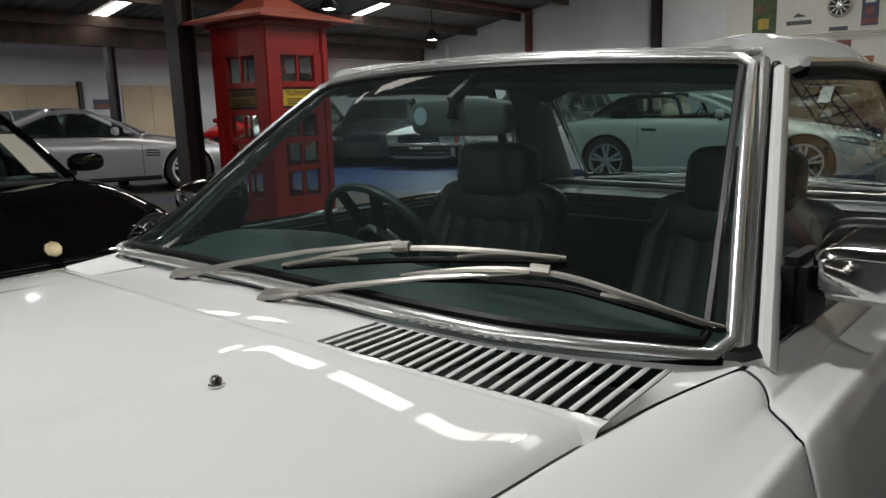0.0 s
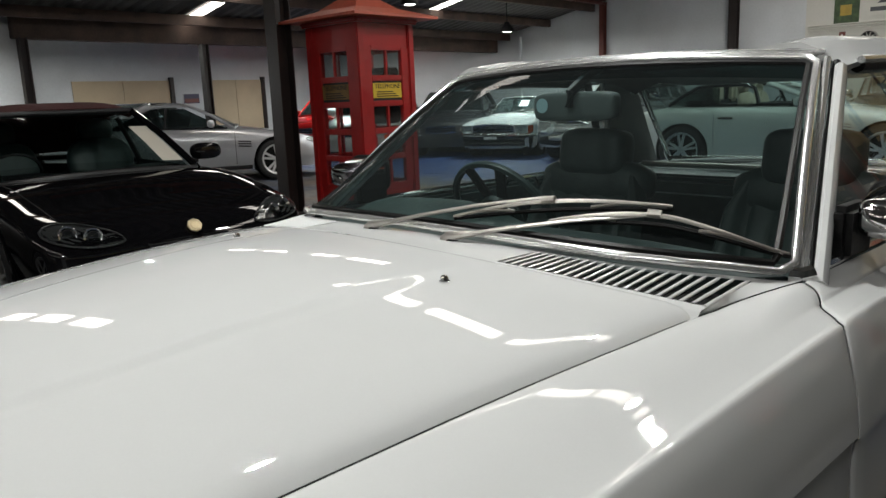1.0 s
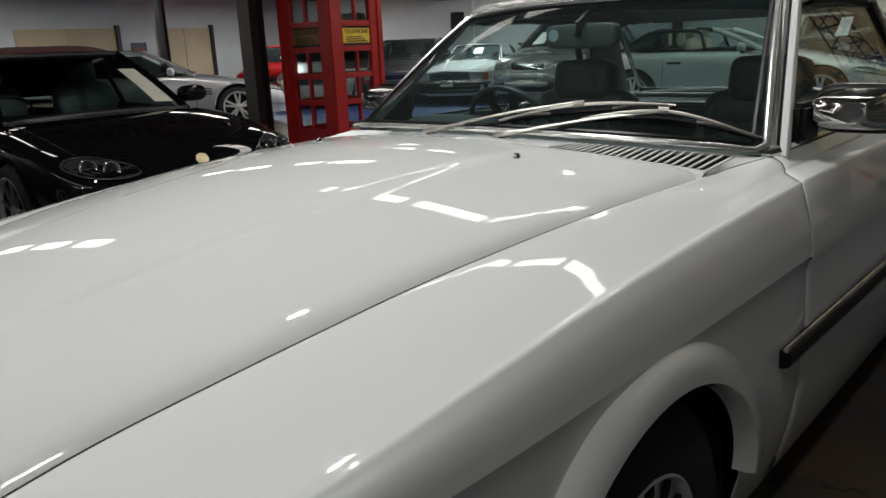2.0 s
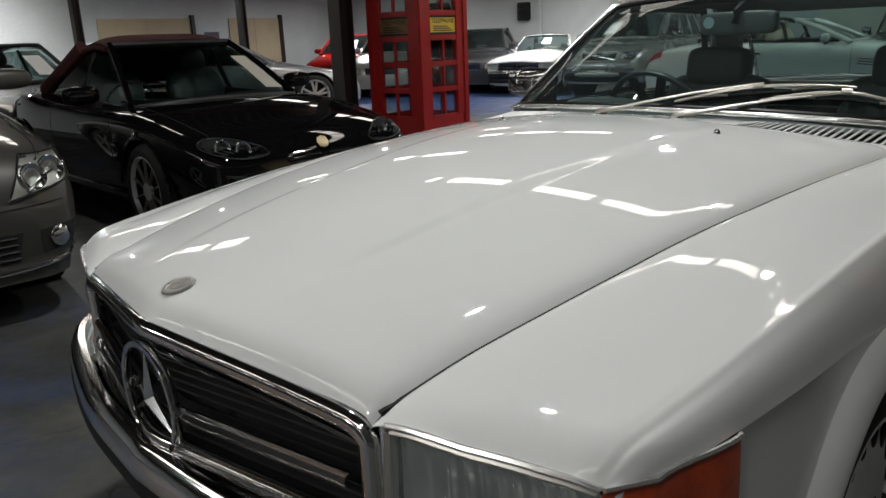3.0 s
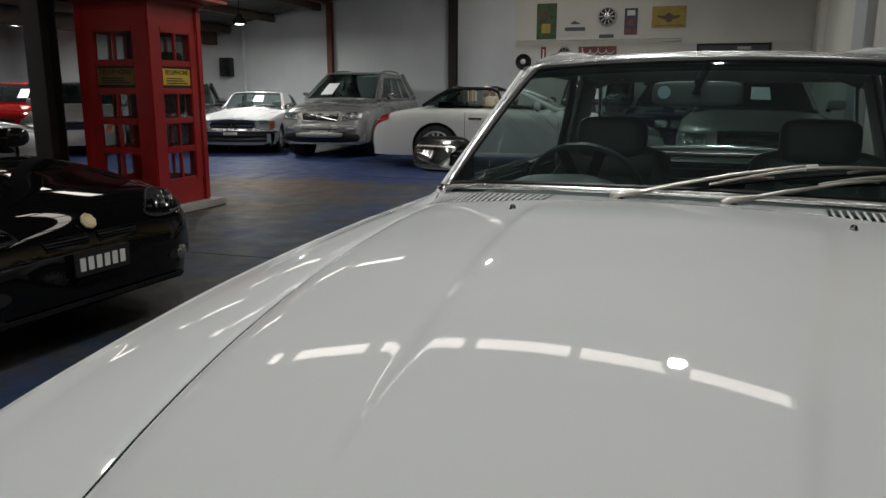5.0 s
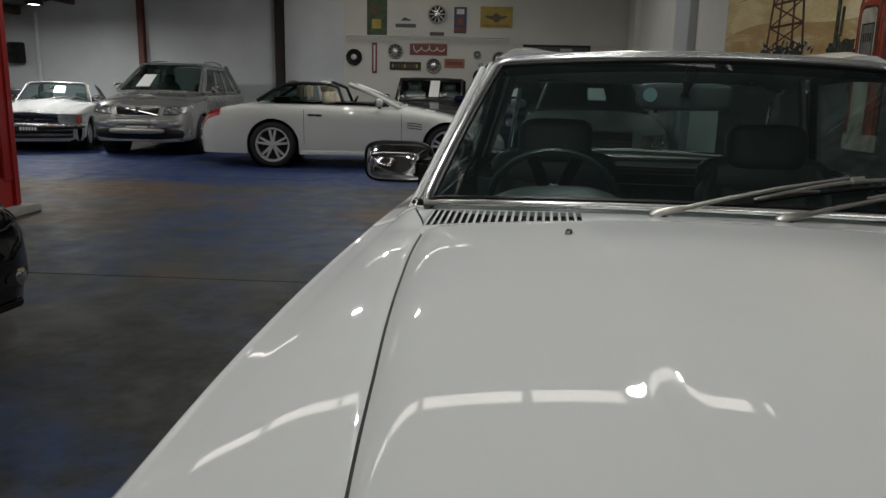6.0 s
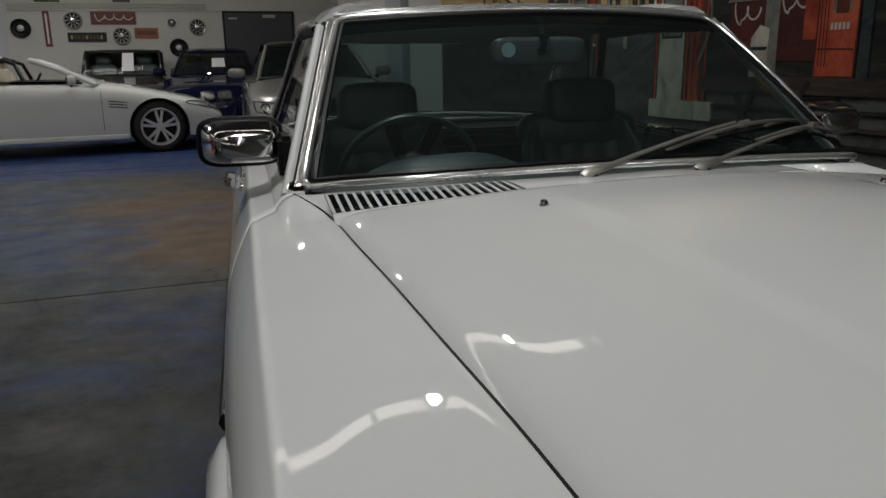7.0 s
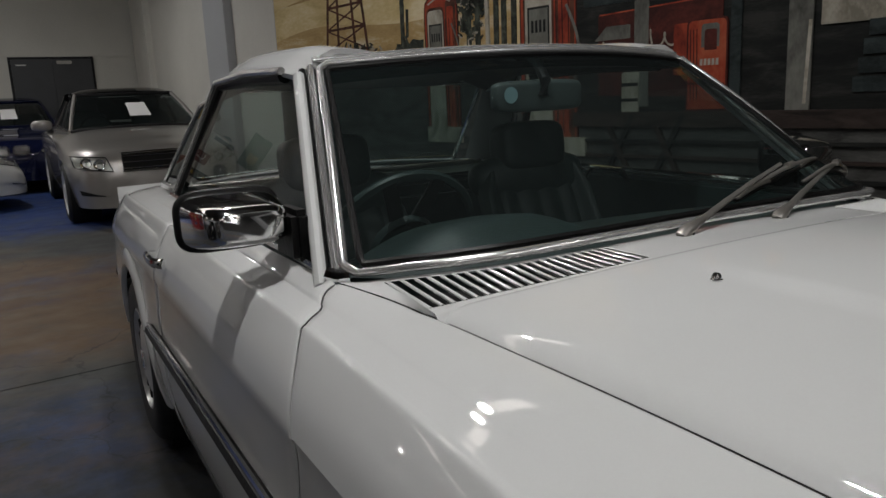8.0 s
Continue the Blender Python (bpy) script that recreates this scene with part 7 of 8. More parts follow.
# speaker box on the gable wall and the pipe beside it
sp = root("wall_speaker", HALL @ Matrix.Translation((-10.6, WALL_V - 0.1, 1.75)), "black loudspeaker on the white wall", "speaker")
part("cabinet", box(-0.14, 0.14, -0.12, 0.12, -0.22, 0.22, 0.02), M_TRIM, sp)
for z, r in ((-0.07, 0.09), (0.11, 0.05)):
    part("speaker_cone", lathe([(0.0, 0.02), (r * 0.4, 0.01), (r, -0.01), (r * 1.1, -0.012)], 20, m=pose(0, -0.135, z, -90)), M_VOID, sp)
pp = root("wall_pipe", HALL @ Matrix.Translation((-10.15, WALL_V - 0.05, 0)), "white painted drain pipe on the wall", "pipe")
part("pipe", sweep([(0, 0, 0), (0, 0, 2.6)], 0.045, 12), M_WALL, pp)

# ---- signs on the cream wall ----
SIGNS = HALL @ Matrix.Translation((0, WALL_V, 0))


def wall_sign(u, z, w, h, material, label, stripes=(), name="metal_sign"):
    t = root(name, SIGNS @ Matrix.Translation((u, 0, z)), label, "sign", "signs on the cream wall")
    bm = box(-w / 2, w / 2, -0.02, -0.002, -h / 2, h / 2, 0.004)
    part("sheet", bm, material, t, smooth=False)
    for x0, x1, z0, z1, mt in stripes:
        part("painted_shape", box(x0 * w / 2, x1 * w / 2, -0.0225, -0.02, z0 * h / 2, z1 * h / 2), mt, t, smooth=False)
    return t


def wheel_cover(u, z, r, material, label):
    t = root("wall_hub_cap", SIGNS @ Matrix.Translation((u, -0.002, z)), label, "hub cap", "hub caps on the cream wall")
    bright = material is not M_TRIM
    part("rim", lathe([(r * 0.82, 0.040), (r * 0.90, 0.046), (r * 0.98, 0.038), (r, 0.015), (r, 0.0)], 36, m=pose(0, 0, 0, 90)), material, t)
    part("dish", lathe([(r * 0.34, 0.048), (r * 0.42, 0.030), (r * 0.60, 0.024), (r * 0.76, 0.032), (r * 0.82, 0.041)], 36, m=pose(0, 0, 0, 90)), M_TRIM if bright else M_RUBBER, t)
    part("centre_cap", lathe([(0.0, 0.064), (r * 0.16, 0.062), (r * 0.28, 0.056), (r * 0.35, 0.044)], 28, m=pose(0, 0, 0, 90)), M_POLISH if bright else M_ALLOY, t)
    for k in range(10 if bright else 0):
        part("rib", box(r * 0.36, r * 0.80, -r * 0.045, r * 0.045, 0.030, 0.044, 0.003, m=pose(0, 0, 0, 90) @ pose(0, 0, 0, 0, 0, 36 * k)), M_SATIN, t)


M_SIGN_GREEN = mat("dark_green_print", (0.05, 0.09, 0.03), 0.6, vary=0.6, scale=14)
M_SIGN_GOLD = mat("mustard_print", (0.40, 0.27, 0.03), 0.5, vary=0.3, scale=7)
M_SIGN_BROWN = mat("brown_print", (0.10, 0.055, 0.02), 0.5, vary=0.4, scale=8)
wall_sign(-2.85, 2.62, 0.42, 0.75, M_SIGN_GREEN, "tall green landscape poster", [(-0.5, 0.4, -0.6, -0.1, M_SIGN_GOLD), (-0.8, 0.2, 0.2, 0.6, M_SIGN_BROWN)], "wall_poster")
pale = wall_sign(-2.25, 2.53, 0.5, 0.34, M_WALL_WARM, "pale oil company sign with a dark emblem", [(-0.85, 0.85, -0.62, -0.18, M_DOORGREY)])
part("painted_emblem", polygon([(-0.11, 0.03), (0.11, 0.03), (0.09, 0.06), (0.03, 0.075), (0.0, 0.10), (-0.05, 0.085), (-0.08, 0.055)], 0.0235), M_DOORGREY, pale, smooth=False)
wheel_cover(-1.6, 2.70, 0.2, M_SATIN, "spoked chrome hub cap hung on the wall")
wall_sign(-1.12, 2.59, 0.26, 0.52, M_SIGN_BLUE, "narrow dark blue enamel sign with a red foot", [(-0.9, 0.9, -0.9, -0.55, M_SIGN_RED), (-0.6, 0.6, 0.45, 0.85, M_INKWHITE), (-0.5, 0.5, -0.35, 0.2, M_SIGN_RED)])
yellow = wall_sign(-0.38, 2.66, 0.66, 0.42, M_SIGN_GOLD, "mustard yellow sign with a dark emblem", [(-0.85, 0.85, -0.85, -0.72, M_SIGN_ORANGE)], "yellow_sign")
part("painted_emblem", polygon([(-0.24, 0.01), (-0.20, 0.035), (-0.09, 0.02), (-0.05, 0.06), (0.0, 0.08), (0.05, 0.06), (0.09, 0.02), (0.20, 0.035), (0.24, 0.01), (0.14, -0.035), (0.07, -0.05), (0.04, -0.10), (-0.04, -0.10), (-0.07, -0.05), (-0.14, -0.035)], 0.0235), M_SIGN_BROWN, yellow, smooth=False)
wall_sign(-1.6, 2.31, 0.3, 0.07, M_DOORGREY, "small dark name strip")
wheel_cover(-3.33, 1.81, 0.17, M_TRIM, "black spoked hub cap hung on the wall")
wall_sign(-2.9, 1.80, 0.11, 0.62, M_SIGN_RED, "narrow upright red sign", [(-0.3, 0.3, -0.85, 0.85, M_INKWHITE)])
wheel_cover(-2.46, 1.95, 0.16, M_SATIN, "spoked chrome hub cap hung on the wall")
drinks = wall_sign(-1.77, 1.99, 0.78, 0.23, M_SIGN_RED, "rusty red drinks sign with a white script line", [])
part("painted_script", sweep([(-0.31 + 0.052 * a - 0.030 * math.sin(2 * a), -0.0215, 0.01 + 0.055 * math.cos(2 * a) * (1.3 if a < 1.6 or 5.6 < a < 7 else 0.7)) for a in steps(0, 12, 90)], 0.0085, 6, flat=1.0, up=(0, -1, 0)), M_INKWHITE, drinks, smooth=False)
wall_sign(-2.25, 1.65, 0.66, 0.17, M_INK, "black tyre sign with a yellow line", [(-0.85 + 0.19 * k, -0.73 + 0.19 * k, -0.4, 0.4, M_SIGN_BROWN if k % 4 else M_SIGN_GOLD) for k in range(9)])
wheel_cover(-1.66, 1.67, 0.16, M_SATIN, "spoked chrome hub cap hung on the wall")
wall_sign(-1.22, 1.72, 0.42, 0.19, M_SIGN_ORANGE, "small orange enamel advertising sign", [(-0.8, 0.8, -0.4, 0.4, M_SIGN_RED)])
wheel_cover(-0.75, 1.91, 0.09, M_INKWHITE, "small pale hub cap hung on the wall")
wheel_cover(-0.29, 1.83, 0.155, M_SATIN, "spoked chrome hub cap hung on the wall")
wheel_cover(-0.66, 1.45, 0.17, M_TRIM, "black spoked hub cap hung on the wall")
rail = root("cable_tray", SIGNS, "white cable trunking along the wall", "trunking", kind="structure")
for z in (2.17, 2.21, 2.25):
    part("conduit", sweep([(-3.5, -0.02, z), (-0.1, -0.02, z)], 0.014, 8), M_WALL_WARM, rail)
part("ledge", box(-3.5, 2.4, -0.03, -0.001, 2.12, 2.15), M_WALL_WARM, rail, smooth=False)
dr = root("door_1", SIGNS, "dark grey flush double door", "door", kind="structure")
part("door_frame", box(0.19, 1.57, -0.04, -0.001, 0, 2.13), M_TRIM, dr, smooth=False)
for a, b in ((0.23, 0.88), (0.885, 1.53)):
    part("door_leaf", box(a, b, -0.065, -0.042, 0.01, 2.09, 0.004), M_DOORGREY, dr, smooth=False)
part("exit_label", box(0.30, 0.46, -0.068, -0.066, 1.98, 2.0), M_INKWHITE, dr, smooth=False)
part("door_closer", box(0.95, 1.2, -0.1, -0.066, 2.0, 2.06, 0.01), M_SATIN, dr)
part("door_handle", box(0.84, 0.87, -0.1, -0.066, 0.95, 1.1, 0.01), M_SATIN, dr)


# ---- the mural wall ----
MURAL = pose(1.42, 6.83, 0, 0, 0, -81.03)
bm = box(-0.02, 19.0, 0.0, 0.25, 0, 6.5)
mw = part("wall_east", bm, M_WALL_GREY, None, smooth=False)
mw.matrix_world = MURAL
tagged(mw, "wall that carries the painted mural", "wall", kind="structure")


def brush(name, lo, mid, hi, scale=3.0, stretch=2.5):
    """Mural paint laid on with a brush: three tones in streaks, with fine mottling."""
    t = bpy.data.materials.new(name)
    t.use_nodes = True
    nt = t.node_tree
    bs = nt.nodes["Principled BSDF"]
    co, mp = nt.nodes.new("ShaderNodeTexCoord"), nt.nodes.new("ShaderNodeMapping")
    mp.inputs["Scale"].default_value = (1.0, 1.0, stretch)
    mp.inputs["Rotation"].default_value = (0, 0.12, 0)
    n1, n2 = nt.nodes.new("ShaderNodeTexNoise"), nt.nodes.new("ShaderNodeTexNoise")
    n1.inputs["Scale"].default_value, n1.inputs["Detail"].default_value, n1.inputs["Distortion"].default_value = scale, 9, 1.2
    n2.inputs["Scale"].default_value, n2.inputs["Detail"].default_value = scale * 14, 5
    rp = nt.nodes.new("ShaderNodeValToRGB")
    rp.color_ramp.elements[0].position, rp.color_ramp.elements[1].position = 0.30, 0.70
    rp.color_ramp.elements[0].color, rp.color_ramp.elements[1].color = (*lo, 1), (*hi, 1)
    rp.color_ramp.elements.new(0.5).color = (*mid, 1)
    ad = nt.nodes.new("ShaderNodeMath")
    ad.operation = "MULTIPLY_ADD"
    ad.inputs[1].default_value = 0.30
    sb = nt.nodes.new("ShaderNodeMath")
    sb.operation = "SUBTRACT"
    sb.inputs[1].default_value = 0.15
    nt.links.new(co.outputs["Object"], mp.inputs[0])
    nt.links.new(mp.outputs[0], n1.inputs["Vector"])
    nt.links.new(mp.outputs[0], n2.inputs["Vector"])
    nt.links.new(n2.outputs[0], ad.inputs[0])
    nt.links.new(n1.outputs[0], ad.inputs[2])
    nt.links.new(ad.outputs[0], sb.inputs[0])
    nt.links.new(sb.outputs[0], rp.inputs[0])
    nt.links.new(rp.outputs[0], bs.inputs["Base Color"])
    bs.inputs["Roughness"].default_value, bs.inputs["Specular IOR Level"].default_value = 0.75, 0.25
    return t


def tones(c, k=0.45):
    return tuple(v * (1 - k) for v in c), c, tuple(min(1.0, v * (1 + k)) for v in c)


M_M_SKY = brush("mural_yellow_sky", (0.46, 0.34, 0.15), (0.62, 0.49, 0.25), (0.74, 0.64, 0.42), 1.1, 3.0)
M_M_HILL = brush("mural_ochre_hills", (0.34, 0.22, 0.09), (0.46, 0.32, 0.14), (0.62, 0.54, 0.38), 1.6, 3.0)
M_M_ROAD = brush("mural_grey_ground", *tones((0.06, 0.06, 0.056), 0.6), 2.2, 3.5)
M_M_DARK = brush("mural_dark_boards", (0.004, 0.005, 0.005), (0.011, 0.012, 0.011), (0.030, 0.030, 0.027), 2.0, 5.0)
M_M_TEAL = brush("mural_teal_frame", *tones((0.022, 0.030, 0.030), 0.6), 5.0, 2.0)
M_M_RED = brush("mural_red", (0.14, 0.018, 0.010), (0.31, 0.048, 0.020), (0.42, 0.11, 0.05), 3.5, 0.6)
M_M_DEEP = brush("mural_deep_red", (0.022, 0.006, 0.005), (0.050, 0.011, 0.008), (0.10, 0.020, 0.014), 3.0, 1.2)
M_M_PALE = brush("mural_pale", (0.20, 0.18, 0.14), (0.36, 0.33, 0.27), (0.48, 0.45, 0.38), 5.0, 0.7)
M_M_GREY = brush("mural_grey_post", *tones((0.12, 0.12, 0.105), 0.5), 5.0, 0.5)
M_M_RUST = brush("mural_rust_steel", *tones((0.075, 0.028, 0.016), 0.6), 6.0, 1.0)
M_M_GREEN = brush("mural_cactus_green", (0.008, 0.010, 0.008), (0.030, 0.034, 0.026), (0.10, 0.11, 0.085), 11.0, 0.8)
M_M_AMBER = brush("mural_lamplit_window", (0.30, 0.12, 0.015), (0.55, 0.30, 0.05), (0.72, 0.52, 0.16), 4.0, 0.8)
M_M_BLUE = brush("mural_night_blue", *tones((0.012, 0.012, 0.026), 0.5), 4.0, 1.0)
M_M_BROWN = brush("mural_brown_boards", *tones((0.034, 0.024, 0.020), 0.6), 3.0, 5.0)

mural = root("mural", MURAL, "large painted mural of a desert filling station at dusk", "mural")
LAYER = [0.002]


def painted(points, material, name="painted_shape", step=True):
    """One painted area of the mural, s along the wall and height."""
    if step:
        LAYER[0] += 0.00012
    return part(name, polygon(points, LAYER[0]), material, mural, smooth=False)


def rect(s0, s1, z0, z1):
    return [(s0, z0), (s1, z0), (s1, z1), (s0, z1)]


def stroke(pts, w, material, name="painted_line"):
    """A painted line of width w."""
    left, right = [], []
    for k, (x, z) in enumerate(pts):
        ax, az = pts[max(0, k - 1)]
        bx, bz = pts[min(len(pts) - 1, k + 1)]
        d = math.hypot(bx - ax, bz - az) or 1
        nx, nz = -(bz - az) / d * w / 2, (bx - ax) / d * w / 2
        left.append((x + nx, z + nz))
        right.append((x - nx, z - nz))
    return painted(left + right[::-1], material, name)


painted(rect(0.0, 14.0, 0.02, 4.6), M_M_SKY, "painted_sky")
painted([(0, 1.35)] + [(s, 1.78 + 0.06 * math.sin(s * 1.9) + 0.05 * s / 3) for s in steps(0, 3.6, 24)] + [(3.6, 1.35)], M_M_HILL, "painted_hill")
painted(rect(0, 14.0, 0.02, 1.36), M_M_ROAD, "painted_ground")
for k in range(7):
    painted([(0.2 * k, 2.1 + 0.22 * k), (3.8, 2.2 + 0.25 * k), (3.6, 2.26 + 0.25 * k), (1.5, 2.19 + 0.23 * k)], M_M_HILL, "painted_cloud")
# fence and far road
for k in range(9):
    stroke([(0.15 + 0.4 * k, 1.22), (0.15 + 0.4 * k, 1.50)], 0.035, M_M_BROWN, "painted_fence_post")
for z in (1.32, 1.42):
    stroke([(0.05, z), (3.5, z - 0.02)], 0.018, M_M_PALE, "painted_fence_rail")
# drilling tower
for a, b in ((1.03, 1.27), (1.76, 1.50), (1.25, 1.33), (1.55, 1.44)):
    stroke([(a, 1.52), (lerp(a, b, 0.6), 2.5), (b, 3.4)], 0.035, M_M_RUST, "painted_tower_leg")
for k in range(8):
    z = 1.6 + k * 0.2
    f = (z - 1.52) / 1.88
    stroke([(lerp(1.03, 1.27, f), z), (lerp(1.76, 1.50, f), z)], 0.022, M_M_RUST, "painted_tower_bar")
    stroke([(lerp(1.03, 1.27, f), z), (lerp(1.76, 1.50, f + 0.1), z + 0.2)], 0.014, M_M_RUST, "painted_tower_brace")
    stroke([(lerp(1.76, 1.50, f), z), (lerp(1.03, 1.27, f + 0.1), z + 0.2)], 0.014, M_M_RUST, "painted_tower_brace")
rng = random.Random(5)
for s0 in (1.0, 1.3, 1.6, 2.3, 2.45):
    painted([(s0 + 0.16 * math.cos(a) * rng.uniform(0.6, 1.1), 1.54 + 0.08 * math.sin(a) * rng.uniform(0.6, 1.2)) for a in steps(0, 6.1, 14)], M_M_GREEN, "painted_scrub")
# cacti and bush
for s0, z1 in ((2.28, 1.98), (3.12, 2.2), (3.22, 2.35), (3.42, 2.6), (3.50, 2.5), (3.60, 2.45)):
    stroke([(s0, 1.3), (s0 + 0.01, z1)], 0.05, M_M_GREEN, "painted_cactus")
    stroke([(s0, z1 - 0.35), (s0 + 0.07, z1 - 0.33), (s0 + 0.08, z1 - 0.12)], 0.03, M_M_GREEN, "painted_cactus_arm")
for k in range(60):
    a, r = rng.uniform(0, 6.28), rng.uniform(0, 1) ** 0.6
    cx, cz = 3.16 + 0.17 * r * math.cos(a), 1.80 + 0.24 * r * math.sin(a)
    painted([(cx + 0.03 * math.cos(q), cz + 0.022 * math.sin(q)) for q in (0, 1.3, 2.5, 3.8, 5.1)], M_M_GREEN, "painted_leaf", False)
for cx0, cz0, rx, rz, n in ((1.05, 1.58, 0.22, 0.08, 26), (1.45, 1.57, 0.25, 0.09, 30), (1.80, 1.57, 0.16, 0.07, 18), (3.14, 1.76, 0.19, 0.26, 60), (3.60, 1.98, 0.14, 0.12, 26)):
    for k in range(n):
        a, rr = rng.uniform(0, 6.28), rng.uniform(0, 1) ** 0.5
        cx, cz, tilt = cx0 + rx * rr * math.cos(a), cz0 + rz * rr * math.sin(a), rng.uniform(0, 6.28)
        painted([(cx + 0.030 * math.cos(t) * math.cos(tilt) - 0.008 * math.sin(t) * math.sin(tilt), cz + 0.030 * math.cos(t) * math.sin(tilt) + 0.008 * math.sin(t) * math.cos(tilt)) for t in (0, 1.2, 2.2, 3.14, 4.1, 5.1)], M_M_GREEN if k % 4 else M_M_PALE, "painted_leaf", False)
LAYER[0] += 0.0003


def arc_top(s0, s1, z0, z1, n=10, power=4.0):
    """An upright outline with a softly squared top."""
    w, c = (s1 - s0) / 2, (s0 + s1) / 2
    top = []
    for a in steps(math.pi, 0, n):
        ca, sa = math.cos(a), math.sin(a)
        top.append((c + w * math.copysign(abs(ca) ** (2 / power), ca), z1 - w * 0.9 + w * 0.9 * abs(sa) ** (2 / power)))
    return [(s0, z0)] + top + [(s1, z0)]


def ribbon(pts, w, material, name="painted_script"):
    """A painted line that may cross itself."""
    LAYER[0] += 0.00012
    bm = bmesh.new()
    rows = []
    for k, (x, z) in enumerate(pts):
        ax, az = pts[max(0, k - 1)]
        bx, bz = pts[min(len(pts) - 1, k + 1)]
        d = math.hypot(bx - ax, bz - az) or 1
        nx, nz = -(bz - az) / d * w / 2, (bx - ax) / d * w / 2
        rows.append((bm.verts.new((x + nx, -LAYER[0], z + nz)), bm.verts.new((x - nx, -LAYER[0], z - nz))))
    for a, b in zip(rows, rows[1:]):
        bm.faces.new([a[0], a[1], b[1], b[0]])
    return part(name, bm, material, mural, smooth=False)


def pump(s0, s1, z0, z1):
    """A painted fuel pump: red housing in three-quarter view, cream face, dial and hose."""
    w = s1 - s0
    painted(arc_top(s0 - 0.012, s1 + 0.012, z0, z1 + 0.012), M_M_DEEP, "painted_pump_outline")
    painted(arc_top(s0, s1, z0, z1), M_M_RED, "painted_pump")
    painted(arc_top(s0 + w * 0.66, s1 - w * 0.02, z0, z1 - w * 0.10), M_M_RUST, "painted_pump_side")
    painted(arc_top(s0 + w * 0.70, s1 - w * 0.10, z0, z1 - w * 0.22), M_M_RED, "painted_pump_side_light")
    painted(arc_top(s0 + w * 0.05, s0 + w * 0.62, z0, z1 - w * 0.20, 10, 5.0), M_M_RUST, "painted_pump_edge")
    painted(arc_top(s0 + w * 0.08, s0 + w * 0.58, z0, z1 - w * 0.25, 10, 5.0), M_M_PALE, "painted_pump_front")
    ribbon([(s0 + w * (0.12 + 0.7 * f), z1 - w * (0.13 - 0.10 * math.sin(math.pi * f))) for f in steps(0, 1, 8)], w * 0.035, M_M_PALE, "painted_highlight")
    painted(rect(s0 + w * 0.13, s0 + w * 0.54, z1 - w * 1.45, z1 - w * 0.52), M_M_DARK, "painted_dial_frame")
    painted(rect(s0 + w * 0.16, s0 + w * 0.51, z1 - w * 1.42, z1 - w * 0.55), M_M_GREY, "painted_pump_dial")
    for q in range(2):
        for c in range(4):
            x = s0 + w * (0.20 + 0.075 * c)
            painted(rect(x, x + w * 0.045, z1 - w * (0.86 + 0.40 * q), z1 - w * (0.70 + 0.40 * q)), M_M_DARK, "plain_bar")
    for q in range(3):
        ribbon([(s0 + w * (0.66 + 0.11 * q), z1 - w * 0.45), (s0 + w * (0.67 + 0.11 * q), z0 + 0.03)], w * 0.02, M_M_DEEP, "painted_pump_fold")
    ribbon([(s1 + w * (-0.16 + 0.22 * math.sin(math.pi * f)), z1 - w * (0.55 + 1.25 * f)) for f in steps(0, 1, 14)], w * 0.045, M_M_GREY, "painted_hose")
    painted(rect(s0 - w * 0.06, s1 + w * 0.06, z0 - 0.12, z0), M_M_PALE, "painted_pump_foot")


pump(2.60, 2.99, 0.92, 1.91)
# dark station building behind the second pump
painted([(4.18, 0.95), (14.0, 0.95), (14.0, 4.2), (4.18, 4.2)], M_M_DARK, "painted_building")
for k in range(10):
    z = 2.2 + k * 0.2
    stroke([(4.2, z), (7.5, z - 0.15)], 0.012, M_M_TEAL, "painted_board_line")
pump(3.68, 4.17, 0.86, 1.97)
painted([(3.28, 2.34), (3.36, 2.34), (3.40, 2.26), (3.36, 2.05), (3.28, 2.05), (3.25, 2.2)], M_M_PALE, "painted_round_sign")
painted(disc_points(3.325, 2.2, 0.04, 14), M_M_RED, "painted_sign_dot")
stroke([(3.33, 2.06), (3.34, 1.2)], 0.035, M_M_PALE, "painted_sign_pole")
# windows with lamplight and drapes
painted(rect(4.24, 4.62, 1.66, 2.55), M_M_TEAL, "painted_window_frame")
painted([(4.26, 1.75), (4.40, 1.72), (4.42, 2.0), (4.26, 2.02)], M_M_AMBER, "painted_window_pane")
painted([(4.45, 1.70), (4.60, 1.69), (4.62, 2.0), (4.45, 2.0)], M_M_AMBER, "painted_window_pane")
painted([(4.27, 2.06), (4.6, 2.06), (4.6, 2.5), (4.27, 2.5)], M_M_AMBER, "painted_window_pane")
for q in range(5):
    stroke([(4.27 + 0.03 * q, 2.0), (4.27 + 0.012 * q, 1.80)], 0.012, M_M_DARK, "painted_drape_fold")
painted([(4.495, 1.78), (4.565, 1.78), (4.55, 1.89), (4.51, 1.89)], M_M_PALE, "painted_lamp_shade")
stroke([(4.53, 1.78), (4.53, 1.70)], 0.016, M_M_PALE, "painted_lamp_foot")
painted(rect(4.68, 5.12, 1.66, 2.5), M_M_TEAL, "painted_window_frame")
painted(rect(4.72, 5.07, 1.73, 2.45), M_M_BLUE, "painted_window_pane")
painted([(4.72, 1.75), (4.80, 1.76), (4.77, 2.3), (4.72, 2.3)], M_M_AMBER, "painted_drape")
painted([(5.07, 1.86), (4.98, 2.05), (4.9, 2.3), (5.07, 2.3)], M_M_AMBER, "painted_drape")
for q in range(3):
    stroke([(5.06 - 0.02 * q, 1.92 + 0.04 * q), (4.95 - 0.02 * q, 2.2)], 0.01, M_M_BLUE, "painted_drape_fold")
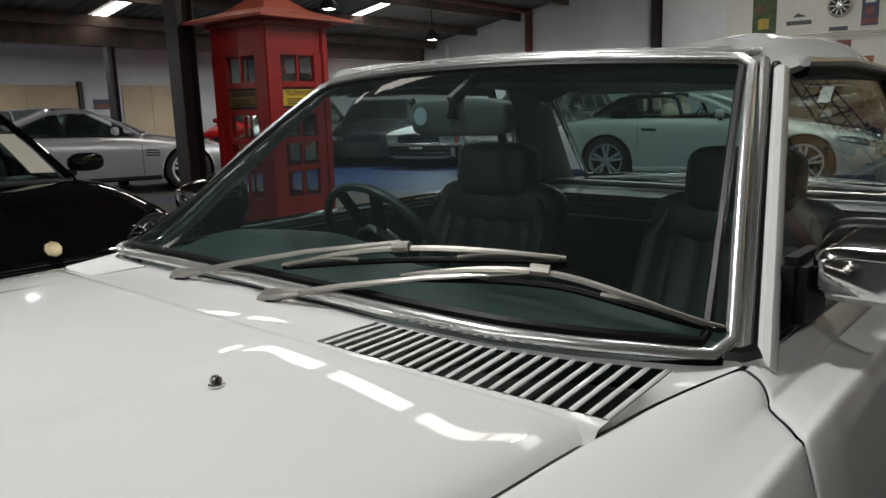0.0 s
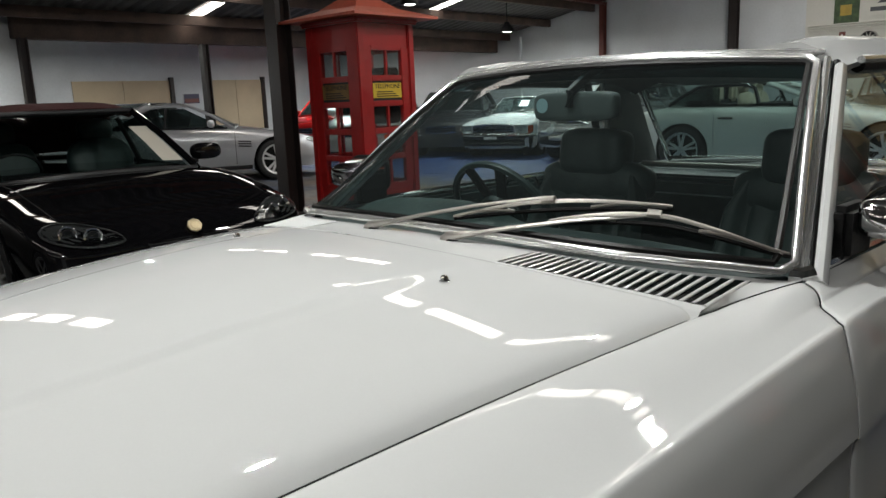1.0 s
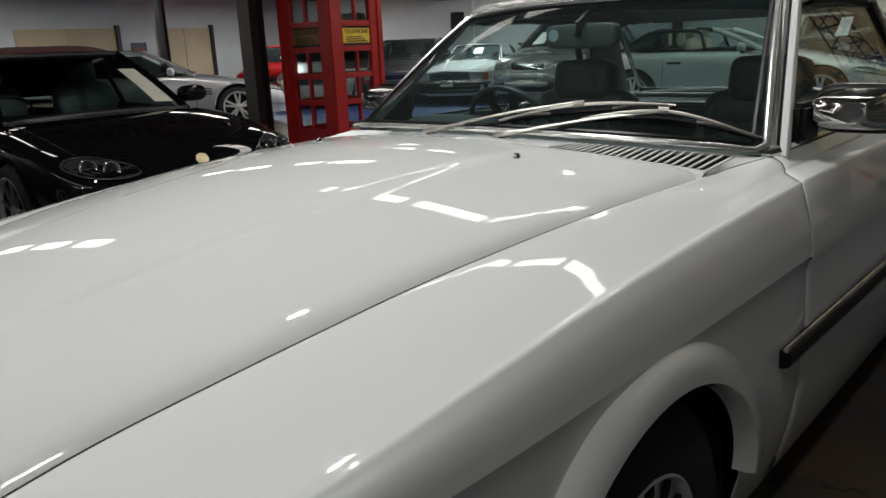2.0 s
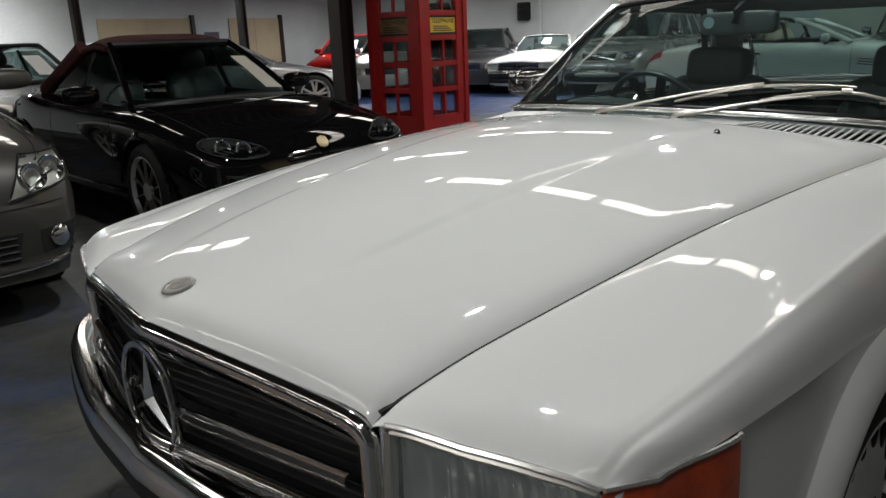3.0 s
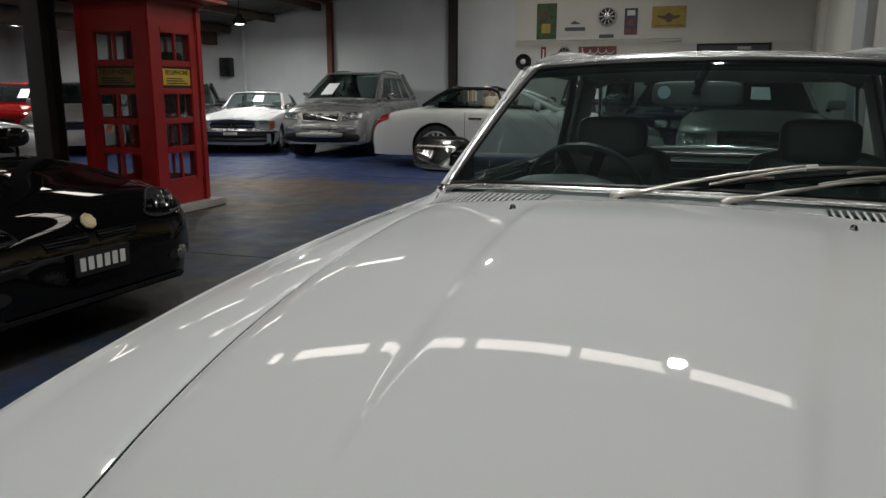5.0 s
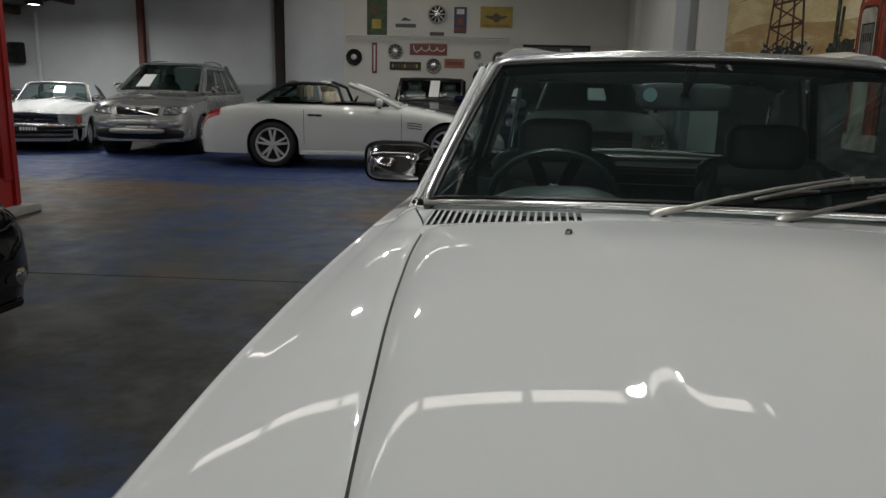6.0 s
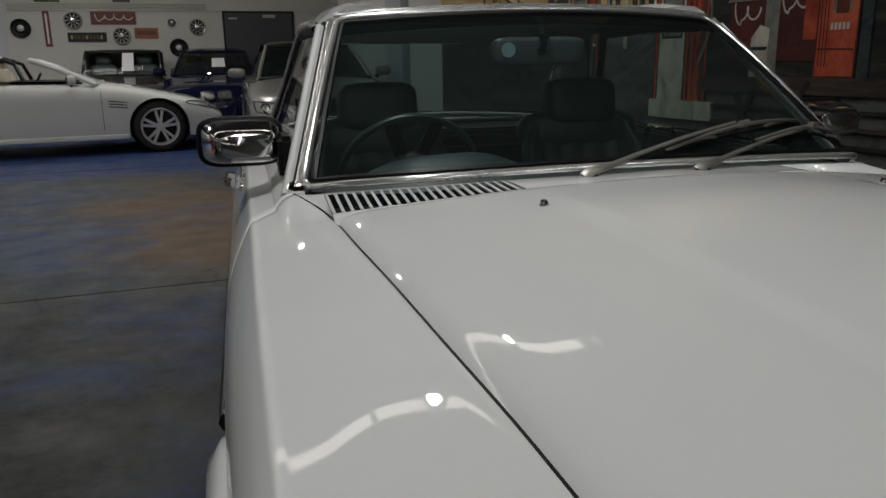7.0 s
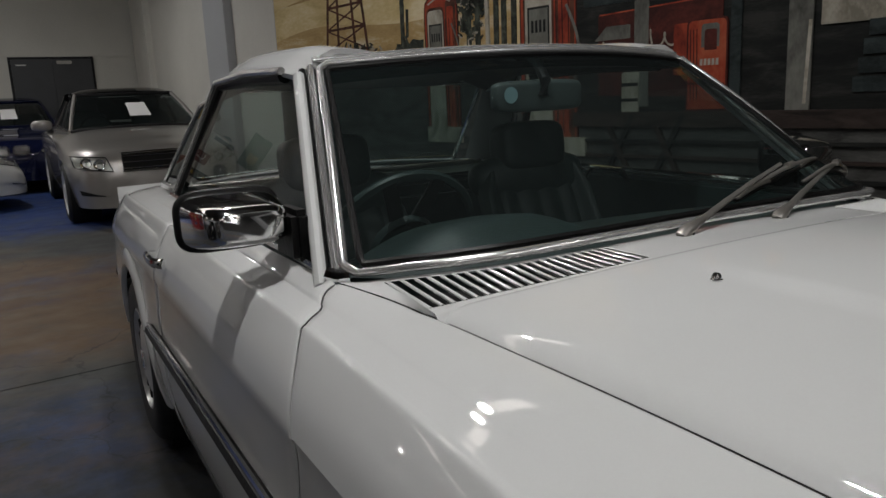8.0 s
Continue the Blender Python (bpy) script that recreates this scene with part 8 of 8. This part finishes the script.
# drinks board, posts and cooler
painted([(4.36, 1.12), (5.20, 1.10), (5.20, 1.63), (4.36, 1.60)], M_M_DEEP, "painted_drinks_board")
stroke([(4.37, 1.60), (5.19, 1.625)], 0.008, M_M_RED, "painted_board_edge")
ribbon([(4.40 + 0.030 * a - 0.022 * math.sin(2 * a), 1.38 + 0.045 * math.cos(2 * a) * (1.4 if a < 1.6 else 0.8)) for a in steps(0, 6, 60)], 0.012, M_M_PALE)
ribbon([(4.745 + 0.030 * a - 0.020 * math.sin(2 * a), 1.425 + 0.045 * math.cos(2 * a) * (1.4 if a < 1.6 else 0.8)) for a in steps(0, 5, 50)], 0.012, M_M_PALE)
painted([(4.33, 1.45), (4.60, 1.45), (4.60, 1.53), (4.42, 1.53)], M_M_GREY, "painted_awning")
painted(rect(4.63, 4.73, 1.05, 3.5), M_M_GREY, "painted_post")
for q in range(5):
    stroke([(4.63, 1.66 + 0.03 * q), (4.68, 1.69 + 0.03 * q), (4.73, 1.66 + 0.03 * q)], 0.01, M_M_DARK, "painted_post_mark")
painted(arc_top(4.90, 5.03, 1.22, 1.50, 8, 8.0), M_M_RED, "painted_cooler")
painted(arc_top(4.985, 5.235, 1.02, 1.515, 10, 9.0), M_M_DEEP, "painted_cooler_outline")
painted(arc_top(4.995, 5.225, 1.03, 1.505, 10, 9.0), M_M_RED, "painted_cooler")
painted(arc_top(5.075, 5.185, 1.36, 1.485, 8, 6.0), M_M_GREY, "painted_cooler_lid")
painted(arc_top(5.095, 5.17, 1.345, 1.455, 8, 5.0), M_M_DEEP, "painted_bottle_mark")
for q in range(3):
    ribbon([(5.015 + 0.020 * q, 1.08), (5.008 + 0.020 * q, 1.46)], 0.006, M_M_DEEP, "painted_cooler_rib")
ribbon([(5.0, 1.17), (5.22, 1.165)], 0.008, M_M_DEEP, "painted_cooler_line")
for q in range(5):
    painted(rect(5.07 + 0.024 * q, 5.086 + 0.024 * q, 1.265, 1.30), M_M_PALE, "plain_bar")
painted([(4.54, 1.02), (4.66, 1.02), (4.67, 1.29), (4.60, 1.31), (4.54, 1.24)], M_M_PALE, "painted_sack")
for q in range(2):
    painted(rect(4.54, 4.66, 1.08 + 0.09 * q, 1.10 + 0.09 * q), M_M_DARK, "plain_bar")
painted(rect(5.25, 5.31, 1.02, 3.2), M_M_TEAL, "painted_post")
painted(rect(5.41, 5.50, 1.80, 2.0), M_M_AMBER, "painted_lit_pane")
painted(rect(5.56, 5.68, 1.02, 3.0), M_M_GREY, "painted_post")
stroke([(5.655, 1.05), (5.67, 1.45)], 0.018, M_M_PALE, "painted_post_edge")
painted(rect(5.72, 6.4, 1.42, 1.55), M_M_PALE, "painted_lintel")
for q in range(4):
    painted(rect(5.88 + 0.02 * q, 6.35, 1.10 + 0.085 * q, 1.17 + 0.085 * q), M_M_TEAL, "painted_board")
painted(rect(4.15, 14.0, 0.93, 1.02), M_M_BROWN, "painted_kerb")
for q in range(9):
    z = 0.12 + 0.09 * q
    stroke([(3.9, z), (6.0, z + 0.015), (9.0, z + 0.02)], 0.02, M_M_BROWN if q % 2 else M_M_DARK, "painted_plank")
painted(rect(3.65, 4.25, 0.74, 0.86), M_M_PALE, "painted_kerb_block")
for a in (4.4, 4.75):
    stroke([(a, 0.6), (a + 0.22, 1.0)], 0.03, M_M_DARK, "painted_wheel_spoke")
    stroke([(a + 0.22, 0.6), (a, 1.0)], 0.03, M_M_BROWN, "painted_wheel_spoke")
